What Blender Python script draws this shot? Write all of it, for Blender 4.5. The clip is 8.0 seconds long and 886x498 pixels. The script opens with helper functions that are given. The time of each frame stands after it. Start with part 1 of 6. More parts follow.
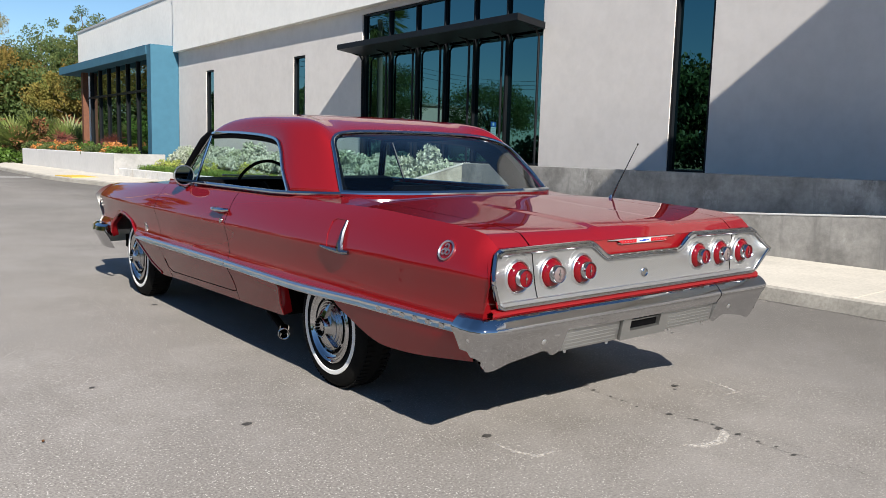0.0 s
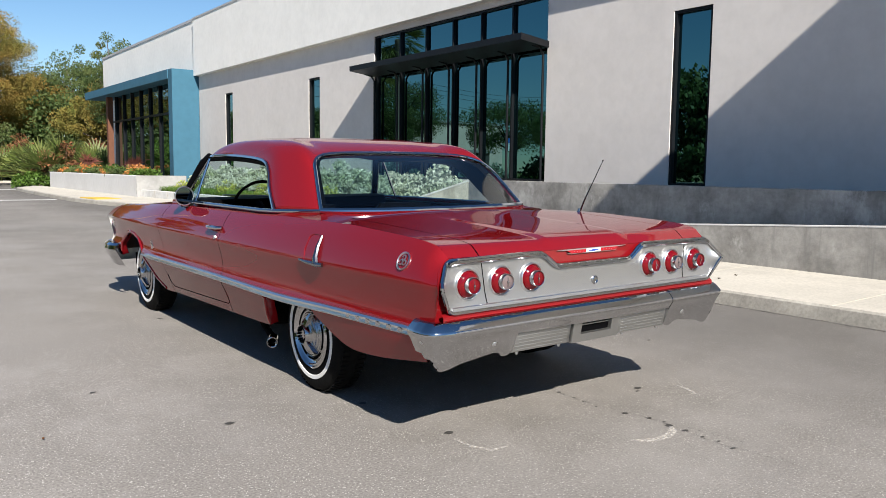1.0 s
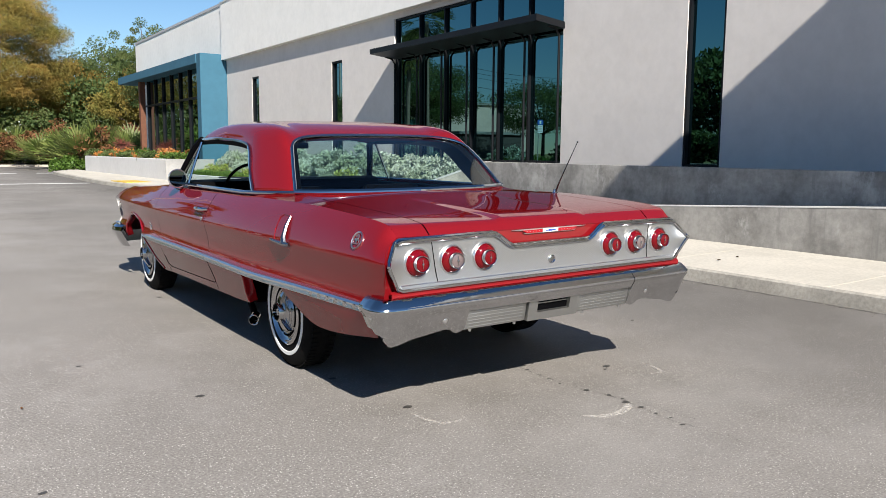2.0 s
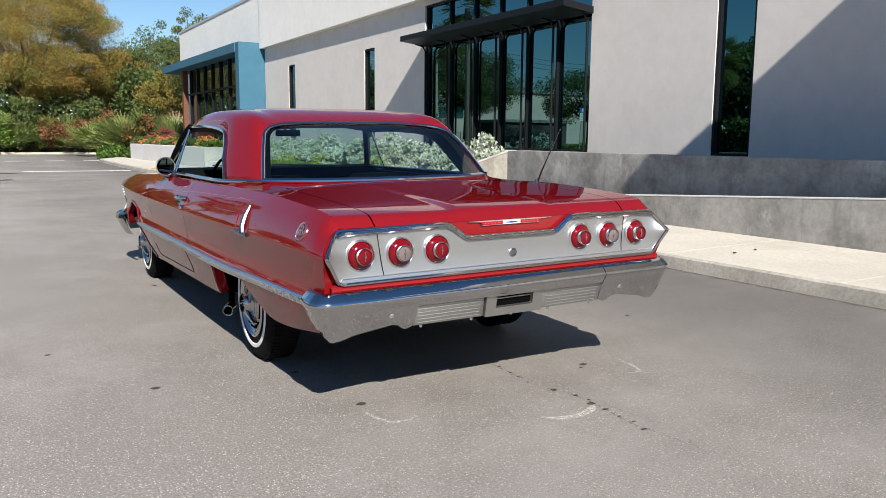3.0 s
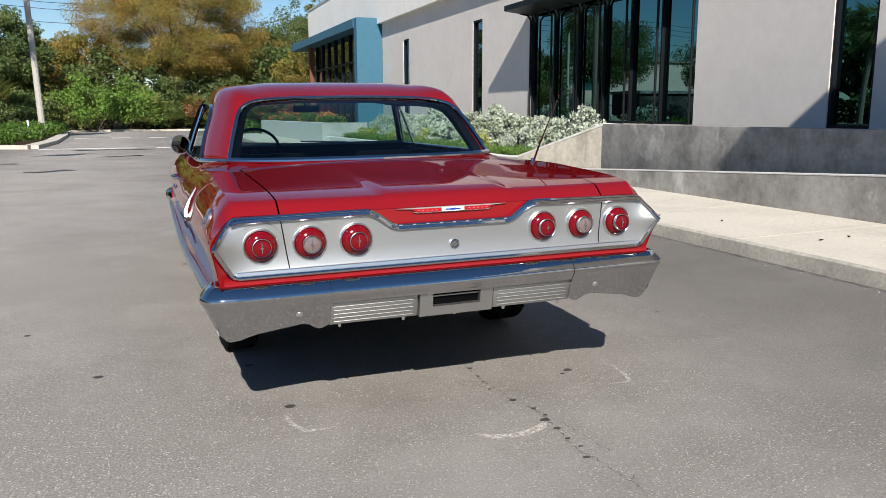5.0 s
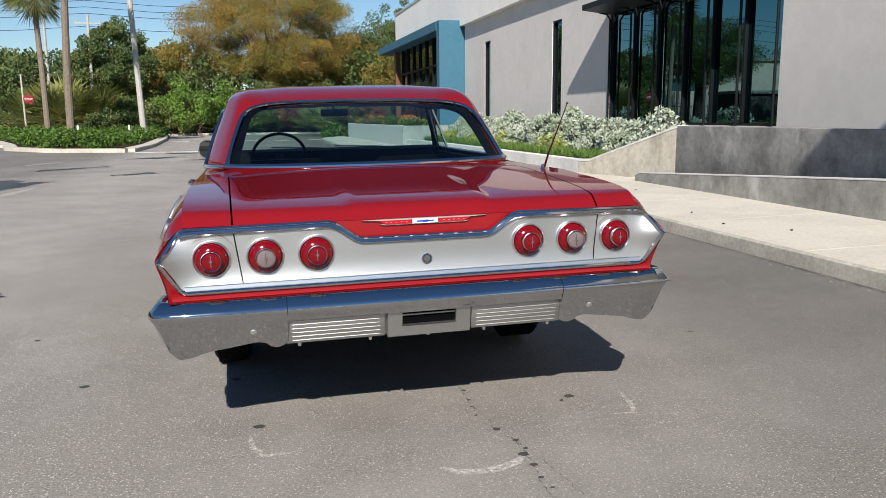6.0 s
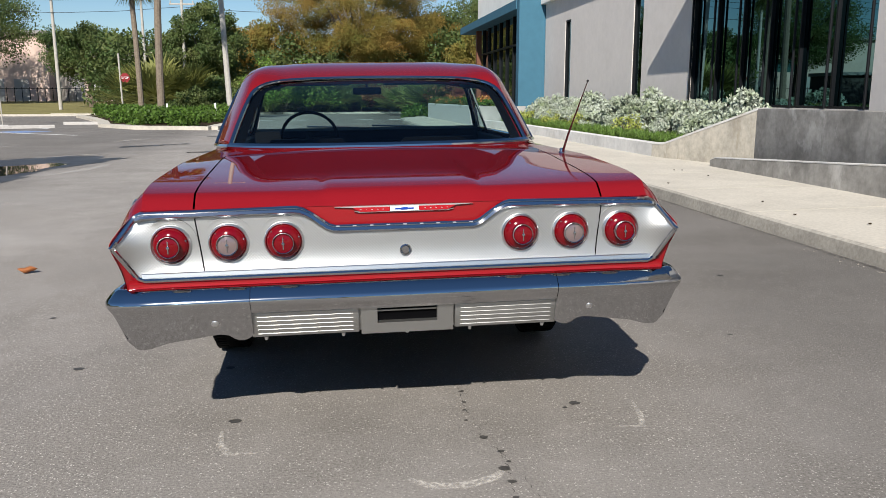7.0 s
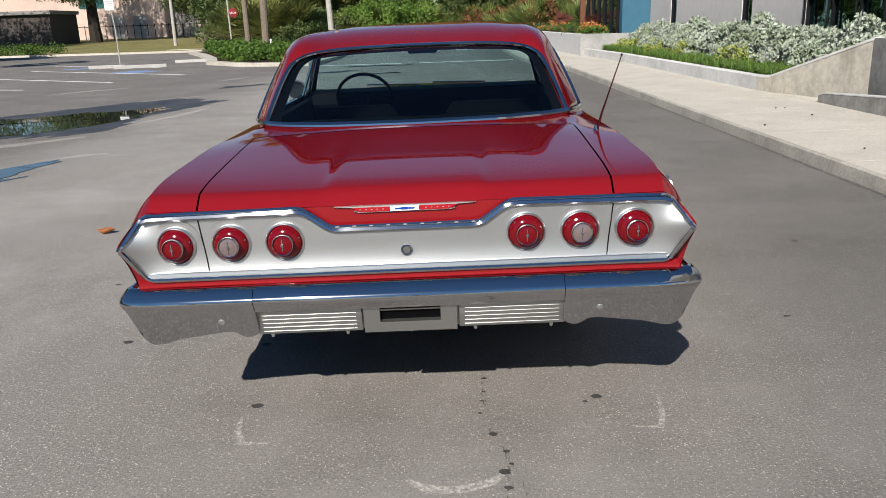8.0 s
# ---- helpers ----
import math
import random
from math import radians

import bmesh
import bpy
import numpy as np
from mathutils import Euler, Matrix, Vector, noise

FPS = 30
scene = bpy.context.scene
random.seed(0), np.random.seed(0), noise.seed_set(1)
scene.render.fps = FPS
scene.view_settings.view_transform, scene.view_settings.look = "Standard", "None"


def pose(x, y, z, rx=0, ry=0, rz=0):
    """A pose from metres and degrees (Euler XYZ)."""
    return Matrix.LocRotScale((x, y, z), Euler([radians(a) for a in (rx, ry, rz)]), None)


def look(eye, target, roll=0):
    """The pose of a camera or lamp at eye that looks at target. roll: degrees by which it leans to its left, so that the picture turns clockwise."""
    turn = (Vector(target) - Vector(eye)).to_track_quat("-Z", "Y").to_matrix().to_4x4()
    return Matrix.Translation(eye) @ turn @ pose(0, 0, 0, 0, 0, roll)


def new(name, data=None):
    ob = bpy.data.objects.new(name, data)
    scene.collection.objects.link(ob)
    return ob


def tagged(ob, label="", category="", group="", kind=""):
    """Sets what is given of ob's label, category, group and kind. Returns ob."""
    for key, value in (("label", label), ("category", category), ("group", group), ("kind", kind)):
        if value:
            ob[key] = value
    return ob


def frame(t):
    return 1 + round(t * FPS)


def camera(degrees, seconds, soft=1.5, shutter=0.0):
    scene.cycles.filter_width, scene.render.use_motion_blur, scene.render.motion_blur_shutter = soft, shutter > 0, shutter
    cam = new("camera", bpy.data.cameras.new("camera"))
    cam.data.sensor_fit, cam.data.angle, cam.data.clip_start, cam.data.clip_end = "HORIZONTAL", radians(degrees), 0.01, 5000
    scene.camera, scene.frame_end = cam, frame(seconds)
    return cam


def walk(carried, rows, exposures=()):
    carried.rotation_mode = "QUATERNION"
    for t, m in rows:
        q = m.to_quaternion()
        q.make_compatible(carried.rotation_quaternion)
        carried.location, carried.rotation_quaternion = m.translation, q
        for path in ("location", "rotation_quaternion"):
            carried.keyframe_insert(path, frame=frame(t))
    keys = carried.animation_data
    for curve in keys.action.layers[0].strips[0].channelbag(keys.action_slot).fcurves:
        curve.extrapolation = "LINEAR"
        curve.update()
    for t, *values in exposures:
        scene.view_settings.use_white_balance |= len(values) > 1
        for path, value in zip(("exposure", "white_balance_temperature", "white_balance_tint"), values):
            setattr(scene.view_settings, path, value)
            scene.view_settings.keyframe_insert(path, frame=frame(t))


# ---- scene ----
cam = camera(59.1, 8.0, soft=0.7)
PATH = [
    (0, (0.013, -0.098, 1.199), (1.244, 1.46, 0.957), 1.6),
    (0.5, (0.033, -0.293, 1.21), (1.228, 1.298, 1.003), 1.3),
    (1, (0.055, -0.5, 1.215), (1.24, 1.099, 1.014), 0.7),
    (1.5, (0.135, -0.674, 1.215), (1.284, 0.947, 0.986), 0.3),
    (3, (0.728, -0.882, 1.216), (1.737, 0.823, 0.94), 0.5),
    (3.5, (0.968, -0.913, 1.211), (1.874, 0.843, 0.901), -0.2),
    (4, (1.238, -0.954, 1.226), (2.014, 0.861, 0.908), 0.3),
    (4.2, (1.327, -0.954, 1.226), (2.09, 0.867, 0.905), 0.3),
    (5.3, (1.837, -0.822, 1.222), (2.47, 1.043, 0.873), -0.4),
    (5.5, (1.943, -0.798, 1.22), (2.524, 1.085, 0.876), -0.6),
    (6, (2.201, -0.764, 1.227), (2.67, 1.152, 0.892), -0.5),
    (6.5, (2.408, -0.678, 1.206), (2.803, 1.251, 0.856), -0.3),
    (7, (2.605, -0.575, 1.215), (2.863, 1.371, 0.834), -0.1),
    (7.5, (2.779, -0.53, 1.249), (2.887, 1.413, 0.788), -0.7),
    (8, (2.968, -0.479, 1.43), (2.948, 1.443, 0.874), -1.9),
]
walk(cam, [(t, look(eye, target, roll)) for t, eye, target, roll in PATH],
     [(0.0, 0.84), (3.5, 0.77), (5.5, 0.62), (7.0, 0.51), (8.0, 0.42)])

# ---------------------------------------------------------------- light
SUN_EL, SUN_FROM = radians(35.8), (-0.38, -1.33, 1.0)
world = bpy.data.worlds.new("world")
scene.world = world
world.use_nodes = True
wn = world.node_tree
sky = wn.nodes.new("ShaderNodeTexSky")
sky.sky_type, sky.sun_disc = "NISHITA", False
sky.sun_elevation, sky.sun_rotation = SUN_EL, math.atan2(SUN_FROM[0], SUN_FROM[1])
sky.air_density, sky.dust_density, sky.ozone_density = 1.0, 0.0, 4.0
tint = wn.nodes.new("ShaderNodeHueSaturation")
tint.inputs["Saturation"].default_value = 1.1
wn.links.new(sky.outputs[0], tint.inputs["Color"])
wn.links.new(tint.outputs[0], wn.nodes["Background"].inputs[0])
wn.nodes["Background"].inputs[1].default_value = 0.066
sun_data = bpy.data.lights.new("sun", "SUN")
sun_data.energy, sun_data.angle, sun_data.color = 5.0, radians(0.53), (1.0, 0.945, 0.86)
sun = new("sun", sun_data)
sun.matrix_world = look(SUN_FROM, (0, 0, 0))


# ---------------------------------------------------------------- materials
def mat(name, base, rough=0.6, metal=0.0, spec=0.5, grain=0.0, size=1.0, second=None, stain=0.0, stain_size=0.5,
        bump=0.0, bump_size=60.0, coat=0.0, per_piece=0.0, grain_map=None):
    """A procedural surface: base colour, fine grain towards `second`, broad stains and fine relief."""
    m = bpy.data.materials.new(name)
    m.use_nodes = True
    t = m.node_tree
    b = t.nodes["Principled BSDF"]
    b.inputs["Base Color"].default_value = (*base, 1)
    b.inputs["Roughness"].default_value, b.inputs["Metallic"].default_value = rough, metal
    b.inputs["Specular IOR Level"].default_value = spec
    b.inputs["Coat Weight"].default_value, b.inputs["Coat Roughness"].default_value = coat, 0.02
    geo = t.nodes.new("ShaderNodeNewGeometry")
    colour = None

    def noise_at(scale, detail=4.0, rough_=0.6, vec=None):
        n = t.nodes.new("ShaderNodeTexNoise")
        n.inputs["Scale"].default_value, n.inputs["Detail"].default_value, n.inputs["Roughness"].default_value = scale, detail, rough_
        t.links.new(vec or geo.outputs["Position"], n.inputs["Vector"])
        return n.outputs["Fac"]

    def mixed(fac, a, b_, lo, hi):
        r = t.nodes.new("ShaderNodeMapRange")
        r.inputs[1].default_value, r.inputs[2].default_value = lo, hi
        t.links.new(fac, r.inputs[0])
        x = t.nodes.new("ShaderNodeMix")
        x.data_type = "RGBA"
        t.links.new(r.outputs[0], x.inputs[0])
        for sock, v in ((x.inputs[6], a), (x.inputs[7], b_)):
            if isinstance(v, tuple):
                sock.default_value = (*v, 1)
            else:
                t.links.new(v, sock)
        return x.outputs[2]

    if grain:
        other = second or tuple(c * (1 - grain) for c in base)
        colour = mixed(noise_at(size), base, other, 0.38, 0.68)
    if stain:
        dark = tuple(c * (1 - stain) for c in base)
        s = mixed(noise_at(stain_size, 5.0, 0.65), (1.0, 1.0, 1.0), tuple(d / max(c, 1e-4) for d, c in zip(dark, base)), 0.42, 0.7)
        mul = t.nodes.new("ShaderNodeMix")
        mul.data_type, mul.blend_type = "RGBA", "MULTIPLY"
        mul.inputs[0].default_value = 1.0
        if colour is None:
            mul.inputs[6].default_value = (*base, 1)
        else:
            t.links.new(colour, mul.inputs[6])
        t.links.new(s, mul.inputs[7])
        colour = mul.outputs[2]
    if per_piece:
        info = t.nodes.new("ShaderNodeNewGeometry")
        hsv = t.nodes.new("ShaderNodeHueSaturation")
        r = t.nodes.new("ShaderNodeMapRange")
        r.inputs[3].default_value, r.inputs[4].default_value = 1 - per_piece, 1 + per_piece
        t.links.new(info.outputs["Random Per Island"], r.inputs[0])
        t.links.new(r.outputs[0], hsv.inputs["Value"])
        if colour is None:
            hsv.inputs["Color"].default_value = (*base, 1)
        else:
            t.links.new(colour, hsv.inputs["Color"])
        colour = hsv.outputs[0]
    if colour is not None:
        t.links.new(colour, b.inputs["Base Color"])
    if bump:
        bn = t.nodes.new("ShaderNodeBump")
        bn.inputs["Strength"].default_value, bn.inputs["Distance"].default_value = bump, 0.01
        t.links.new(noise_at(bump_size, 6.0), bn.inputs["Height"])
        t.links.new(bn.outputs[0], b.inputs["Normal"])
    return m


def glass(name, tint=(1, 1, 1), rough=0.0):
    """Thin pane: clear with a mirror gloss that grows at a slant."""
    m = bpy.data.materials.new(name)
    m.use_nodes = True
    t = m.node_tree
    t.nodes.remove(t.nodes["Principled BSDF"])
    clear, gloss, mix, slant, power, fres = (t.nodes.new("ShaderNode" + k) for k in ("BsdfTransparent", "BsdfGlossy", "MixShader", "LayerWeight", "Math", "Math"))
    clear.inputs[0].default_value = (*tint, 1)
    gloss.inputs["Roughness"].default_value = rough
    slant.inputs[0].default_value = 0.5
    power.operation, fres.operation = "POWER", "MULTIPLY_ADD"
    power.inputs[1].default_value, fres.inputs[1].default_value, fres.inputs[2].default_value = 5.0, 0.94, 0.06
    t.links.new(slant.outputs["Facing"], power.inputs[0])
    t.links.new(power.outputs[0], fres.inputs[0])
    for a, b in ((fres.outputs[0], mix.inputs[0]), (clear.outputs[0], mix.inputs[1]), (gloss.outputs[0], mix.inputs[2]),
                 (mix.outputs[0], t.nodes["Material Output"].inputs[0])):
        t.links.new(a, b)
    return m


def leafy(m):
    """Lets some light through a leaf."""
    t = m.node_tree
    b, out = t.nodes["Principled BSDF"], t.nodes["Material Output"]
    thin, mix = t.nodes.new("ShaderNodeBsdfTranslucent"), t.nodes.new("ShaderNodeMixShader")
    mix.inputs[0].default_value = 0.35
    c = b.inputs["Base Color"]
    if c.links:
        t.links.new(c.links[0].from_socket, thin.inputs[0])
    else:
        thin.inputs[0].default_value = c.default_value
    t.links.new(b.outputs[0], mix.inputs[1])
    t.links.new(thin.outputs[0], mix.inputs[2])
    t.links.new(mix.outputs[0], out.inputs[0])
    return m


M_PAINT = mat("red metallic car paint", (0.74, 0.060, 0.072), rough=0.5, metal=0.2, spec=0.0, coat=1.0)
M_PAINT.node_tree.nodes["Principled BSDF"].inputs["Coat IOR"].default_value = 1.5
M_PAINT.node_tree.nodes["Principled BSDF"].inputs["Specular Tint"].default_value = (0.55, 0.015, 0.03, 1)
M_PAINT.node_tree.nodes["Principled BSDF"].inputs["Coat Tint"].default_value = (0.34, 0.15, 0.18, 1)
M_CHROME = mat("chrome", (0.48, 0.48, 0.49), rough=0.06, metal=1.0)
M_STEEL = mat("brushed aluminium", (0.72, 0.73, 0.74), rough=0.28, metal=1.0)
M_TRIM = mat("bright trim", (0.27, 0.27, 0.28), rough=0.24, metal=1.0)
M_SATIN = mat("satin plated metal", (0.5, 0.5, 0.51), rough=0.5, metal=0.8)
M_DULL = mat("dull aluminium", (0.42, 0.42, 0.41), rough=0.46, metal=1.0)
M_BLACK = mat("black vinyl", (0.0022, 0.0022, 0.0028), rough=0.6, spec=0.04)
M_DARK = mat("dark underbody", (0.005, 0.005, 0.005), rough=0.9, spec=0.02)
M_RUBBER = mat("tyre rubber", (0.008, 0.008, 0.008), rough=0.8, spec=0.08, grain=0.4, size=40)
M_WHITE = mat("white rubber", (0.78, 0.78, 0.76), rough=0.5)
M_REDLENS = mat("red lens", (0.13, 0.0008, 0.004), rough=0.10, spec=0.35, coat=0.25)
M_CLEARLENS = mat("clear lens", (0.22, 0.165, 0.165), rough=0.12, metal=0.4, coat=1.0)
M_REDENAMEL = mat("red enamel", (0.36, 0.008, 0.016), rough=0.25)
M_BLUE = mat("blue enamel", (0.01, 0.05, 0.35), rough=0.2)
M_WHITEENAMEL = mat("white enamel", (0.8, 0.8, 0.82), rough=0.2)
M_CARGLASS = glass("car glass", (0.66, 0.80, 0.80))
M_ASPHALT = mat("asphalt", (0.347, 0.321, 0.294), rough=0.92, spec=0.2, grain=0.5, size=95.0, second=(0.177, 0.164, 0.150), stain=0.2, stain_size=0.35, bump=0.35, bump_size=120)
_t = M_ASPHALT.node_tree
_b = _t.nodes["Principled BSDF"]
_old = _b.inputs["Base Color"].links[0].from_socket
_geo, _vor, _less, _mix = (_t.nodes.new("ShaderNode" + k) for k in ("NewGeometry", "TexVoronoi", "Math", "Mix"))
_vor.inputs["Scale"].default_value = 230.0
_less.operation = "LESS_THAN"
_less.inputs[1].default_value = 0.035
_sep = _t.nodes.new("ShaderNodeSeparateColor")
_mix.data_type = "RGBA"
_mix.inputs[7].default_value = (0.62, 0.585, 0.54, 1)
for _a, _c in ((_geo.outputs["Position"], _vor.inputs["Vector"]), (_vor.outputs["Color"], _sep.inputs[0]), (_sep.outputs[0], _less.inputs[0]),
               (_less.outputs[0], _mix.inputs[0]), (_old, _mix.inputs[6]), (_mix.outputs[2], _b.inputs["Base Color"])):
    _t.links.new(_a, _c)
M_CONCRETE = mat("pale concrete paving", (0.57, 0.53, 0.46), rough=0.9, spec=0.2, grain=0.15, size=30, stain=0.15, stain_size=1.2, bump=0.2, bump_size=120)
M_KERB = mat("kerb concrete", (0.46, 0.43, 0.375), rough=0.9, spec=0.2, grain=0.25, size=30, stain=0.3, stain_size=1.5, bump=0.2, bump_size=90)
M_TANCONC = mat("tan stained concrete", (0.55, 0.51, 0.435), rough=0.92, spec=0.2, grain=0.2, size=12, stain=0.35, stain_size=2.2, bump=0.2, bump_size=60)
M_WALLCONC = mat("weathered concrete", (0.37, 0.355, 0.33), rough=0.92, spec=0.2, grain=0.2, size=14, stain=0.5, stain_size=1.6, bump=0.2, bump_size=60)
M_LIGHTCONC = mat("pale painted concrete", (0.70, 0.69, 0.67), rough=0.9, spec=0.2, grain=0.12, size=10, stain=0.25, stain_size=1.3, bump=0.15, bump_size=60)
M_STUCCO = mat("grey beige stucco", (0.655, 0.617, 0.588), rough=0.95, spec=0.2, grain=0.06, size=5, stain=0.06, stain_size=0.7, bump=0.25, bump_size=90)
M_STUCCO2 = mat("off white stucco", (0.84, 0.82, 0.78), rough=0.95, spec=0.2, grain=0.05, size=5, stain=0.06, stain_size=0.7, bump=0.25, bump_size=90)
M_BLUEWALL = mat("blue painted stucco", (0.045, 0.138, 0.205), rough=0.8, spec=0.3, grain=0.08, size=4, stain=0.08, stain_size=0.8, bump=0.15, bump_size=90)
M_FRAME = mat("black window frame", (0.007, 0.008, 0.010), rough=0.45, spec=0.2)
M_WINDOW = mat("dark mirror glazing", (0.08, 0.185, 0.205), rough=0.008, metal=1.0)
M_WOODPOST = mat("brown timber", (0.15, 0.055, 0.026), rough=0.7, grain=0.3, size=12)
M_BARK = mat("grey bark", (0.16, 0.13, 0.10), rough=0.95, spec=0.1, grain=0.4, size=9, bump=0.4, bump_size=25)
M_PALMBARK = mat("palm trunk", (0.22, 0.18, 0.14), rough=0.95, spec=0.1, grain=0.35, size=10, bump=0.4, bump_size=18)
M_OAK = leafy(mat("autumn oak leaves", (0.33, 0.215, 0.06), rough=0.7, spec=0.1, grain=1, size=0.45, second=(0.17, 0.19, 0.05), per_piece=0.05))
M_GREEN = leafy(mat("green leaves", (0.080, 0.130, 0.040), rough=0.6, spec=0.3, grain=1, size=0.6, second=(0.14, 0.16, 0.052), per_piece=0.2))
M_PALM = leafy(mat("palm leaves", (0.14, 0.20, 0.045), rough=0.5, spec=0.4, grain=1, size=1.0, second=(0.22, 0.23, 0.075), per_piece=0.45))
M_BRIGHT = leafy(mat("bright green leaves", (0.085, 0.155, 0.025), rough=0.55, spec=0.3, per_piece=0.45))
M_CORDY = mat("dark red strap leaves", (0.10, 0.028, 0.02), rough=0.6, spec=0.3, per_piece=0.4)
M_FROND = leafy(mat("palm fronds", (0.20, 0.21, 0.06), rough=0.5, spec=0.3, per_piece=0.4))
M_LUSH = leafy(mat("lush green leaves", (0.15, 0.25, 0.045), rough=0.55, spec=0.3, per_piece=0.4))
M_RUST = mat("rust red leaves", (0.15, 0.07, 0.03), rough=0.7, spec=0.2, per_piece=0.5)
M_SILVER = mat("silver grey leaves", (0.40, 0.44, 0.375), rough=0.6, spec=0.2, grain=1, size=2.5, second=(0.20, 0.25, 0.14), per_piece=0.28)
M_GRASS = mat("grass blades", (0.095, 0.165, 0.030), rough=0.6, spec=0.3, per_piece=0.5)
M_LAWN = mat("dry lawn", (0.26, 0.225, 0.10), rough=0.95, spec=0.1, grain=1, size=6, second=(0.15, 0.15, 0.055), stain=0.3, stain_size=0.3)
M_SOIL = mat("dark mulch", (0.05, 0.035, 0.02), rough=0.95, spec=0.1, grain=0.5, size=15, bump=0.5, bump_size=25)
M_ORANGE = mat("orange flowers", (0.42, 0.16, 0.035), rough=0.6, per_piece=0.4)
M_LINE = mat("worn white road paint", (0.80, 0.79, 0.77), rough=0.85, spec=0.2, grain=0.15, size=25)



def streaks(m, colour, lo, hi, along=2.2, down=0.55, seed=0.0):
    """Pale or dark runs that hang down a wall."""
    t = m.node_tree
    b = t.nodes["Principled BSDF"]
    old = b.inputs["Base Color"].links[0].from_socket
    geo, mp, n, r, x = (t.nodes.new("ShaderNode" + k) for k in ("NewGeometry", "Mapping", "TexNoise", "MapRange", "Mix"))
    mp.inputs["Scale"].default_value, mp.inputs["Location"].default_value = (along, along, down), (seed, seed, seed)
    n.inputs["Scale"].default_value, n.inputs["Detail"].default_value, n.inputs["Roughness"].default_value = 1.0, 7.0, 0.7
    r.inputs[1].default_value, r.inputs[2].default_value = lo, hi
    x.data_type = "RGBA"
    x.inputs[7].default_value = (*colour, 1)
    for p, q in ((geo.outputs["Position"], mp.inputs[0]), (mp.outputs[0], n.inputs["Vector"]), (n.outputs[0], r.inputs[0]), (r.outputs[0], x.inputs[0]), (old, x.inputs[6]), (x.outputs[2], b.inputs["Base Color"])):
        t.links.new(p, q)


streaks(M_WALLCONC, (0.50, 0.485, 0.46), 0.56, 0.68, 1.5, 0.9, 1.7)
streaks(M_TANCONC, (0.28, 0.24, 0.18), 0.56, 0.74, 3.0, 0.8, 4.4)
streaks(M_WALLCONC, (0.19, 0.185, 0.175), 0.57, 0.76, 3.5, 0.4, 7.3)
streaks(M_LIGHTCONC, (0.45, 0.40, 0.32), 0.56, 0.75, 1.6, 1.2, 3.1)
streaks(M_ASPHALT, (0.39, 0.365, 0.343), 0.46, 0.78, 0.5, 0.5, 2.0)
streaks(M_ASPHALT, (0.245, 0.232, 0.218), 0.50, 0.85, 0.22, 0.5, 9.0)
streaks(M_STUCCO, (0.625, 0.588, 0.56), 0.55, 0.8, 0.7, 0.15, 5.0)


def darken_along_x(m, x0, x1, value):
    """Darkens the colour along x from x0 to x1, with a ragged edge."""
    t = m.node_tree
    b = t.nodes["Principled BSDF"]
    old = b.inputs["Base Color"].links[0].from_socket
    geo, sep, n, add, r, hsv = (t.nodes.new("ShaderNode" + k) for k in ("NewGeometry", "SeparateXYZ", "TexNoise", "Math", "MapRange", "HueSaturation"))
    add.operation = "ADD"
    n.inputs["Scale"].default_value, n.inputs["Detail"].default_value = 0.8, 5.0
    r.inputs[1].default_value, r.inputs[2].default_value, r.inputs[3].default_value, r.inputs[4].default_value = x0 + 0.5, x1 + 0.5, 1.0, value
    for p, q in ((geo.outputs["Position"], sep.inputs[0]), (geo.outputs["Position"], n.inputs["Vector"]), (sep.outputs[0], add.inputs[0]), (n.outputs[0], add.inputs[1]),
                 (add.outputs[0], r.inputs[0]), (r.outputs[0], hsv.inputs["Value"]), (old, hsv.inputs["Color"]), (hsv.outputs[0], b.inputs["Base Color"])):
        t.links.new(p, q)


darken_along_x(M_ASPHALT, 0.1, 2.2, 0.77)
darken_along_x(M_ASPHALT, -1.2, -3.0, 0.63)
darken_along_x(M_ASPHALT, 3.7, 5.3, 0.70)


# ---------------------------------------------------------------- builders
def part(name, bm, material, parent=None, label="", sharp=35.0):
    me = bpy.data.meshes.new(name)
    bmesh.ops.remove_doubles(bm, verts=bm.verts, dist=1e-5)
    bm.to_mesh(me)
    bm.free()
    for m in material if isinstance(material, (list, tuple)) else [material]:
        me.materials.append(m)
    me.polygons.foreach_set("use_smooth", [True] * len(me.polygons))
    me.set_sharp_from_angle(angle=radians(sharp))
    ob = new(name, me)
    if parent is not None:
        ob.parent = parent
    if label:
        tagged(ob, label)
    return ob


def quads(name, verts, faces, material, parent=None, label="", smooth=False):
    me = bpy.data.meshes.new(name)
    me.from_pydata(verts, [], faces)
    me.materials.append(material)
    if smooth:
        me.polygons.foreach_set("use_smooth", [True] * len(me.polygons))
    ob = new(name, me)
    if parent is not None:
        ob.parent = parent
    if label:
        tagged(ob, label)
    return ob


def grid_into(bm, rows, closed=False, flip=False):
    """Rows of points as one sheet."""
    vs = [[bm.verts.new(p) for p in r] for r in rows]
    for a, b in zip(vs, vs[1:]):
        n = len(a)
        for i in range(n if closed else n - 1):
            q = (a[i], a[(i + 1) % n], b[(i + 1) % n], b[i])
            if len(set(q)) == 4:
                bm.faces.new(q[::-1] if flip else q)
    return vs


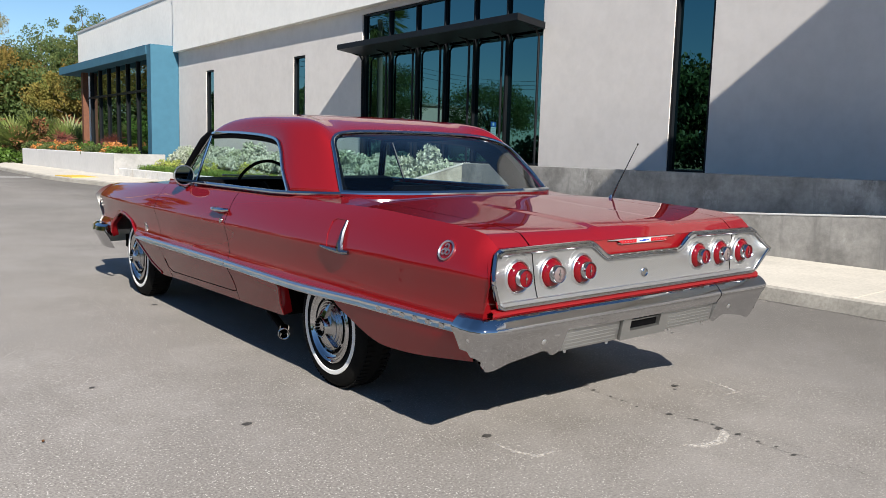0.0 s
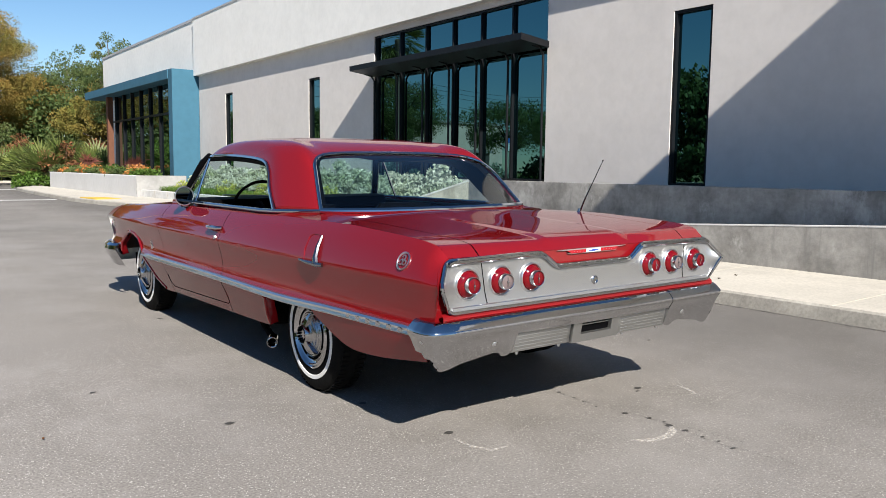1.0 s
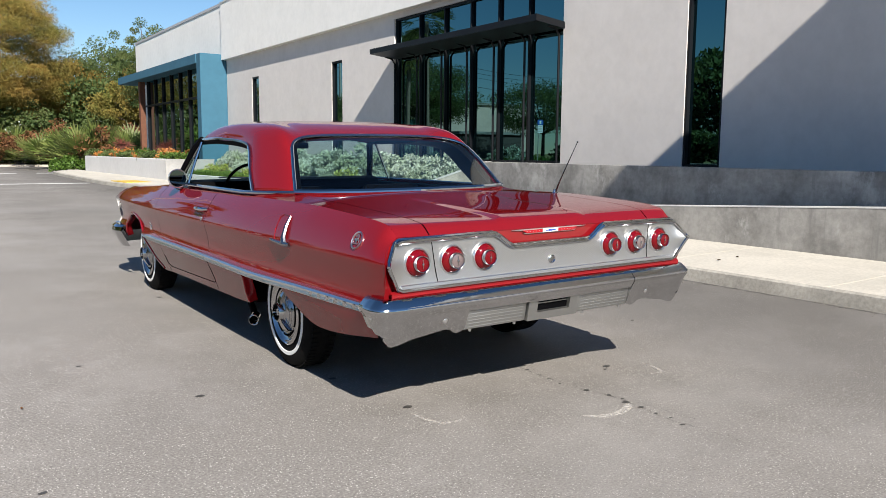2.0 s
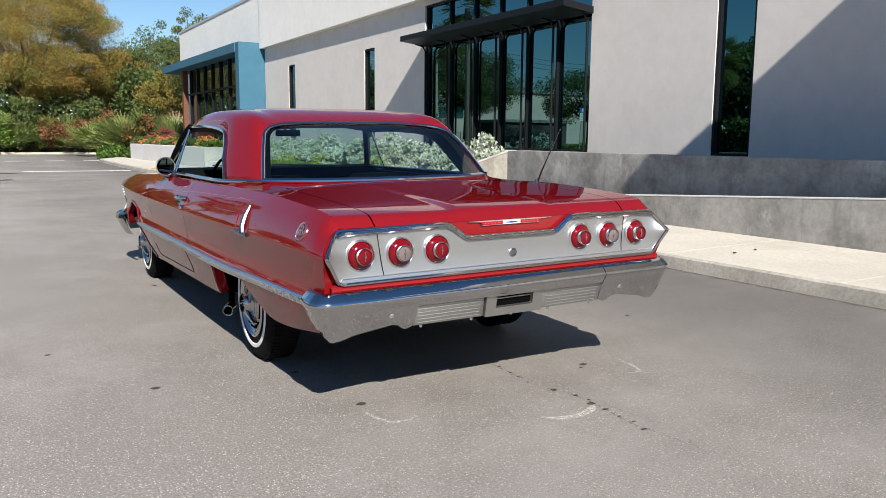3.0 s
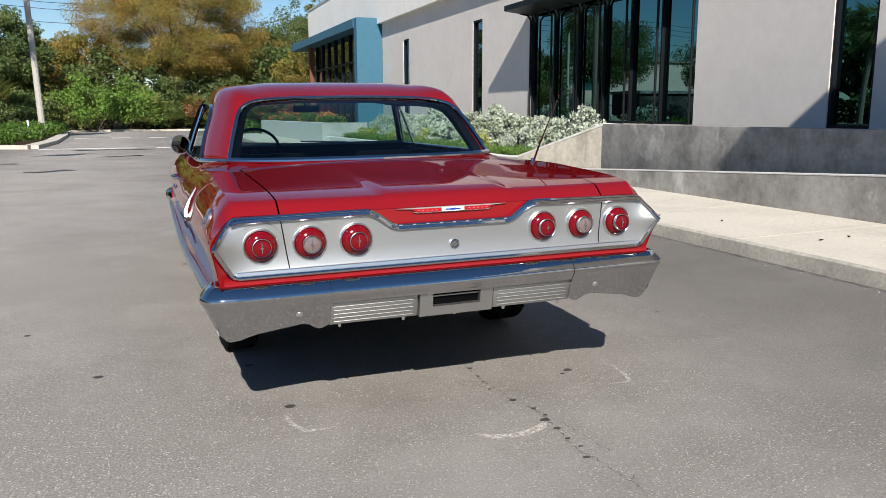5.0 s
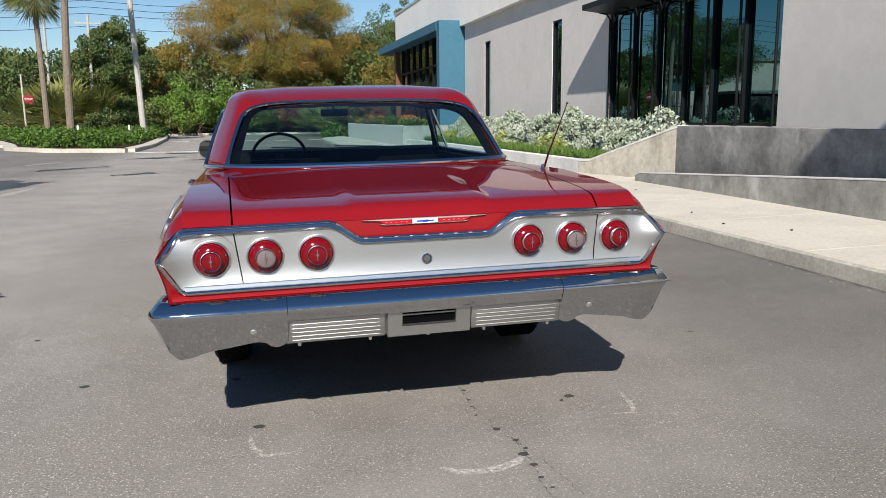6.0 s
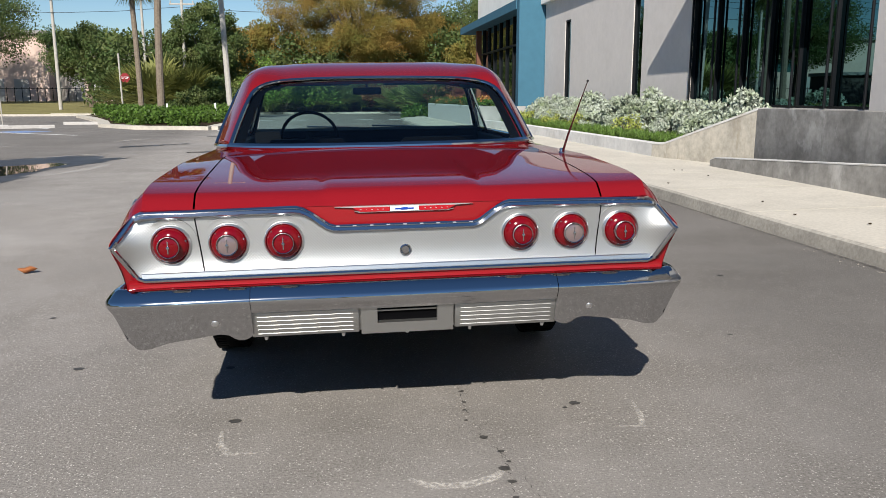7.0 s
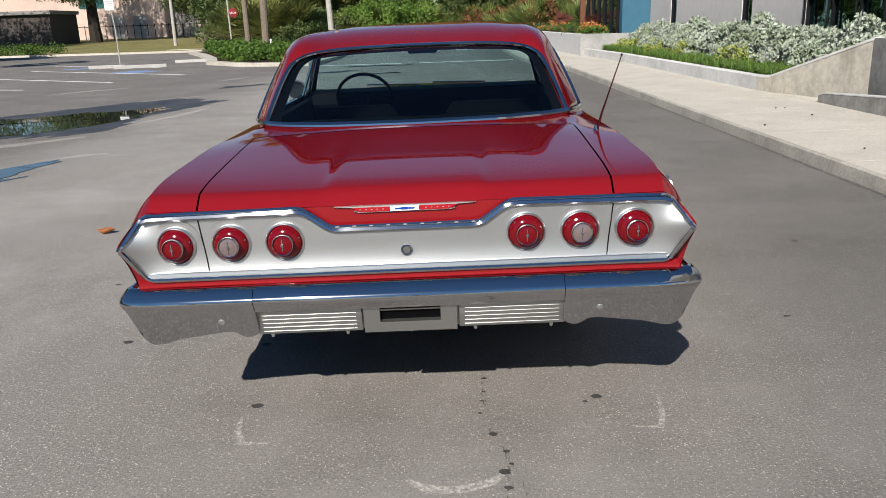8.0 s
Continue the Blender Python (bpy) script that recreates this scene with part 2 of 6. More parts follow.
def box(bm, x0, x1, y0, y1, z0, z1, bevel=0.0):
    m = Matrix.Translation(((x0 + x1) / 2, (y0 + y1) / 2, (z0 + z1) / 2)) @ Matrix.Diagonal((abs(x1 - x0), abs(y1 - y0), abs(z1 - z0), 1))
    r = bmesh.ops.create_cube(bm, size=1.0, matrix=m)
    if bevel:
        es = {e for v in r["verts"] for e in v.link_edges}
        bmesh.ops.bevel(bm, geom=list(es), offset=bevel, segments=2, affect="EDGES", profile=0.5)


def boxed(name, material, parent, x0, x1, y0, y1, z0, z1, bevel=0.0, label=""):
    bm = bmesh.new()
    box(bm, x0, x1, y0, y1, z0, z1, bevel)
    return part(name, bm, material, parent, label)


def prism(bm, outline, axis, lo, hi):
    """An outline of (u, v) pushed along an axis from lo to hi. axis x: (y, z); y: (x, z); z: (x, y)."""
    def put(u, v, w):
        return {"x": (w, u, v), "y": (u, w, v), "z": (u, v, w)}[axis]
    a = [bm.verts.new(put(u, v, lo)) for u, v in outline]
    b = [bm.verts.new(put(u, v, hi)) for u, v in outline]
    n = len(a)
    for i in range(n):
        bm.faces.new((a[i], a[(i + 1) % n], b[(i + 1) % n], b[i]))
    bm.faces.new(a[::-1])
    bm.faces.new(b)
    bmesh.ops.recalc_face_normals(bm, faces=bm.faces)


def lathe(bm, profile, centre, axis="x", seg=48, sign=1):
    """A profile of (along, radius) turned about an axis through centre."""
    rows = []
    for d, r in profile:
        row = []
        for i in range(seg):
            a = 2 * math.pi * i / seg
            c, s = r * math.cos(a), r * math.sin(a)
            o = {"x": (sign * d, c, s), "y": (c, sign * d, s), "z": (c, s, d)}[axis]
            row.append(Vector(centre) + Vector(o))
        rows.append(row)
    grid_into(bm, rows, closed=True)
    bmesh.ops.remove_doubles(bm, verts=bm.verts, dist=1e-6)
    bmesh.ops.recalc_face_normals(bm, faces=bm.faces)


def tube(bm, pts, radius, seg=8, closed=False):
    """A round bar along points; radius may be a list."""
    pts = [Vector(p) for p in pts]
    n = len(pts)
    rad = radius if isinstance(radius, (list, tuple)) else [radius] * n
    rows, up = [], Vector((0.13, 0.21, 1)).normalized()
    for i, p in enumerate(pts):
        d = ((pts[(i + 1) % n] - pts[i - 1]) if closed else (pts[min(i + 1, n - 1)] - pts[max(i - 1, 0)])).normalized()
        s = d.cross(up)
        s = s.normalized() if s.length > 1e-4 else d.orthogonal().normalized()
        u = s.cross(d)
        rows.append([p + rad[i] * (math.cos(2 * math.pi * k / seg) * s + math.sin(2 * math.pi * k / seg) * u) for k in range(seg)])
    if closed:
        rows.append(rows[0])
    vs = grid_into(bm, rows, closed=True)
    if not closed:
        bm.faces.new(vs[0][::-1])
        bm.faces.new(vs[-1])
    else:
        bmesh.ops.remove_doubles(bm, verts=bm.verts, dist=1e-6)
    bmesh.ops.recalc_face_normals(bm, faces=bm.faces)


def ribbon(bm, pts, half_w, thick, out):
    """A flat moulding along points: half_w across (in the plane square to `out`), rounded over `thick` towards out(p)."""
    pts = [Vector(p) for p in pts]
    rows = []
    for i, p in enumerate(pts):
        d = (pts[min(i + 1, len(pts) - 1)] - pts[max(i - 1, 0)]).normalized()
        o = Vector(out(p) if callable(out) else out).normalized()
        s = d.cross(o).normalized()
        o = s.cross(d)
        rows.append([p - s * half_w - o * 0.004, p - s * half_w + o * thick * 0.5, p - s * half_w * 0.6 + o * thick, p + s * half_w * 0.6 + o * thick,
                     p + s * half_w + o * thick * 0.5, p + s * half_w - o * 0.004])
    vs = grid_into(bm, rows)
    for r in (vs[0], vs[-1]):
        bm.faces.new(r)
    bmesh.ops.recalc_face_normals(bm, faces=bm.faces)


def lerp(a, b, t):
    return a + (b - a) * t


def curve_of(xs, ys):
    """A smooth function through the points."""
    xs, ys = np.array(xs, float), np.array(ys, float)
    h = np.diff(xs)
    d = np.diff(ys) / h
    m = np.concatenate(([d[0]], np.where(d[:-1] * d[1:] > 0, 2 * d[:-1] * d[1:] / (d[:-1] + d[1:] + 1e-12), 0.0), [d[-1]]))

    def f(x):
        x = min(max(x, xs[0]), xs[-1])
        k = min(int(np.searchsorted(xs, x, "right")) - 1, len(h) - 1)
        t = (x - xs[k]) / h[k]
        return float((2 * t**3 - 3 * t**2 + 1) * ys[k] + (t**3 - 2 * t**2 + t) * h[k] * m[k] + (-2 * t**3 + 3 * t**2) * ys[k + 1] + (t**3 - t**2) * h[k] * m[k + 1])
    return f


def empty(name, at=(0, 0, 0)):
    ob = new(name)
    ob.location = at
    return ob



# ---------------------------------------------------------------- ground and paving
def structure(ob, label, category=""):
    return tagged(ob, label, category, kind="structure")


KERB_X, WALL_X = 6.46, 10.5
bm = bmesh.new()
ring = [(-600, -600), (600, -600), (600, 600), (-600, 600)]
vs = [bm.verts.new((x, y, 0)) for x, y in ring]
bm.faces.new(vs)
structure(part("ground", bm, M_ASPHALT), "grey worn asphalt of a sunlit car park", "asphalt")

bm = bmesh.new()
prism(bm, [(KERB_X, 0.0), (KERB_X + 0.02, 0.11), (KERB_X + 0.05, 0.125), (KERB_X + 0.065, 0.125), (KERB_X + 0.065, -0.1), (KERB_X, -0.1)], "y", -14, 22.3)
structure(part("kerb", bm, M_KERB), "weathered grey concrete kerb along the pavement", "kerb")
pavement = empty("pavement", (0, 0, 0))
structure(pavement, "pale concrete pavement of scored slabs beside the kerb", "pavement")
y = -13.9
while y < 22:
    bm = bmesh.new()
    prism(bm, [(KERB_X + 0.068, 0.02), (8.32, -0.05), (8.32, 0.158), (KERB_X + 0.068, 0.124)], "y", y + 0.008, y + 1.842)
    part("slab", bm, M_CONCRETE, pavement)
    y += 1.85

# ---------------------------------------------------------------- building
wall = empty("wall_west")
structure(wall, "grey beige stucco facade of a low modern building", "wall")


def wall_with_holes(name, material, x0, x1, y0, y1, z0, z1, holes, parent):
    """A wall slab between x0 and x1 with openings (ya, yb, za, zb), side by side along y."""
    bm = bmesh.new()
    cur = y0
    for ya, yb, za, zb in sorted(holes):
        box(bm, x0, x1, cur, ya, z0, z1)
        if za > z0:
            box(bm, x0, x1, ya, yb, z0, za)
        if zb < z1:
            box(bm, x0, x1, ya, yb, zb, z1)
        cur = yb
    box(bm, x0, x1, cur, y1, z0, z1)
    bmesh.ops.remove_doubles(bm, verts=bm.verts, dist=1e-4)
    return part(name, bm, material, parent)


BIG = (10.38, 16.60, 1.02, 4.51)
NARROW = [(6.82, 7.53, 1.005, 3.76), (19.50, 20.18, 1.0, 3.78), (25.95, 26.62, 1.0, 3.81)]
wall_with_holes("wall_face", M_STUCCO, WALL_X, WALL_X + 0.35, -14, 29.28, 0, 4.64, [BIG, *NARROW], wall)
bm = bmesh.new()
box(bm, WALL_X - 0.20, WALL_X + 0.35, -14, 29.30, 4.64, 6.72)
part("upper_band", bm, M_STUCCO2, wall, "off white projecting upper wall band")
bm = bmesh.new()
box(bm, WALL_X - 0.22, WALL_X + 0.4, -14, 29.32, 6.72, 6.78)
part("coping", bm, mat("grey metal coping", (0.4, 0.4, 0.4), 0.5), wall)
bm = bmesh.new()
box(bm, WALL_X - 0.1, WALL_X + 0.25, 29.305, 43.4, 4.6, 6.70)
part("far_band", bm, M_STUCCO2, wall)
boxed("far_coping", mat("pale metal coping", (0.42, 0.42, 0.43), 0.5), wall, WALL_X - 0.13, WALL_X + 0.28, 29.33, 43.45, 6.702, 6.80)
bm = bmesh.new()
box(bm, WALL_X + 0.4, WALL_X + 18, -14, 44.0, 0, 6.6)
part("inner_block", bm, M_STUCCO2, wall)


def window(name, ya, yb, za, zb, mullions=(), transoms=(), deep=0.10, label="", w=0.045):
    """A dark framed window set back in the wall, with one pane between each pair of bars."""
    win = empty(name, (WALL_X, ya, za))
    structure(win, label, "window")
    x0, x1 = 0.0 + deep - 0.06, deep + 0.04
    H, W = zb - za, yb - ya
    bm = bmesh.new()
    box(bm, x0, x1, 0, w, 0, H)
    box(bm, x0, x1, W - w, W, 0, H)
    box(bm, x0, x1, w, W - w, 0, w)
    box(bm, x0, x1, w, W - w, H - w, H)
    part("window_frame", bm, M_FRAME, win)
    for m_ in mullions:
        boxed("mullion", M_FRAME, win, x0 + 0.005, x1, m_ - ya - w / 2, m_ - ya + w / 2, w, H - w, 0.004)
    for t_ in transoms:
        boxed("transom", M_FRAME, win, x0 + 0.008, x1, w, W - w, t_ - za - w / 2, t_ - za + w / 2, 0.004)
    ys = [0, *[m_ - ya for m_ in mullions], W]
    zs = [0, *[t_ - za for t_ in transoms], H]
    for a, b in zip(ys, ys[1:]):
        for c, d in zip(zs, zs[1:]):
            boxed("pane", M_WINDOW, win, x1 - 0.03, x1 - 0.02, a, b, c, d)
    boxed("backing", M_FRAME, win, x1 + 0.05, x1 + 0.06, 0, W, 0, H)
    return win


window("window_1", *BIG, mullions=(11.43, 12.41, 13.39, 14.41, 15.48), transoms=(3.62,), label="large black framed storefront window with dark reflecting glass")
for i, n in enumerate(NARROW):
    window("window_%d" % (i + 2), *n, deep=0.08, label="tall narrow black framed window slot with dark glass", w=0.045)

# steel canopy over the large window, with round posts behind it
canopy = empty("window_canopy", (WALL_X, 13.3, 3.5))
tagged(canopy, "black steel canopy shelf fixed over the large window", "canopy", kind="structure")
bm = bmesh.new()
prism(bm, [(0.0, 0.02), (-0.70, 0.10), (-0.70, 0.22), (0.0, 0.14)], "y", -2.96, 3.30)
part("canopy_panel", bm, M_FRAME, canopy)
for yy in (-2.83, -1.83, -0.83, 0.13, 1.13, 2.19, 3.24):
    bm = bmesh.new()
    tube(bm, [(-0.02, yy, -2.47), (-0.02, yy, -0.1), (-0.10, yy, 0.02), (-0.3, yy, 0.06)], 0.024, 10)
    part("canopy_post", bm, M_FRAME, canopy)

# blue entrance porch with its storefront
porch = empty("blue_porch", (9.48, 29.30, 0))
tagged(porch, "blue stucco entrance porch with an overhanging flat roof", "porch", kind="structure")
bm = bmesh.new()
box(bm, 0, 1.02, 0, 0.45, 0, 4.86)
part("end_wall", bm, M_BLUEWALL, porch)
bm = bmesh.new()
prism(bm, [(-0.03, 0.452), (1.02, 0.452), (1.02, 13.3), (-0.18, 13.3)], "z", 4.52, 4.862)
part("porch_roof", bm, M_BLUEWALL, porch)
boxed("timber_post", M_WOODPOST, porch, 0.25, 0.5, 10.6, 10.9, 0, 4.52)
boxed("glazing", M_WINDOW, porch, 0.57, 0.59, 0.45, 10.6, 0.3, 4.52)
for k in range(8):
    boxed("storefront_mullion", M_FRAME, porch, 0.49, 0.572, 0.5 + 1.38 * k, 0.58 + 1.38 * k, 0.2, 4.515)
boxed("storefront_rail", M_FRAME, porch, 0.48, 0.571, 0.45, 10.6, 3.3, 3.38)
boxed("storefront_sill", M_FRAME, porch, 0.47, 0.571, 0.45, 10.6, 0.1, 0.4)

# unseen flat slab beside the camera, shaped to cast the diagonal facade shadow
bm = bmesh.new()
prism(bm, [(6.5, -4.6), (WALL_X - 0.21, -4.6), (WALL_X - 0.21, 0.64), (8.2, 0.62), (7.5, 0.22), (6.5, -0.5)], "z", 6.25, 6.72)
drive_roof = part("drive_roof", bm, M_STUCCO2)
structure(drive_roof, "off white unseen slab added to shade the facade", "roof")

# ---------------------------------------------------------------- retaining walls and ramp
bm = bmesh.new()
prism(bm, [(10.95, -0.1), (10.95, 0.25), (10.8, 0.29), (-6, 1.17), (-6, -0.1)], "x", 8.32, 8.50)
structure(part("ramp_wall", bm, M_WALLCONC), "low weathered concrete ramp wall with a pale rising top", "wall")
# thin pale strip puts the sunlit top edge of the ramp wall into colour
bm = bmesh.new()
prism(bm, [(10.953, 0.245), (10.953, 0.262), (10.8, 0.304), (-6, 1.184), (-6, 1.172), (10.8, 0.291), (10.945, 0.252)], "x", 8.316, 8.504)
structure(part("wall_cap", bm, M_LIGHTCONC), "pale strip painted as the sunlit top of the ramp wall", "wall")
bm = bmesh.new()
prism(bm, [(10.95, -0.1), (10.95, 0.160), (-6, 0.80), (-6, -0.1)], "x", 8.50, 8.85)
structure(part("ramp", bm, M_CONCRETE), "pale concrete access ramp between two walls", "ramp")
bm = bmesh.new()
box(bm, 8.85, 9.05, -6, 10.62, -0.1, 1.045, 0.012)
structure(part("planter_wall", bm, M_WALLCONC), "tall stained grey concrete retaining wall of a planter", "wall")
bm = bmesh.new()
rows = []
for (x, y_, z) in ((8.85, 10.62, 1.045), (8.30, 12.7, 0.42), (8.25, 13.1, 0.40)):
    rows.append([(x, y_, -0.1), (x, y_, z - 0.01), (x + 0.02, y_, z), (x + 0.2, y_ + 0.03, z), (x + 0.2, y_ + 0.03, -0.1)])
vs = grid_into(bm, rows)
bm.faces.new(vs[0])
bm.faces.new(vs[-1][::-1])
bmesh.ops.recalc_face_normals(bm, faces=bm.faces)
# pale strip along the top of the sloping wall
bm2 = bmesh.new()
rows2 = [[(x - 0.006, y_, z - 0.03), (x - 0.006, y_, z + 0.004), (x + 0.03, y_, z + 0.008), (x + 0.205, y_ + 0.03, z + 0.008), (x + 0.205, y_ + 0.03, z - 0.03)] for x, y_, z in ((8.85, 10.60, 1.045), (8.30, 12.7, 0.42), (8.25, 13.09, 0.40))]
vs2 = grid_into(bm2, rows2)
bm2.faces.new(vs2[0])
bm2.faces.new(vs2[-1][::-1])
bmesh.ops.recalc_face_normals(bm2, faces=bm2.faces)
structure(part("planter_wall_cap", bm2, M_LIGHTCONC), "pale strip along the top of the sloping planter wall", "wall")
structure(part("sloping_planter_wall", bm, M_TANCONC), "tan stained concrete planter wall sloping down to the pavement", "wall")
bm = bmesh.new()
rows = []
for x, y_ in ((8.25, 13.1), (8.22, 16), (8.2, 20), (8.16, 23.0), (8.02, 26.0), (7.88, 27.86)):
    rows.append([(x, y_, -0.1), (x, y_, 0.39), (x + 0.015, y_, 0.40), (x + 0.18, y_, 0.40), (x + 0.18, y_, -0.1)])
vs = grid_into(bm, rows)
bm.faces.new(vs[0])
bm.faces.new(vs[-1][::-1])
bmesh.ops.recalc_face_normals(bm, faces=bm.faces)
structure(part("low_planter_wall", bm, M_LIGHTCONC), "low pale concrete planter edging beside the pavement", "wall")
bm = bmesh.new()
prism(bm, [(9.0, -6), (WALL_X, -6), (WALL_X, 29.9), (9.3, 29.9), (9.3, 27.9), (8.1, 28.1), (8.3, 22), (8.4, 13), (9.0, 10.3)], "z", -0.1, 0.33)
structure(part("planter_soil", bm, M_SOIL), "dark mulch bed along the facade", "soil")
bm = bmesh.new()
rows = []
for x, y_ in ((7.73, 27.9), (7.6, 35), (7.45, 42.0)):
    rows.append([(x, y_, -0.1), (x, y_, 0.88), (x + 0.02, y_ + 0.02, 0.90), (x + 0.2, y_ + 0.2, 0.90), (x + 0.2, y_ + 0.2, -0.1)])
grid_into(bm, rows)
bmesh.ops.recalc_face_normals(bm, faces=bm.faces)
structure(part("white_planter_wall", bm, mat("white painted concrete", (0.62, 0.61, 0.60), 0.9, grain=0.06, size=6, stain=0.1)), "white concrete planter box wall by the porch", "wall")
# end wall in a darker grey than the white front
bm = bmesh.new()
prism(bm, [(7.735, 27.905), (9.35, 27.5), (9.4, 27.7), (7.93, 28.09)], "z", -0.1, 0.897)
structure(part("planter_end_wall", bm, mat("darker grey planter concrete", (0.34, 0.335, 0.325), 0.92, grain=0.12, size=9, stain=0.25, stain_size=1.4)), "darker grey end of the white planter", "wall")
bm = bmesh.new()
prism(bm, [(7.85, 28.2), (9.4, 27.75), (9.45, 41.9), (7.6, 41.9)], "z", -0.1, 0.8)
structure(part("planter_bed", bm, M_SOIL), "dark mulch bed of the white planter", "soil")

# foot of the ramp, and the pavement where it swings out before the white planter
bm = bmesh.new()
prism(bm, [(8.322, 10.955), (8.76, 10.955), (8.33, 12.68)], "z", -0.1, 0.160)
structure(part("ramp_landing", bm, M_CONCRETE), "pale concrete landing at the foot of the ramp", "pavement")
kerb_at = curve_of([22.2, 24.6, 27.0, 29.0, 36.0, 42.0, 44.6], [6.46, 6.17, 5.85, 5.72, 5.76, 5.95, 6.75])
back_at = curve_of([22.2, 23.0, 26.0, 28.35, 28.6, 36.0, 44.6], [8.18, 8.17, 8.03, 7.87, 7.73, 7.6, 7.45])
bm = bmesh.new()
rows = []
for k in range(61):
    y = lerp(22.3, 44.6, k / 60)
    x = kerb_at(y)
    rows.append([(x, y, -0.1), (x, y, 0.0), (x + 0.02, y, 0.11), (x + 0.05, y, 0.125), (x + 0.15, y, 0.125), (x + 0.15, y, -0.1)])
vs = grid_into(bm, rows)
bm.faces.new(vs[0])
bm.faces.new(vs[-1])
bmesh.ops.recalc_face_normals(bm, faces=bm.faces)
structure(part("curved_kerb", bm, M_KERB), "weathered concrete kerb curving out before the planter", "kerb")
y = 22.208
while y < 44:
    bm = bmesh.new()
    rows = []
    for k in range(5):
        v = lerp(y + 0.006, y + 1.844, k / 4)
        a, b = kerb_at(v) + 0.155, back_at(v)
        rows.append([(a, v, -0.05), (a, v, 0.124), (b, v, 0.158), (b, v, -0.05)])
    vs = grid_into(bm, rows)
    bm.faces.new(vs[0])
    bm.faces.new(vs[-1])
    bmesh.ops.recalc_face_normals(bm, faces=bm.faces)
    part("slab", bm, M_CONCRETE, pavement)
    y += 1.85
bm = bmesh.new()
prism(bm, [(kerb_at(26.6) + 0.2, 26.6), (kerb_at(26.6) + 1.0, 26.6), (kerb_at(28.2) + 1.0, 28.2), (kerb_at(28.2) + 0.2, 28.2)], "z", 0.08, 0.152)
structure(part("kerb_ramp_mat", bm, mat("yellow tactile paving", (0.62, 0.42, 0.06), 0.8, grain=0.2, size=20)), "yellow tactile kerb ramp mat on the pavement", "paving")



# ---------------------------------------------------------------- the car
CAR_AT = (2.83, 2.0, 0.0)
car = empty("car", CAR_AT)
car.rotation_euler = (0, radians(-0.7), 0)
tagged(car, "glossy red two-door hardtop classic car with chrome trim parked on asphalt", "car")

half_w = curve_of([0, 0.12, 0.5, 1.0, 1.7, 2.4, 3.6, 4.3, 4.8, 5.15, 5.32, 5.44], [0.945, 0.955, 0.968, 0.978, 0.988, 0.992, 0.985, 0.968, 0.945, 0.915, 0.885, 0.84])
crest = curve_of([0, 0.056, 0.072, 0.2, 0.55, 0.85, 1.5, 3.0, 3.7, 4.6, 5.05, 5.25, 5.44], [0.865, 0.908, 0.9135, 0.93, 0.947, 0.957, 0.957, 0.948, 0.935, 0.898, 0.880, 0.864, 0.81])
SET_IN = 0.043


def shoulder(y):
    """Height of the fender crest, measured from the set-in rear edge."""
    return crest((y - SET_IN) / (1 - SET_IN / 1.05) if y < 1.05 else y)
centre_z = curve_of([0, 0.057, 0.073, 0.3, 0.7, 1.1, 1.4, 3.3, 3.8, 4.6, 5.0, 5.25, 5.44], [0.862, 0.904, 0.909, 0.930, 0.955, 0.985, 0.99, 0.985, 0.975, 0.925, 0.893, 0.866, 0.82])
dent = curve_of([0.2, 0.33, 0.44, 0.505, 0.535, 0.56, 0.60, 0.66, 0.72, 0.765, 0.79, 0.84, 0.89, 0.93, 0.965],
                [-0.110, -0.062, -0.025, -0.004, 0.0, -0.016, -0.027, -0.021, -0.009, 0.0, -0.008, -0.030, -0.058, -0.090, -0.128])
lower = curve_of([0, 0.1, 0.68, 0.73, 1.0, 1.06, 1.55, 1.60, 1.645, 1.70, 2.4, 3.35, 3.62, 3.80, 4.0, 4.22, 4.45, 4.62, 4.78, 4.83, 4.86, 5.44],
                 [0.45, 0.43, 0.366, 0.370, 0.487, 0.525, 0.53, 0.50, 0.33, 0.325, 0.31, 0.285, 0.272, 0.33, 0.48, 0.62, 0.665, 0.64, 0.55, 0.47, 0.43, 0.45])


def side(y, z):
    """Half width of the body at y and height z."""
    top = shoulder(y)
    zz = z if z < 0.765 else 0.765 + (z - 0.765) * 0.2 / max(top - 0.765, 0.02)
    d = dent(zz)
    return half_w(y) + (d * lerp(0.74, 1.0, min(max((y - 0.3) / 1.2, 0.0), 1.0)) if z > 0.765 else d)


def top_z(x, y):
    ya = y + SET_IN * max(0.0, 1 - y / 1.05)
    w = side(ya, shoulder(ya))
    u = min(abs(x) / w, 1)
    ridge = 0.0
    if y < 1.1:
        e = min(max((0.283 - abs(x)) / 0.03, 0), 1)
        ridge = 0.011 * e * e * (3 - 2 * e) * max(0, 1 - y / 1.0) * min(y / 0.12, 1)
    return lerp(centre_z(y), crest(y), u * u) + ridge


LEVELS = [(0, k / 6) for k in range(6)] + [(1, k / 3) for k in range(3)] + [(2, k / 5) for k in (0, 1, 2, 3, 4, 4.7)] + [(3, k) for k in (0, 0.07, 0.2, 0.35, 0.5, 0.64, 0.76, 0.86, 0.94, 1.0)]


def side_z(y, s):
    """Height of one level line of the body side: sill, spear, hollow, crease, crest."""
    lo, hi = lower(y), shoulder(y)
    stops = (lo, max(0.535, lo), max(0.60, lo), max(0.765, lo), hi)
    return lerp(stops[s[0]], stops[s[0] + 1], s[1])


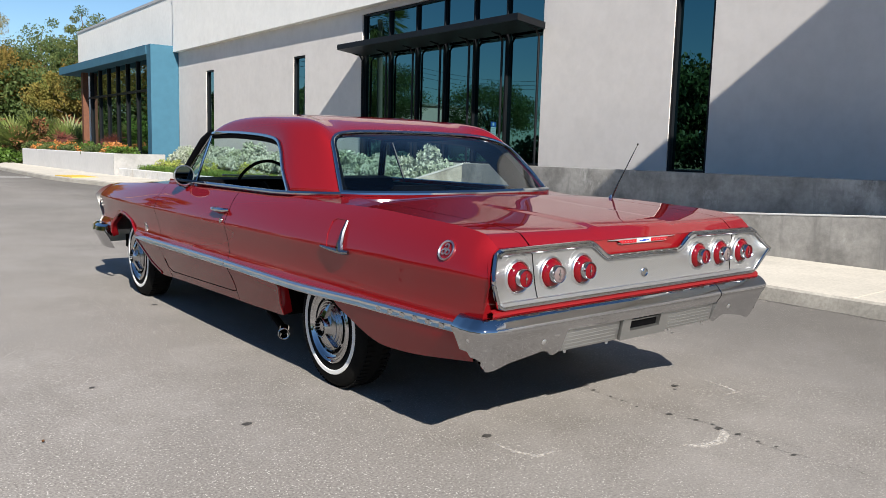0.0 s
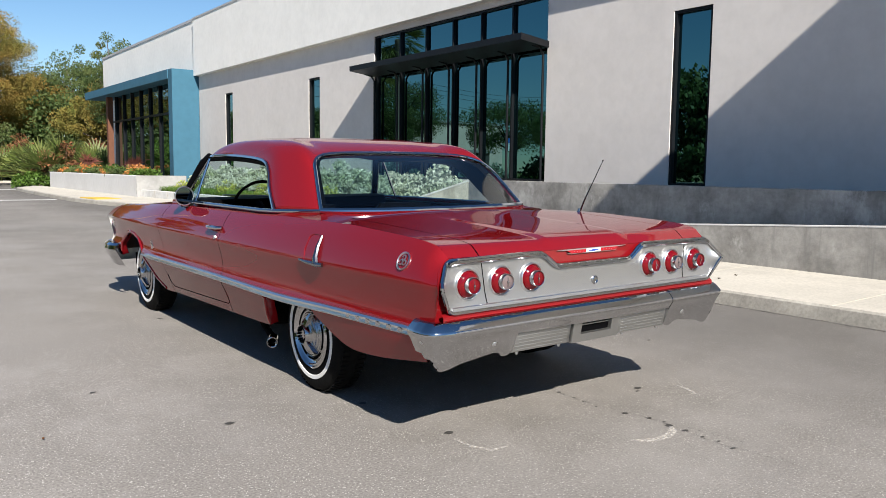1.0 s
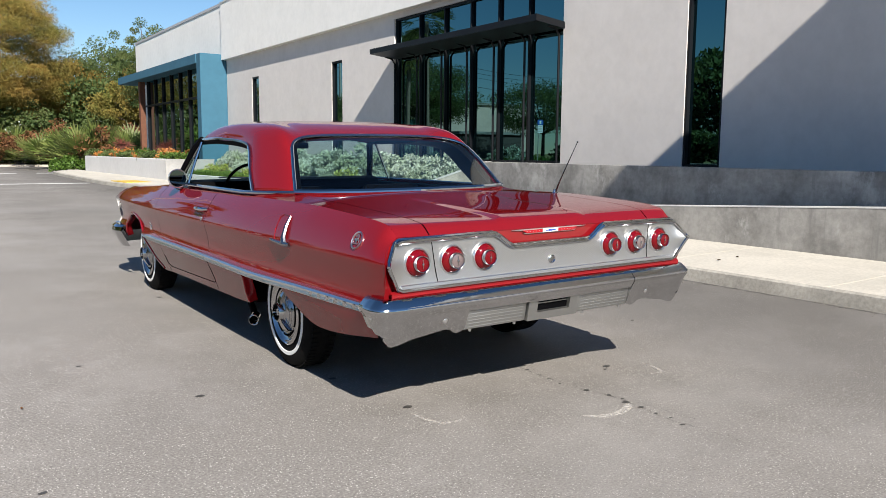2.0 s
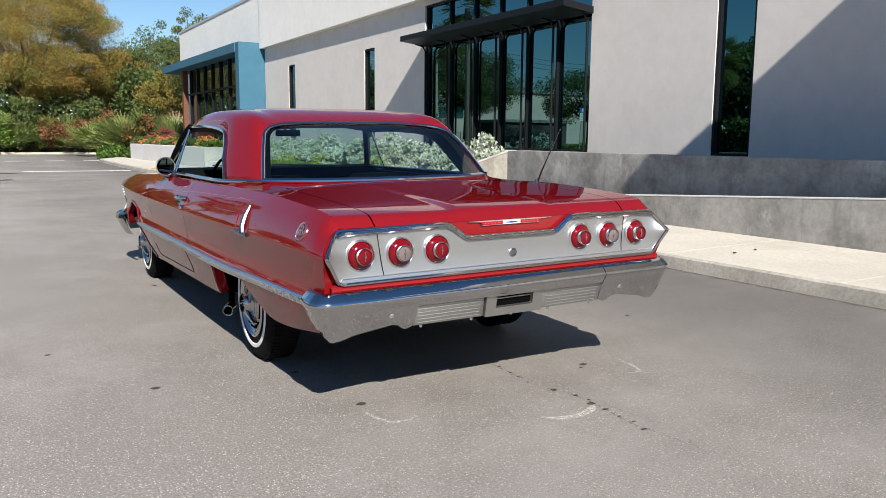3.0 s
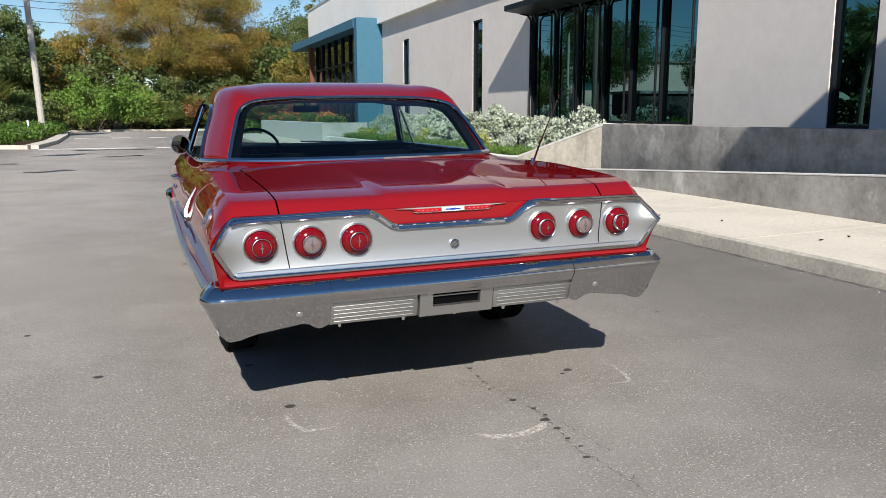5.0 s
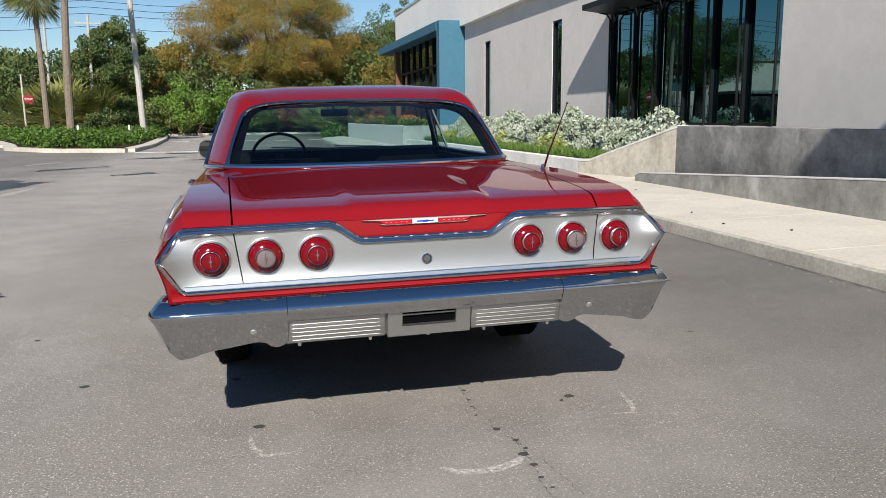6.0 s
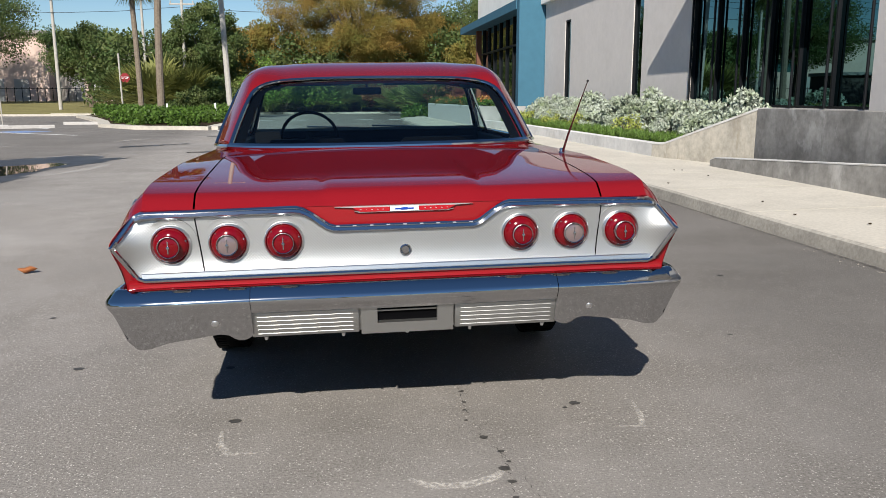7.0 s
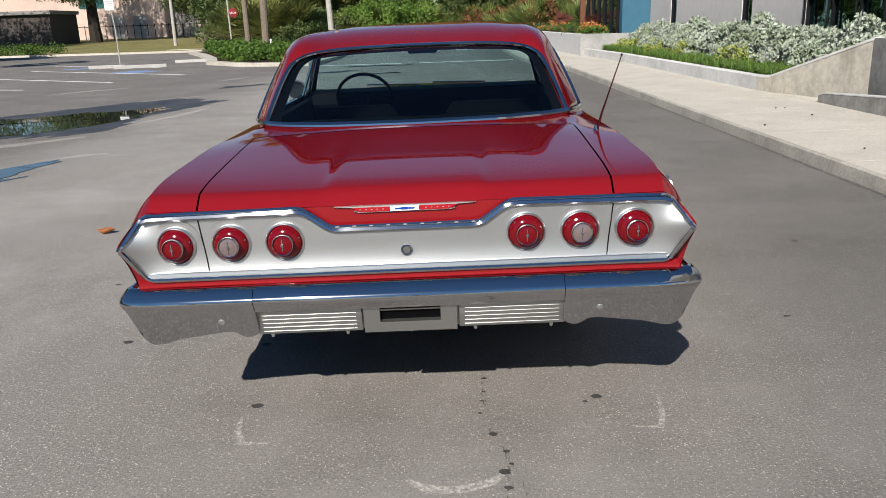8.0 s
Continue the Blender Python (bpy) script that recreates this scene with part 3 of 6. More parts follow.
def side_panel(name, ya, yb, sgn, n, material=M_PAINT):
    """One outer panel between two gap lines, given as functions of height."""
    bm = bmesh.new()
    rows = []
    for i in range(n + 1):
        u = i / n
        row = []
        for s in LEVELS:
            y = lerp(ya(0.65), yb(0.65), u)
            z = side_z(y, s)
            y = lerp(ya(z), yb(z), u)
            z = side_z(y, s)
            row.append((sgn * side(y, z), y, z))
        y0, z0 = row[0][1], row[0][2]
        row.insert(0, (sgn * (side(y0, z0) - 0.05), y0, z0 + 0.012))
        rows.append(row)
    grid_into(bm, rows, flip=sgn > 0)
    return part(name, bm, material, car)


door_back = curve_of([0.25, 0.36, 0.44, 0.52, 0.60, 0.70, 0.85, 0.97], [2.235, 2.215, 2.215, 2.255, 2.268, 2.270, 2.285, 2.34])
door_front = curve_of([0.25, 0.62, 0.97], [3.40, 3.50, 3.60])
GAP = 0.0032
nose = curve_of([0.40, 0.55, 0.67, 0.74, 0.82, 0.90], [5.26, 5.34, 5.42, 5.44, 5.42, 5.33])
tail_end = curve_of([0.40, 0.60, 0.70, 0.757, 0.80, 0.865, 0.95], [0.10, 0.045, 0.005, -0.018, 0.005, 0.043, 0.043])


def rear_y(x, z):
    """The rear face: set in at the middle, drawn out to a point at each side."""
    return lerp(SET_IN, tail_end(z), min(abs(x) / 0.94, 1) ** 16)


def top_y(x, y):
    return y + SET_IN * max(0.0, 1 - y / 1.05)


for sgn in (-1, 1):
    side_panel("quarter_panel", tail_end, lambda z: door_back(z) - GAP, sgn, 90)
    side_panel("door", lambda z: door_back(z) + GAP, lambda z: door_front(z) - GAP, sgn, 40)
    side_panel("fender", lambda z: door_front(z) + GAP, nose, sgn, 80)

# top of the body: quarter tops, panel under the back window, belt, cowl and bonnet
DECK = 0.69
glass_base = curve_of([0, 0.4, 0.65, 0.78], [1.15, 1.19, 1.29, 1.42])


belt_x = curve_of([1.2, 1.36, 1.52, 1.70, 1.9, 3.38], [0.70, 0.735, 0.80, 0.853, 0.862, 0.862])
belt_z = curve_of([1.36, 1.52, 1.70, 1.9, 3.38], [0.988, 0.982, 0.978, 0.974, 0.974])


def foot_rise(x, y):
    """The deck climbs to the foot of the rear pillar."""
    return min(max((y - 1.12) / 0.23, 0.0), 1.0) ** 1.5 * 0.020 * (abs(x) / 0.70) ** 2


def deck_edge(y):
    return lerp(DECK, 0.72, y / 1.1)


for sgn in (-1, 1):
    bm = bmesh.new()
    ys = [0, 0.014, 0.028, 0.042, 0.056, 0.064, 0.073, 0.085, 0.13, 0.2, 0.3, 0.45, 0.6, 0.75, 0.9, 1.03, 1.1, 1.2, 1.28, 1.352]
    rows = []
    for y in ys:
        ya = top_y(0, y)
        w = side(ya, shoulder(ya))
        d = deck_edge(y) + GAP if y < 1.06 else 0.70
        rows.append([(sgn * lerp(w, d, k / 8), top_y(lerp(w, d, k / 8), y), top_z(lerp(w, d, k / 8), y) + foot_rise(0.70, y) * (k / 8) ** 1.6) for k in range(9)])
    grid_into(bm, rows, flip=sgn < 0)
    part("quarter_top", bm, M_PAINT, car)
    bm = bmesh.new()
    rows = []
    for i in range(31):
        y = lerp(1.35, 3.6, i / 30)
        w = side(y, shoulder(y))
        z0 = top_z(w, y)
        rows.append([(sgn * lerp(w, min(belt_x(y), w) - 0.012, k / 6), y, lerp(z0, belt_z(y) + 0.002, (k / 6) ** 1.6)) for k in range(7)])
    grid_into(bm, rows, flip=sgn < 0)
    part("belt_top", bm, M_PAINT, car)
bm = bmesh.new()
rows = []
for i in range(33):
    x = lerp(-0.70, 0.70, i / 32)
    g = glass_base(min(abs(x), 0.78)) + 0.06
    rows.append([(x, lerp(1.058, g, k / 6), top_z(x, lerp(1.058, g, k / 6)) + 0.0005 + foot_rise(x, lerp(1.058, g, k / 6))) for k in range(7)])
grid_into(bm, rows, flip=False)
part("rear_deck_panel", bm, M_PAINT, car)
bm = bmesh.new()
rows = []
for i in range(41):
    y = lerp(3.3, nose(0.80), i / 40)
    w = side(y, shoulder(y))
    rows.append([(lerp(-w, w, k / 24), y, top_z(lerp(-w, w, k / 24), y)) for k in range(25)])
grid_into(bm, rows)
part("bonnet", bm, M_PAINT, car)

bm = bmesh.new()
rows = []
for y in [0, 0.014, 0.028, 0.042, 0.056, 0.064, 0.073, 0.085, 0.11, 0.13, 0.16, 0.2, 0.28, 0.36, 0.45, 0.55, 0.65, 0.75, 0.85, 0.95, 1.0, 1.05]:
    d = deck_edge(y) - GAP
    rows.append([(lerp(-d, d, k / 60), top_y(lerp(-d, d, k / 60), y), top_z(lerp(-d, d, k / 60), y)) for k in range(61)])
grid_into(bm, rows)
part("boot_lid", bm, M_PAINT, car)

# rear closing face under the boot lid
bm = bmesh.new()
ends = []
for s in LEVELS:
    z = side_z(SET_IN, s)
    ends.append((side(SET_IN, z), z))
rows = [[(lerp(-w, w, k / 40), rear_y(lerp(-w, w, k / 40), z) + 0.003, z) for k in range(41)] for w, z in ends if z > 0.555]
grid_into(bm, rows)
part("rear_valance", bm, M_PAINT, car)
# nose and inner floor
bm = bmesh.new()
rows = [[(lerp(-w, w, k / 8), nose(z), z) for k in range(9)] for w, z in [(side(5.3, side_z(5.3, s)), side_z(5.3, s)) for s in LEVELS]]
grid_into(bm, rows, flip=True)
part("grille", bm, M_DULL, car)
boxed("floor_pan", M_DARK, car, -0.74, 0.74, 0.75, 5.1, 0.31, 0.42)
boxed("boot_floor", M_DARK, car, -0.88, 0.88, 0.20, 0.70, 0.47, 0.60)
boxed("sill", M_DARK, car, -0.86, 0.86, 1.72, 3.5, 0.31, 0.5)
boxed("rear_arch_liner", M_DARK, car, -0.68, 0.68, 0.5, 1.75, 0.45, 0.8)
boxed("front_arch_liner", M_DARK, car, -0.68, 0.68, 3.6, 5.1, 0.43, 0.75)
for sgn in (-1, 1):
    bm = bmesh.new()
    pts = [(2.25, 0.515), (2.222, 0.46), (2.21, 0.41), (2.215, 0.38)] + [(y, lerp(0.368, 0.335, (y - 2.25) / 1.1)) for y in (2.25, 2.4, 2.6, 2.8, 3.1, 3.35)] + [(3.41, 0.36), (3.43, 0.42)]
    tube(bm, [(sgn * (side(y, z) - 0.0005), y, z) for y, z in pts], 0.0032, 6)
    part("door_seam", bm, M_DARK, car)


# roof shell with its rear pillars: from the edge of the side window, header and drip rail to the edge of the back window
ROOF = [  # front edge x, y, z; rear edge x, y, z; rise between
    (0.850, 1.73, 0.985, 0.735, 1.375, 0.992, 0.008),
    (0.815, 1.86, 1.10, 0.70, 1.475, 1.10, 0.02),
    (0.772, 1.97, 1.21, 0.662, 1.575, 1.20, 0.035),
    (0.752, 2.06, 1.262, 0.635, 1.64, 1.25, 0.058),
    (0.742, 2.28, 1.288, 0.585, 1.70, 1.283, 0.086),
    (0.730, 2.77, 1.306, 0.52, 1.745, 1.300, 0.101),
    (0.712, 3.13, 1.302, 0.45, 1.775, 1.308, 0.107),
    (0.50, 3.22, 1.336, 0.33, 1.805, 1.314, 0.103),
    (0.25, 3.25, 1.351, 0.16, 1.825, 1.317, 0.099),
    (0.0, 3.26, 1.356, 0.0, 1.83, 1.318, 0.097)]
KNOTS = list(range(len(ROOF)))
RF = [curve_of(KNOTS, [r[k] for r in ROOF]) for k in range(7)]
N_ROOF = len(ROOF) - 1


def roof_edge(s, rear):
    """A point of the roof's edge; s runs from the left pillar foot (0) over the middle (9) to the right foot (18)."""
    m = s if s <= N_ROOF else 2 * N_ROOF - s
    k = 3 if rear else 0
    x, y, z = (RF[k + i](m) for i in range(3))
    return Vector((-x if s <= N_ROOF else x, y, z))


bm = bmesh.new()
rows = []
for i in range(109):
    s = 2 * N_ROOF * i / 108
    f, r = roof_edge(s, False), roof_edge(s, True)
    h = RF[6](s if s <= N_ROOF else 2 * N_ROOF - s)
    row = []
    for k in range(29):
        t = 0.5 - 0.5 * math.cos(math.pi * k / 28)
        p = f.lerp(r, t)
        b = 1 - abs(2 * t - 1) ** 3.2
        p.z += h * b
        p.x += math.copysign(0.012 * b * max(0, 1 - abs(s - N_ROOF) * 0 - p.z / 1.4) * 4, p.x) if abs(p.x) > 0.5 else 0
        row.append(p)
    rows.append(row)
grid_into(bm, rows, flip=False)
bmesh.ops.recalc_face_normals(bm, faces=bm.faces)
roof = part("roof", bm, M_PAINT, car)
sol = roof.modifiers.new("thickness", "SOLIDIFY")
sol.thickness, sol.offset = 0.03, -1.0

# back window
bm = bmesh.new()
rows = []
for j in range(17):
    t = j / 16
    e = roof_edge(4.2 * t, True)
    yc, zc = lerp(1.15, 1.83, t) , lerp(0.992, 1.318, t) + 0.03 * math.sin(math.pi * t)
    rows.append([(e.x * -u, lerp(yc, e.y, abs(u) ** 2.2), lerp(zc, e.z, abs(u) ** 2.2)) for u in [k / 14 - 1 for k in range(29)]])
grid_into(bm, rows)
back_glass = part("back_window", bm, M_CARGLASS, car, "clear tinted curved back window")
back_glass.visible_shadow = False

# dark padded linings inside the rear pillars
for sgn in (-1, 1):
    o = 0 if sgn < 0 else 2 * N_ROOF
    bm = bmesh.new()
    rows = []
    for i in range(23):
        m = i / 4
        f, r = roof_edge(abs(o - m), False), roof_edge(abs(o - m), True)
        drop = Vector((0, 0, -0.012 - 0.02 * min(1, m / 3)))
        inn = Vector((-sgn * 0.075 * (1 - 0.35 * m / 5.5), 0, 0))
        rows.append([f + drop * 0.6, f + inn * 0.8 + drop, f.lerp(r, 0.5) + inn + drop, r + inn * 0.75 + Vector((0, 0.03, -0.012)), r + Vector((-sgn * 0.012, 0.012, -0.004))])
    grid_into(bm, rows)
    bmesh.ops.recalc_face_normals(bm, faces=bm.faces)
    part("pillar_lining", bm, M_BLACK, car, "dark padded rear pillar lining")

# windscreen and its pillars
bm = bmesh.new()
rows = []
for j in range(11):
    t = j / 10
    row = []
    for k in range(25):
        u = k / 12 - 1
        base = Vector((0.80 * u, 3.78 - 0.40 * abs(u) ** 2.5, 0.975))
        top = roof_edge(N_ROOF + 3 * u, False)
        row.append(base.lerp(top, t))
    rows.append(row)
grid_into(bm, rows)
screen = part("windscreen", bm, M_CARGLASS, car, "clear curved windscreen")
screen.visible_shadow = False
for sgn in (-1, 1):
    bm = bmesh.new()
    tube(bm, [(sgn * 0.845, 3.40, 0.95), (sgn * 0.80, 3.30, 1.10), (sgn * 0.745, 3.20, 1.25), (sgn * 0.71, 3.13, 1.305)], 0.027, 8)
    part("windscreen_pillar", bm, M_BLACK, car)
    bm = bmesh.new()
    tube(bm, [(sgn * 0.862, 3.06, 0.95), (sgn * 0.80, 3.075, 1.12), (sgn * 0.735, 3.08, 1.285)], 0.009, 8)
    tube(bm, [(sgn * 0.862, 3.06, 0.965), (sgn * 0.85, 3.36, 0.965), (sgn * 0.72, 3.12, 1.285)], 0.008, 8)
    part("quarterlight_frame", bm, M_CHROME, car, "chrome quarterlight frame")
    bm = bmesh.new()
    vs = [bm.verts.new(p) for p in ((sgn * 0.862, 3.06, 0.965), (sgn * 0.85, 3.36, 0.965), (sgn * 0.72, 3.12, 1.285), (sgn * 0.735, 3.08, 1.285))]
    bm.faces.new(vs)
    pane = part("quarterlight", bm, M_CARGLASS, car)
    pane.visible_shadow = False

# bright mouldings round the windows and along the belt
bm = bmesh.new()
ribbon(bm, [roof_edge(s / 4, True) + Vector((0, -0.004, 0.003)) for s in range(0, 8 * N_ROOF + 1)], 0.010, 0.010, lambda p: (p.x * 0.7, -1, 0.6))
part("back_window_moulding", bm, M_CHROME, car)
bm = bmesh.new()
ribbon(bm, [(x, glass_base(abs(x)) - 0.012, 0.993) for x in [lerp(-0.74, 0.74, k / 30) for k in range(31)]], 0.016, 0.012, (0, -0.6, 0.8))
part("back_window_sill", bm, M_CHROME, car)
for sgn in (-1, 1):
    o = 0 if sgn < 0 else 2 * N_ROOF
    bm = bmesh.new()
    ribbon(bm, [roof_edge(abs(o - s / 4), False) + Vector((sgn * 0.004, 0, 0.0)) for s in range(0, 25)], 0.010, 0.010, (sgn, 0, 0.25))
    part("drip_rail", bm, M_CHROME, car)
    bm = bmesh.new()
    ribbon(bm, [roof_edge(abs(o - s / 4), False) + Vector((-sgn * 0.010, 0, -0.022 * min(1, s / 10))) for s in range(0, 25)], 0.014, 0.012, (sgn, 0, -0.1))
    part("weather_strip", bm, M_BLACK, car)
    bm = bmesh.new()
    pts = [(sgn * 0.735, 1.36, 0.988), (sgn * 0.80, 1.52, 0.982), (sgn * 0.853, 1.70, 0.978)] + [(sgn * 0.862, y, 0.974) for y in (1.9, 2.2, 2.6, 3.0, 3.38)]
    ribbon(bm, pts, 0.011, 0.012, (sgn * 0.8, 0, 0.6))
    part("belt_moulding", bm, M_CHROME, car)

# side spear with blanked lettering, wheel-arch lips
spear_z = curve_of([0.13, 0.8, 1.45, 2.3, 3.9, 4.0], [0.552, 0.545, 0.53, 0.535, 0.522, 0.52])
for sgn in (-1, 1):
    for a, b in ((0.13, 2.262), (2.272, 4.02)):
        bm = bmesh.new()
        n = 24
        rows = []
        for i in range(n + 1):
            y = lerp(a, b, i / n)
            z = spear_z(y)
            w = side(y, z) + 0.002
            hh = 0.021 if y < 3.8 else lerp(0.021, 0.006, (y - 3.8) / 0.22)
            rows.append([(sgn * (w - 0.012), y, z + hh), (sgn * (w + 0.006), y, z + hh), (sgn * (w + 0.014), y, z + hh * 0.55), (sgn * (w + 0.009), y, z),
                         (sgn * (w + 0.013), y, z - hh * 0.6), (sgn * (w + 0.004), y, z - hh), (sgn * (w - 0.012), y, z - hh)])
        vs = grid_into(bm, rows, flip=sgn < 0)
        bm.faces.new(vs[0])
        bm.faces.new(vs[-1])
        bmesh.ops.recalc_face_normals(bm, faces=bm.faces)
        spear = part("side_spear", bm, M_STEEL, car, "bright ribbed aluminium side moulding")
        if a < 1:
            for k in range(6):
                y = 0.22 + 0.085 * k
                boxed("spear_bar", M_CHROME, spear, sgn * (side(y, 0.55) + 0.010), sgn * (side(y, 0.55) + 0.017), y, y + 0.03, spear_z(y) - 0.010, spear_z(y) + 0.010, 0.001)
    for pts in ([(1.60, 0.50), (1.645, 0.40), (1.65, 0.34)], [(3.64, 0.285), (3.80, 0.34), (4.0, 0.485), (4.1, 0.56), (4.22, 0.625), (4.34, 0.655), (4.45, 0.668), (4.55, 0.66), (4.62, 0.642), (4.72, 0.60), (4.78, 0.55), (4.83, 0.47)]):
        bm = bmesh.new()
        ribbon(bm, [(sgn * (side(y, z) - 0.002), y, z + 0.004) for y, z in pts], 0.014, 0.010, (sgn, 0, -0.2))
        part("arch_lip", bm, M_PAINT, car)

# door furniture, scoop ornament, round badge, filler and front badge
for sgn in (-1, 1):
    hy, hz = 2.392, 0.845
    hx = sgn * side(hy, hz)
    handle = part("door_handle", (lambda b: (tube(b, [(hx, hy - 0.10, hz), (hx + sgn * 0.028, hy - 0.085, hz), (hx + sgn * 0.034, hy, hz), (hx + sgn * 0.028, hy + 0.075, hz), (hx, hy + 0.09, hz)], [0.010, 0.013, 0.014, 0.012, 0.009], 8), b)[1])(bmesh.new()), M_CHROME, car, "chrome door handle")
    bm = bmesh.new()
    lathe(bm, [(0, 0.0), (0.012, 0.0), (0.010, 0.014), (0.0, 0.017)], (sgn * side(2.33, 0.785), 2.33, 0.785), "x", 16, sgn)
    part("door_lock", bm, M_CHROME, car)
    # scoop ornament
    P = lambda y, z, o=0.0: (sgn * (side(y, z) + o), y, z)
    bm = bmesh.new()
    tube(bm, [P(0.995, 0.890, 0.004), P(0.985, 0.84, 0.008), P(0.972, 0.79, 0.010), P(0.965, 0.758, 0.008)], [0.008, 0.012, 0.015, 0.018], 8)
    tube(bm, [P(0.90, 0.757, 0.004), P(0.95, 0.755, 0.010), P(1.06, 0.758, 0.006), P(1.15, 0.762, 0.002)], [0.010, 0.013, 0.010, 0.006], 8)
    part("scoop_ornament", bm, M_TRIM, car, "chrome scoop ornament")
    bm = bmesh.new()
    tube(bm, [P(1.0, 0.893, 0.001), P(1.09, 0.895, 0.001), P(1.12, 0.88, 0.001), P(1.12, 0.82, 0.001), P(1.10, 0.765, 0.001)], 0.003, 6)
    part("scoop_outline", bm, M_PAINT, car)
    by, bz = 0.25, 0.838
    bx = sgn * side(by, bz)
    badge = empty("round_badge")
    badge.parent = car
    lean_z = math.atan2(side(by, bz - 0.03) - side(by, bz + 0.03), 0.06)
    lean_y = math.atan2(side(by + 0.03, bz) - side(by - 0.03, bz), 0.06)
    badge.matrix_basis = Matrix.Translation((bx - sgn * 0.003, by, bz)) @ Matrix.Rotation(-sgn * lean_y, 4, "Z") @ Matrix.Rotation(-sgn * lean_z, 4, "Y") @ Matrix.Scale(0.84, 4)
    tagged(badge, "round chrome quarter badge with plain raised shapes")
    bm = bmesh.new()
    lathe(bm, [(0.0, 0.050), (0.010, 0.050), (0.012, 0.045), (0.008, 0.041), (0.0, 0.041)], (0, 0, 0), "x", 32, sgn)
    part("badge_ring", bm, M_STEEL, badge)
    bm = bmesh.new()
    lathe(bm, [(0.004, 0.0), (0.004, 0.041)], (0, 0, 0), "x", 24, sgn)
    part("badge_field", bm, M_PAINT, badge)
    for dy, dz in ((-0.014, -0.008), (0.014, -0.008), (0.0, 0.018)):
        bm = bmesh.new()
        tube(bm, [(sgn * 0.009, dy + 0.013 * math.cos(a), dz + 0.013 * math.sin(a)) for a in [0.7 * k for k in range(9)]], 0.004, 6)
        part("badge_curl", bm, M_STEEL, badge)
    fy, fz = 3.81, 0.60
    bm = bmesh.new()
    fx = sgn * side(fy, fz)
    box(bm, fx - 0.006, fx + 0.008, fy - 0.03, fy + 0.03, fz - 0.022, fz + 0.022, 0.004)
    box(bm, fx - 0.006, fx + 0.012, fy - 0.012, fy + 0.04, fz + 0.026, fz + 0.045, 0.003)
    part("fender_badge", bm, M_CHROME, car, "small chrome fender badge")
    bm = bmesh.new()
    for zz in (0.745, 0.72, 0.695, 0.67):
        tube(bm, [(sgn * (side(y, zz) + 0.004), y, zz) for y in (5.20, 5.27, 5.34, 5.40)], 0.008, 6)
    part("grille_wrap", bm, M_CHROME, car)

# ---- tail panel: outline of (x, z), from the left tip over the top and back
HALF = [(0.938, 0.757), (0.925, 0.775), (0.875, 0.845), (0.855, 0.855), (0.69, 0.857), (0.36, 0.860), (0.34, 0.855), (0.315, 0.842), (0.255, 0.800), (0.235, 0.794)]
LOW = [(0.235, 0.640), (0.69, 0.640), (0.85, 0.640), (0.875, 0.650), (0.93, 0.745)]
OUTLINE = [(-x, z) for x, z in HALF] + [(x, z) for x, z in reversed(HALF)] + [(x, z) for x, z in reversed(LOW)] + [(-x, z) for x, z in LOW]


def tail_y(z, x=0.0):
    flare = max(0.0, (0.735 - z) / 0.095)
    return rear_y(x, z) - lerp(0.012, 0.004, (z - 0.64) / 0.22) - 0.014 * flare * flare


def engraved(name):
    """Bright aluminium with a fine raised lattice."""
    m = mat(name, (0.49, 0.492, 0.492), rough=0.34, metal=0.9)
    t = m.node_tree
    geo, sep = t.nodes.new("ShaderNodeNewGeometry"), t.nodes.new("ShaderNodeSeparateXYZ")
    t.links.new(geo.outputs["Position"], sep.inputs[0])

    def calc(op, a, b=None):
        n = t.nodes.new("ShaderNodeMath")
        n.operation = op
        for k, v in enumerate((a, b)):
            if v is None:
                continue
            if isinstance(v, (int, float)):
                n.inputs[k].default_value = v
            else:
                t.links.new(v, n.inputs[k])
        return n.outputs[0]
    a = calc("SINE", calc("MULTIPLY", sep.outputs[0], 640.0))
    b = calc("SINE", calc("MULTIPLY", sep.outputs[2], 640.0))
    bump = t.nodes.new("ShaderNodeBump")
    bump.inputs["Strength"].default_value, bump.inputs["Distance"].default_value = 0.14, 0.002
    t.links.new(calc("MULTIPLY", a, b), bump.inputs["Height"])
    t.links.new(bump.outputs[0], t.nodes["Principled BSDF"].inputs["Normal"])
    return m


M_TAIL = engraved("engraved aluminium")
tail = empty("tail_panel")
tail.parent = car
tagged(tail, "silver engraved aluminium tail panel with bright edging")
top_of = curve_of([x for x, z in reversed(HALF)] , [z for x, z in reversed(HALF)])
bot_of = curve_of([x for x, z in LOW], [z for x, z in LOW])


def tail_sheet(name, xa, xb, n):
    bm = bmesh.new()
    rows = []
    for i in range(n + 1):
        x = lerp(xa, xb, i / n)
        a, b = bot_of(abs(x)), top_of(abs(x))
        rows.append([(x, tail_y(lerp(a, b, k / 10), x) - 0.006, lerp(a, b, k / 10)) for k in range(11)])
    grid_into(bm, rows, flip=True)
    bmesh.ops.recalc_face_normals(bm, faces=bm.faces)
    return part(name, bm, M_TAIL, tail)


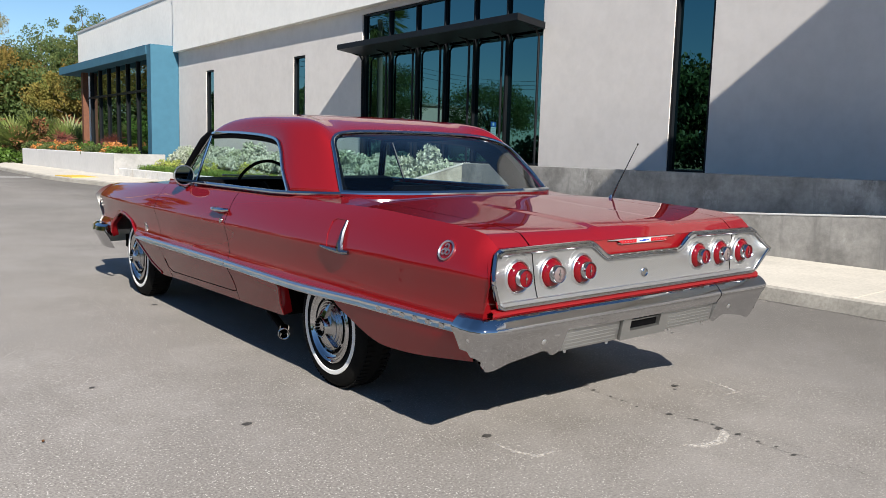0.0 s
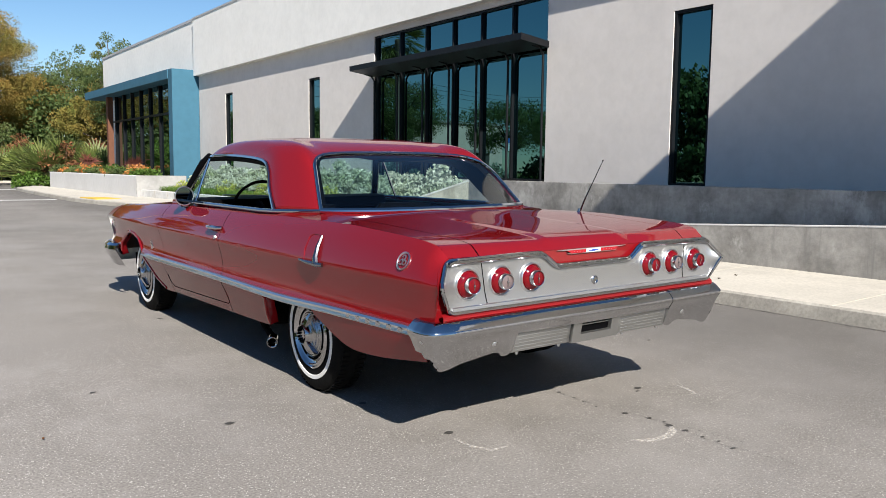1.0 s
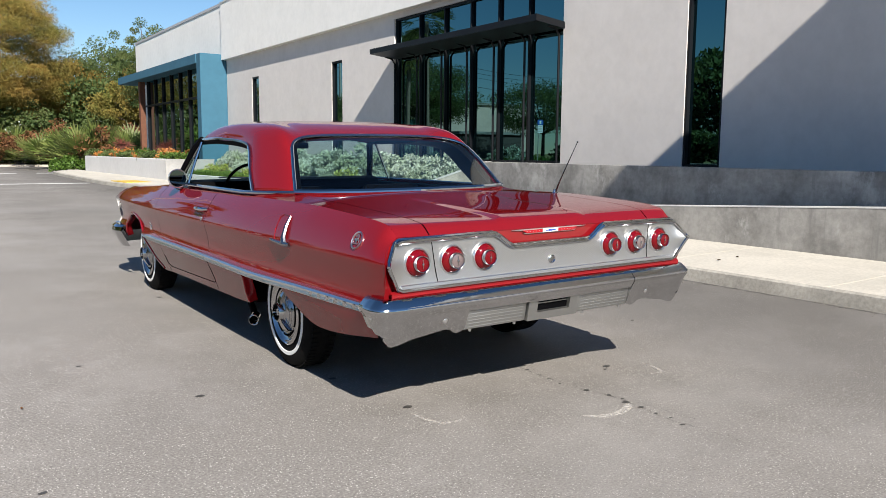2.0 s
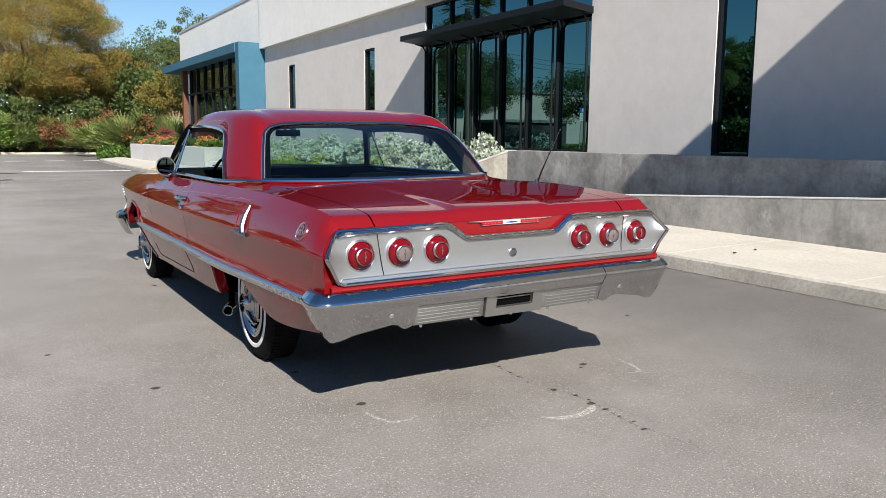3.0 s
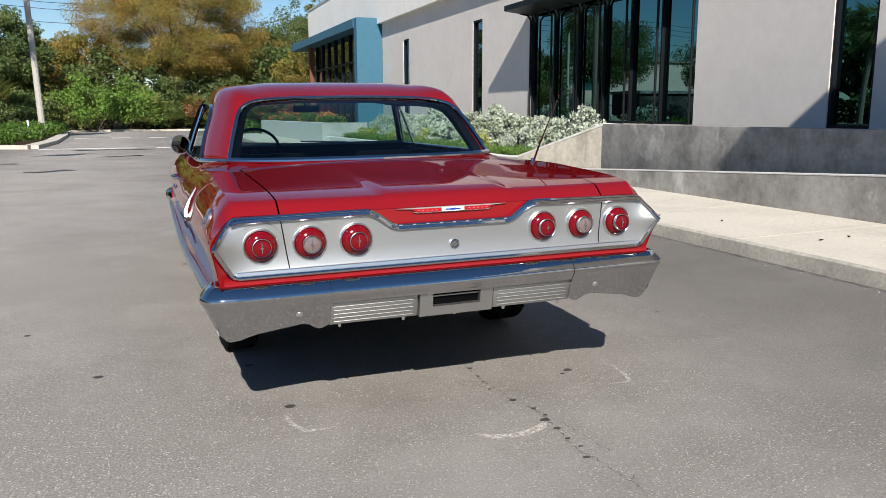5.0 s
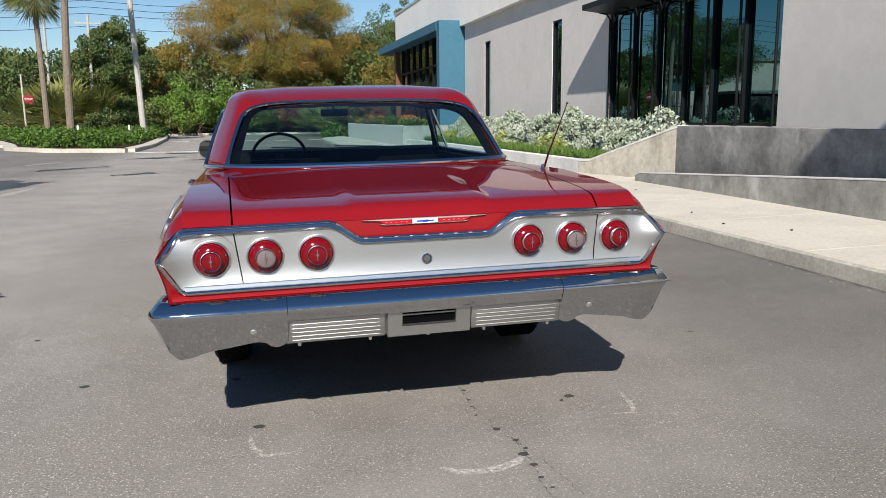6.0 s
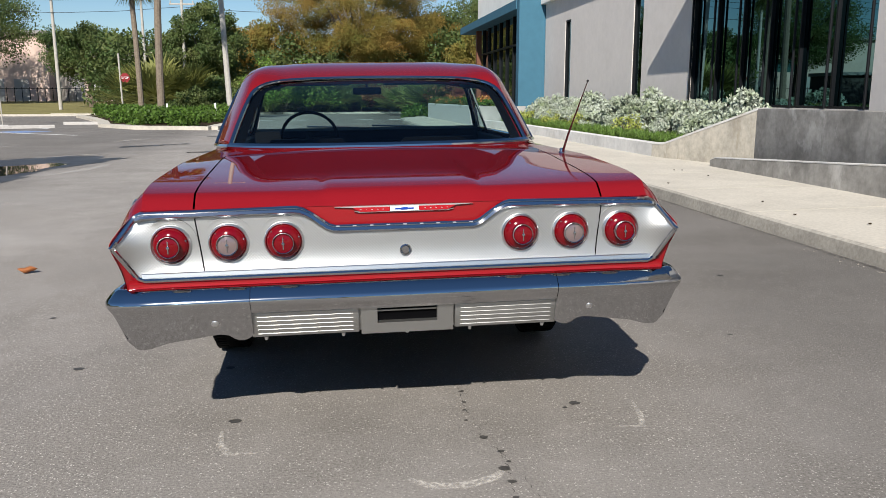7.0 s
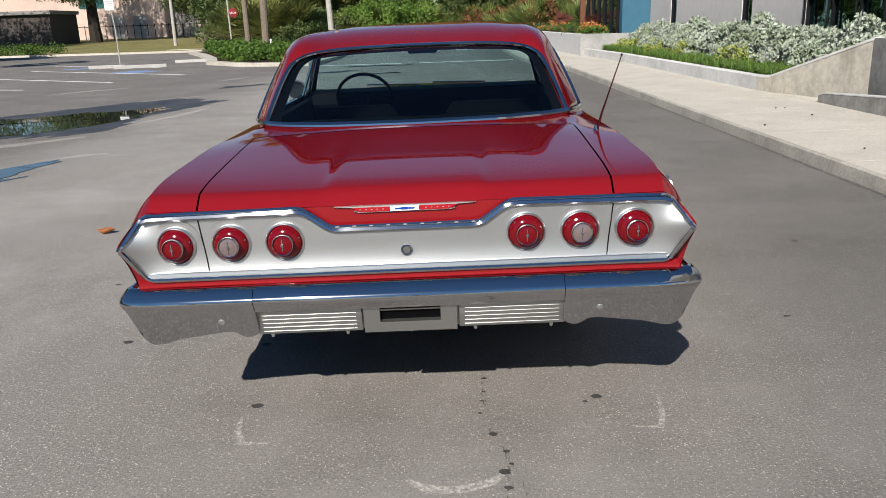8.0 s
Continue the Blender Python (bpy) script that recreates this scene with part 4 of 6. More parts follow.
tail_sheet("tail_sheet", -0.690, 0.690, 80)
for sgn in (-1, 1):
    tail_sheet("tail_end_sheet", sgn * 0.934, sgn * 0.690, 24)
bm = bmesh.new()
pts = [(x, tail_y(z, x) - 0.008, z) for x, z in OUTLINE]
dense = []
for a, b in zip(pts, pts[1:] + pts[:1]):
    dense += [tuple(lerp(p, q, k / 3) for p, q in zip(a, b)) for k in range(3)]
tube(bm, dense, 0.0085, 8, closed=True)
part("tail_edging", bm, M_CHROME, tail, "chrome edging")
bm = bmesh.new()
ribbon(bm, [(x, tail_y(0.8, x) - 0.010, top_of(abs(x)) - 0.012) for x in [lerp(-0.87, 0.87, k / 80) for k in range(81)]], 0.008, 0.012, (0, -1, 0.5))
part("tail_moulding", bm, M_CHROME, tail)
bm = bmesh.new()
ribbon(bm, [(x, tail_y(0.65, x) - 0.009, 0.654) for x in [lerp(-0.86, 0.86, k / 40) for k in range(41)]], 0.010, 0.006, (0, -1, 0.2))
part("tail_lower_moulding", bm, M_STEEL, tail)
for k in range(9):
    x = -0.20 + 0.05 * k
    boxed("letter_bar", M_STEEL, tail, x - 0.007, x + 0.007, 0.018, 0.026, 0.779, 0.787, 0.001)
for sgn in (-1, 1):
    bm = bmesh.new()
    tube(bm, [(sgn * (0.690 - 0.028 * (1 - k / 6)), tail_y(lerp(0.642, 0.86, k / 6), 0.68) - 0.0065, lerp(0.642, 0.86, k / 6)) for k in range(7)], 0.0022, 6)
    part("panel_seam", bm, M_DARK, tail)
bm = bmesh.new()
lathe(bm, [(0.0, 0.020), (0.008, 0.020), (0.011, 0.016), (0.006, 0.012), (0.006, 0.0)], (0, tail_y(0.708) - 0.006, 0.708), "y", 24, -1)
part("boot_lock", bm, M_CHROME, tail)

# small raised bright marks spaced along the moulding under the emblem
for k in range(9):
    x = lerp(-0.225, 0.225, k / 8)
    bm = bmesh.new()
    box(bm, x - 0.006, x + 0.006, 0.0190, 0.0255, 0.7950, 0.7985)
    part("moulding_mark", bm, M_SATIN, car)

# rolled red lip of the body between the tail panel and the bumper
bm = bmesh.new()
rows = []
for k in range(61):
    x = lerp(-0.905, 0.905, k / 60)
    y0 = tail_y(0.64, x)
    rows.append([(x, y0 + d, z) for d, z in ((0.010, 0.640), (0.000, 0.634), (-0.005, 0.629), (-0.004, 0.622), (-0.006, 0.615), (0.0, 0.606), (0.02, 0.600))])
grid_into(bm, rows)
bmesh.ops.recalc_face_normals(bm, faces=bm.faces)
part("tail_lip", bm, M_PAINT, car)

# winged emblem on the boot lid
emblem = empty("boot_emblem")
emblem.parent = car
tagged(emblem, "slim chrome winged boot emblem with enamel bars")


def em(name, outline, material, lo):
    bm = bmesh.new()
    prism(bm, [(x, z) for x, z in outline], "y", lo + 0.020, 0.050)
    part(name, bm, material, emblem)


em("emblem_wing", [(-0.235, 0.8578), (-0.165, 0.8545), (0.165, 0.8545), (0.235, 0.8578), (0.15, 0.8590), (-0.15, 0.8590)], M_SATIN, 0.016)
em("emblem_wing", [(-0.168, 0.8420), (-0.150, 0.8378), (0.150, 0.8378), (0.168, 0.8420), (0.145, 0.8405), (-0.145, 0.8405)], M_SATIN, 0.016)
em("emblem_red", [(-0.148, 0.8400), (-0.05, 0.8400), (-0.05, 0.8550), (-0.175, 0.8550)], M_REDENAMEL, 0.014)
em("emblem_red", [(0.05, 0.8400), (0.148, 0.8400), (0.175, 0.8550), (0.05, 0.8550)], M_REDENAMEL, 0.014)
em("emblem_white", [(-0.048, 0.840), (0.048, 0.840), (0.048, 0.856), (-0.048, 0.856)], M_WHITEENAMEL, 0.013)
em("emblem_blue", [(-0.034, 0.8455), (-0.012, 0.8455), (-0.012, 0.8440), (0.010, 0.8440), (0.010, 0.8455), (0.030, 0.8455), (0.034, 0.8505), (0.012, 0.8505), (0.012, 0.8522), (-0.010, 0.8522), (-0.010, 0.8505), (-0.030, 0.8505)], M_BLUE, 0.011)
for sgn in (-1, 1):
    for k in range(5):
        em("emblem_mark", [(sgn * (0.068 + 0.019 * k), 0.8466), (sgn * (0.073 + 0.019 * k), 0.8466), (sgn * (0.073 + 0.019 * k), 0.8488), (sgn * (0.068 + 0.019 * k), 0.8488)], M_SATIN, 0.0125)

# six round tail lamps
for i, x in enumerate((-0.767, -0.583, -0.404, 0.398, 0.577, 0.757)):
    lamp = empty("tail_lamp", (x, tail_y(0.752, x) - 0.004, 0.752))
    lamp.parent = car
    tagged(lamp, "round red tail lamp with a clear bullseye centre" if i in (1, 4) else "round red tail lamp with a chrome ringed bullseye")
    bm = bmesh.new()
    lathe(bm, [(-0.004, 0.067), (0.006, 0.0665), (0.012, 0.064), (0.014, 0.061), (0.012, 0.0585), (0.002, 0.058)], (0, 0, 0), "y", 40, -1)
    part("bezel", bm, M_STEEL, lamp)
    bm = bmesh.new()
    lathe(bm, [(-0.003, 0.090), (0.0005, 0.087), (0.0010, 0.083), (-0.0005, 0.078), (0.0008, 0.073), (0.0005, 0.067)], (0, 0, 0), "y", 40, -1)
    part("embossed_ring", bm, M_TAIL, lamp)
    bm = bmesh.new()
    lathe(bm, [(0.004, 0.0585), (0.016, 0.054), (0.024, 0.046), (0.028, 0.034)], (0, 0, 0), "y", 40, -1)
    part("lens", bm, M_REDLENS, lamp, "red lens")
    bm = bmesh.new()
    lathe(bm, [(0.024, 0.0355), (0.052, 0.0350), (0.055, 0.0338), (0.053, 0.0318), (0.042, 0.0315)], (0, 0, 0), "y", 40, -1)
    part("centre_ring", bm, M_CHROME, lamp)
    bm = bmesh.new()
    lathe(bm, [(0.046, 0.0318), (0.050, 0.022), (0.052, 0.010), (0.053, 0.0)], (0, 0, 0), "y", 32, -1)
    part("centre_lens", bm, M_CLEARLENS if i in (1, 4) else M_REDLENS, lamp)
    bm = bmesh.new()
    lathe(bm, [(0.052, 0.006), (0.057, 0.005), (0.059, 0.0)], (0, 0, 0), "y", 12, -1)
    box(bm, -0.0015, 0.0015, -0.0545, -0.050, -0.020, 0.020)
    part("centre_pin", bm, M_CHROME, lamp)
    for k in range(3):
        a = 0.3 + 2 * math.pi * k / 3
        bm = bmesh.new()
        lathe(bm, [(0.010, 0.004), (0.019, 0.003), (0.020, 0.0)], (0.052 * math.cos(a), 0, 0.052 * math.sin(a)), "y", 8, -1)
        part("lens_screw", bm, M_CHROME, lamp)
    for o in lamp.children:
        o.location = (0, 0, 0)

# ---- rear bumper
bumper = empty("rear_bumper", (0, 0.062, 0))
bumper.parent = car
tagged(bumper, "polished chrome three-piece rear bumper with wrap-round ends")
PLAN = [(-0.955, 0.085), (-0.963, 0.03), (-0.962, -0.02), (-0.950, -0.048), (-0.92, -0.061), (-0.86, -0.067), (-0.75, -0.07), (-0.6, -0.07), (-0.52, -0.07)]


def bumper_row(x, y, ox, oy, low, z0):
    """Section across the bumper; (ox, oy) points outwards, low is its lowest height."""
    sec = [(-0.024, 0.596), (-0.023, 0.606), (-0.018, 0.6115), (-0.010, 0.6115), (0.000, 0.606), (0.012, 0.594), (0.025, 0.579), (0.031, 0.570), (0.032, 0.562), (0.029, 0.553), (0.024, 0.545), (0.014, 0.530)]
    k = 6
    for i in range(1, k + 1):
        z = lerp(0.530, low, i / k)
        sec.append((lerp(0.014, -0.045, i / k * (0.530 - low) / 0.14), z))
    sec.append((sec[-1][0] - 0.03, low + 0.004))
    return [(x + ox * d, y + oy * d, z + z0) for d, z in sec]


def wing_low(x):
    a = abs(x)
    return float(np.interp(a, [0.52, 0.545, 0.575, 0.61, 0.80, 0.86, 0.90, 0.93, 0.96, 0.99], [0.435, 0.418, 0.418, 0.448, 0.420, 0.400, 0.395, 0.412, 0.450, 0.48]))


for sgn in (-1, 1):
    bm = bmesh.new()
    rows = []
    fine = []
    for a, b in zip(PLAN, PLAN[1:]):
        fine += [(lerp(a[0], b[0], k / 5), lerp(a[1], b[1], k / 5)) for k in range(5)]
    fine.append(PLAN[-1])
    for i, (x, y) in enumerate(fine):
        a, b = fine[max(i - 1, 0)], fine[min(i + 1, len(fine) - 1)]
        d = Vector((b[0] - a[0], b[1] - a[1])).normalized()
        ox, oy = d.y, -d.x
        low = wing_low(x) if y < 0.02 else lerp(wing_low(-0.985), 0.47, min((y - 0.02) / 0.1, 1))
        row = bumper_row(x, y, ox, oy, low, 0.0)
        rows.append([(-sgn * px, py, pz) for px, py, pz in row])
    vs = grid_into(bm, rows)
    bm.faces.new(vs[-1])
    bmesh.ops.recalc_face_normals(bm, faces=bm.faces)
    part("bumper_end", bm, M_CHROME, bumper)
    bm = bmesh.new()
    lathe(bm, [(-0.006, 0.016), (0.004, 0.015), (0.010, 0.009), (0.012, 0.0)], (sgn * 0.64, -0.060, 0.492), "y", 16, -1)
    part("bumper_bolt", bm, M_STEEL, bumper)
    bm = bmesh.new()
    lathe(bm, [(-0.006, 0.014), (0.004, 0.013), (0.010, 0.008), (0.012, 0.0)], (sgn * 0.966, 0.0, 0.53), "x", 16, sgn)
    part("bumper_bolt", bm, M_STEEL, bumper)
bm = bmesh.new()
rows = [bumper_row(x, -0.067 - 0.006 * (1 - (x / 0.52) ** 2), 0, -1, 0.522, 0.0) for x in [lerp(-0.5185, 0.5185, k / 24) for k in range(25)]]
vs = grid_into(bm, rows)
bm.faces.new(vs[0])
bm.faces.new(vs[-1])
bmesh.ops.recalc_face_normals(bm, faces=bm.faces)
part("bumper_centre", bm, M_CHROME, bumper)
boxed("plate_backing", M_DULL, bumper, -0.545, 0.545, -0.052, -0.04, 0.424, 0.53, 0.003)
for sgn in (-1, 1):
    x0, x1 = sgn * 0.165, sgn * 0.525
    ribbed = boxed("ribbed_plate", M_DULL, bumper, x0, x1, -0.070, -0.053, 0.426, 0.526, 0.004, "ribbed aluminium splash plate")
    for k in range(6):
        z = 0.438 + 0.0155 * k
        bm = bmesh.new()
        tube(bm, [(x0 + sgn * 0.02, -0.0705, z), (x1 - sgn * 0.02, -0.070, z)], 0.0016, 8)
        part("rib", bm, M_DULL, ribbed)
holder = empty("plate_holder")
holder.parent = bumper
bm = bmesh.new()
for a, b, c, d in ((-0.158, 0.158, 0.519, 0.545), (-0.158, 0.158, 0.424, 0.463), (-0.158, -0.103, 0.463, 0.519), (0.103, 0.158, 0.463, 0.519)):
    box(bm, a, b, -0.080, -0.053, c, d)
bmesh.ops.remove_doubles(bm, verts=bm.verts, dist=1e-4)
part("holder_plate", bm, M_DULL, holder)
# black sheet paints the dark inside of the open slot
boxed("holder_slot", M_BLACK, holder, -0.103, 0.103, -0.060, -0.055, 0.463, 0.519)
boxed("slot_bar", M_DULL, holder, -0.103, 0.103, -0.066, -0.061, 0.500, 0.505)
for x in (-0.085, 0.075):
    boxed("holder_clip", M_DARK, holder, x, x + 0.018, -0.084, -0.079, 0.527, 0.536, 0.002)
for x in (-0.48, -0.22, 0.0, 0.22, 0.48):
    bm = bmesh.new()
    lathe(bm, [(-0.012, 0.0), (-0.012, 0.006), (0.0, 0.007)], (x, -0.06, 0.424), "z", 10)
    part("plate_screw", bm, M_STEEL, bumper)

lean = Matrix.Translation((0, -0.055, 0.53)) @ Matrix.Rotation(radians(11), 4, "X") @ Matrix.Translation((0, 0.055, -0.53))
for o in bumper.children:
    if o.name.split(".")[0] in ("ribbed_plate", "plate_backing", "plate_holder", "plate_screw"):
        o.matrix_basis = Matrix.Translation((0, 0.012, 0)) @ lean

# front bumper end pieces
front = empty("front_bumper")
front.parent = car
tagged(front, "polished chrome front bumper wrapping the fender")
bm = bmesh.new()
rows = []
for x, y in ((-0.94, 4.90), (-0.975, 4.98), (-0.975, 5.14), (-0.94, 5.32), (-0.85, 5.42), (-0.5, 5.50), (0, 5.52), (0.5, 5.50), (0.85, 5.42), (0.94, 5.32), (0.975, 5.14), (0.975, 4.98), (0.94, 4.90)):
    o = Vector((x, y - 4.7)).normalized() if abs(x) > 0.8 else Vector((0, 1))
    rows.append([(x + o.x * d, y + o.y * d, z) for d, z in ((-0.05, 0.52), (-0.01, 0.53), (0.02, 0.51), (0.03, 0.475), (0.01, 0.44), (-0.02, 0.38), (-0.05, 0.325))])
grid_into(bm, rows)
bmesh.ops.recalc_face_normals(bm, faces=bm.faces)
part("bumper_bar", bm, M_CHROME, front)

# ---- wheels
M_HUB = mat("satin chrome", (0.40, 0.40, 0.41), rough=0.22, metal=1.0)
TR, WZ = 0.320, 0.330


def wheel_at(x, y, sgn):
    w = empty("wheel", (x, y, WZ))
    w.parent = car
    tagged(w, "whitewall wheel with a chrome spinner hubcap")
    bm = bmesh.new()
    lathe(bm, [(-0.17, 0.19), (-0.185, 0.24), (-0.18, 0.29), (-0.16, 0.312), (-0.13, TR), (-0.09, TR + 0.003), (-0.05, TR), (-0.02, 0.311), (-0.004, 0.292), (0.004, 0.268), (0.005, 0.25), (0.004, 0.215), (-0.004, 0.192), (-0.02, 0.188), (-0.08, 0.185)], (0, 0, 0), "x", 64, sgn)
    for k in range(72):
        a = 2 * math.pi * k / 72
        for dx in (-0.045, -0.135):
            m = Matrix.Translation((sgn * dx, (TR + 0.001) * math.cos(a), (TR + 0.001) * math.sin(a))) @ Matrix.Rotation(a, 4, "X") @ Matrix.Diagonal((0.05, 0.006, 0.016, 1))
            bmesh.ops.create_cube(bm, size=1.0, matrix=m)
    part("tyre", bm, M_RUBBER, w)
    bm = bmesh.new()
    lathe(bm, [(0.004, 0.251), (0.0085, 0.248), (0.0085, 0.229), (0.004, 0.226)], (0, 0, 0), "x", 64, sgn)
    part("whitewall", bm, M_WHITE, w, "white tyre band")
    bm = bmesh.new()
    lathe(bm, [(-0.03, 0.190), (0.006, 0.192), (0.012, 0.184), (0.004, 0.176), (0.008, 0.168), (-0.002, 0.160), (-0.006, 0.15)], (0, 0, 0), "x", 64, sgn)
    part("rim", bm, M_CHROME, w)
    cap = part("hubcap", (lambda b: (lathe(b, [(-0.006, 0.152), (0.0, 0.146), (-0.003, 0.141), (0.001, 0.136), (-0.003, 0.131), (0.004, 0.125), (0.002, 0.119), (0.010, 0.111), (0.009, 0.105), (0.017, 0.097), (0.017, 0.090), (0.024, 0.081), (0.025, 0.073), (0.030, 0.066), (0.033, 0.064), (0.035, 0.060), (0.054, 0.055), (0.060, 0.051), (0.057, 0.046), (0.046, 0.043), (0.042, 0.026), (0.048, 0.024), (0.050, 0.0)], (0, 0, 0), "x", 64, sgn), b)[1])(bmesh.new()), M_HUB, w, "chrome hubcap")
    for k in range(5):
        bm = bmesh.new()
        tube(bm, [(sgn * 0.0005, 0.137 * math.cos(a), 0.137 * math.sin(a)) for a in [2 * math.pi * (k + 0.08 + 0.84 * q / 8) / 5 for q in range(9)]], 0.0055, 6)
        part("hubcap_slot", bm, M_DARK, cap)
    for k in range(3):
        a = 2 * math.pi * k / 3 + 0.35
        bm = bmesh.new()
        rows = []
        for r, wd, d in ((0.050, 0.017, 0.054), (0.075, 0.014, 0.049), (0.105, 0.010, 0.038), (0.128, 0.005, 0.026)):
            rows.append([Matrix.Rotation(a, 4, "X") @ Vector((sgn * (d + e), q * wd, r)) for q, e in ((-1, -0.03), (-1, 0), (1, 0), (1, -0.03))])
        vs = grid_into(bm, rows)
        bm.faces.new(vs[-1])
        bmesh.ops.recalc_face_normals(bm, faces=bm.faces)
        part("spinner_blade", bm, M_CHROME, cap)
    for k in range(16):
        a = 2 * math.pi * k / 16
        bm = bmesh.new()
        m = Matrix.Rotation(a, 4, "X") @ Matrix.Translation((sgn * 0.052, 0, 0.0435)) @ Matrix.Diagonal((0.014, 0.007, 0.014, 1))
        bmesh.ops.create_cube(bm, size=1.0, matrix=m)
        part("hub_fin", bm, M_DARK, cap)
    return w


for sgn in (-1, 1):
    for y, x in ((1.30, 0.845), (4.285, 0.875)):
        wheel_at(sgn * x, y, sgn)

# ---- exhaust, aerial, mirrors
bm = bmesh.new()
tube(bm, [(-0.55, 2.75, 0.21), (-0.70, 2.25, 0.20), (-0.78, 1.97, 0.19), (-0.82, 1.865, 0.187)], 0.021, 14)
part("exhaust_pipe", bm, M_DARK, car)
bm = bmesh.new()
lathe(bm, [(0.0, 0.026), (-0.002, 0.030), (0.0, 0.034), (0.09, 0.034), (0.09, 0.026), (0.0, 0.026)], (0, 0, 0), "y", 24)
tip = part("exhaust_tip", bm, M_CHROME, car, "chrome exhaust tip")
tip.matrix_basis = Matrix.Translation((-0.845, 1.81, 0.184)) @ Matrix.Rotation(radians(-28), 4, "Z")
aerial = empty("aerial", (0.789, 0.885, 0.945))
aerial.parent = car
tagged(aerial, "slim raked chrome aerial")
bm = bmesh.new()
lathe(bm, [(0.0, 0.022), (0.008, 0.020), (0.02, 0.010), (0.035, 0.008)], (0, 0, 0), "z", 16)
part("aerial_base", bm, M_CHROME, aerial)
bm = bmesh.new()
tube(bm, [(0, 0, 0.0), (0.018, -0.029, 0.09), (0.038, -0.058, 0.17), (0.078, -0.115, 0.327)], [0.006, 0.005, 0.0035, 0.002], 8)
lathe(bm, [(0.323, 0.0), (0.325, 0.005), (0.331, 0.005), (0.334, 0.0)], (0.078, -0.115, 0), "z", 8)
part("aerial_mast", bm, mat("dark chrome", (0.16, 0.15, 0.15), 0.2, 1.0), aerial)
mirror = empty("door_mirror", (-0.905, 3.15, 0.955))
mirror.parent = car
tagged(mirror, "round chrome door mirror on a stalk")
bm = bmesh.new()
tube(bm, [(0.02, 0.02, -0.02), (0.015, 0.03, 0.015), (0.0, 0.04, 0.05)], [0.022, 0.014, 0.012], 10)
part("mirror_stalk", bm, M_CHROME, mirror)
bm = bmesh.new()
lathe(bm, [(0.0, 0.060), (0.0, 0.066), (-0.02, 0.066), (-0.05, 0.047), (-0.062, 0.012), (-0.063, 0.0)], (0, -0.0, 0.062), "y", 28, -1)
part("mirror_shell", bm, M_CHROME, mirror)
bm = bmesh.new()
tube(bm, [(0.066 * math.cos(a), -0.002, 0.062 + 0.066 * math.sin(a)) for a in [2 * math.pi * k / 28 for k in range(28)]], 0.005, 6, closed=True)
part("mirror_rim", bm, M_STEEL, mirror)
bm = bmesh.new()
lathe(bm, [(0.0005, 0.061), (0.0015, 0.0)], (0, 0, 0.062), "y", 28, -1)
pane = part("mirror_glass", bm, mat("dark mirror", (0.09, 0.10, 0.11), 0.01, 1.0), mirror)
pane.matrix_basis = Matrix.Translation((0, -0.003, 0.062)) @ Matrix.Rotation(radians(-0.5), 4, "X") @ Matrix.Translation((0, 0, -0.062))

# ---- interior
cabin = empty("interior")
cabin.parent = car
tagged(cabin, "black vinyl interior with bucket seats")
bm = bmesh.new()
box(bm, -0.83, 0.83, 1.3, 3.55, 0.44, 0.47)
part("carpet", bm, M_DARK, cabin)
for sgn in (-1, 1):
    boxed("door_lining", M_BLACK, cabin, sgn * 0.80, sgn * 0.855, 1.4, 3.5, 0.45, 0.955, 0.015)
    part("front_seat", (lambda b: (box(b, sgn * 0.40 - 0.26, sgn * 0.40 + 0.26, 2.35, 2.85, 0.5, 0.68, 0.05), b)[1])(bmesh.new()), M_BLACK, cabin)
    bm = bmesh.new()
    rows = []
    for z, y, hw, th in ((0.62, 2.36, 0.25, 0.11), (0.78, 2.30, 0.26, 0.10), (0.92, 2.26, 0.25, 0.08), (0.975, 2.235, 0.21, 0.05)):
        rows.append([(sgn * 0.40 + hw * q, y + th * e * 0.5, z) for q, e in ((-1, -0.6), (-0.85, -1), (0.85, -1), (1, -0.6), (1, 0.6), (0.85, 1), (-0.85, 1), (-1, 0.6))])
    vs = grid_into(bm, rows, closed=True)
    bm.faces.new(vs[-1])
    bmesh.ops.recalc_face_normals(bm, faces=bm.faces)
    part("seat_back", bm, M_BLACK, cabin)
boxed("rear_seat", M_BLACK, cabin, -0.68, 0.68, 1.55, 1.80, 0.5, 0.955, 0.04)
boxed("rear_bench", M_BLACK, cabin, -0.68, 0.68, 1.75, 2.15, 0.5, 0.68, 0.04)
bm = bmesh.new()
prism(bm, [(-0.70, 1.33), (-0.5, 1.24), (0, 1.18), (0.5, 1.24), (0.70, 1.33), (0.70, 1.62), (-0.70, 1.62)], "z", 0.93, 0.965)
part("parcel_shelf", bm, M_BLACK, cabin)
bm = bmesh.new()
prism(bm, [(3.15, 0.70), (3.12, 0.91), (3.16, 0.985), (3.28, 1.0), (3.45, 0.99), (3.62, 0.972), (3.62, 0.70)], "x", -0.80, 0.80)
part("dashboard", bm, M_BLACK, cabin)
bm = bmesh.new()
prism(bm, [(1.86, 1.30), (3.15, 1.318), (3.15, 1.335), (1.9, 1.335)], "x", -0.60, 0.60)
part("headlining", bm, M_BLACK, cabin)
swheel = empty("steering_wheel", (-0.41, 2.99, 0.955))
swheel.parent = cabin
bm = bmesh.new()
tilt = Matrix.Rotation(radians(-62), 3, "X")
tube(bm, [tilt @ Vector((0.188 * math.cos(a), 0.188 * math.sin(a), 0)) for a in [2 * math.pi * k / 40 for k in range(40)]], 0.011, 8, closed=True)
part("steering_rim", bm, M_BLACK, swheel)
bm = bmesh.new()
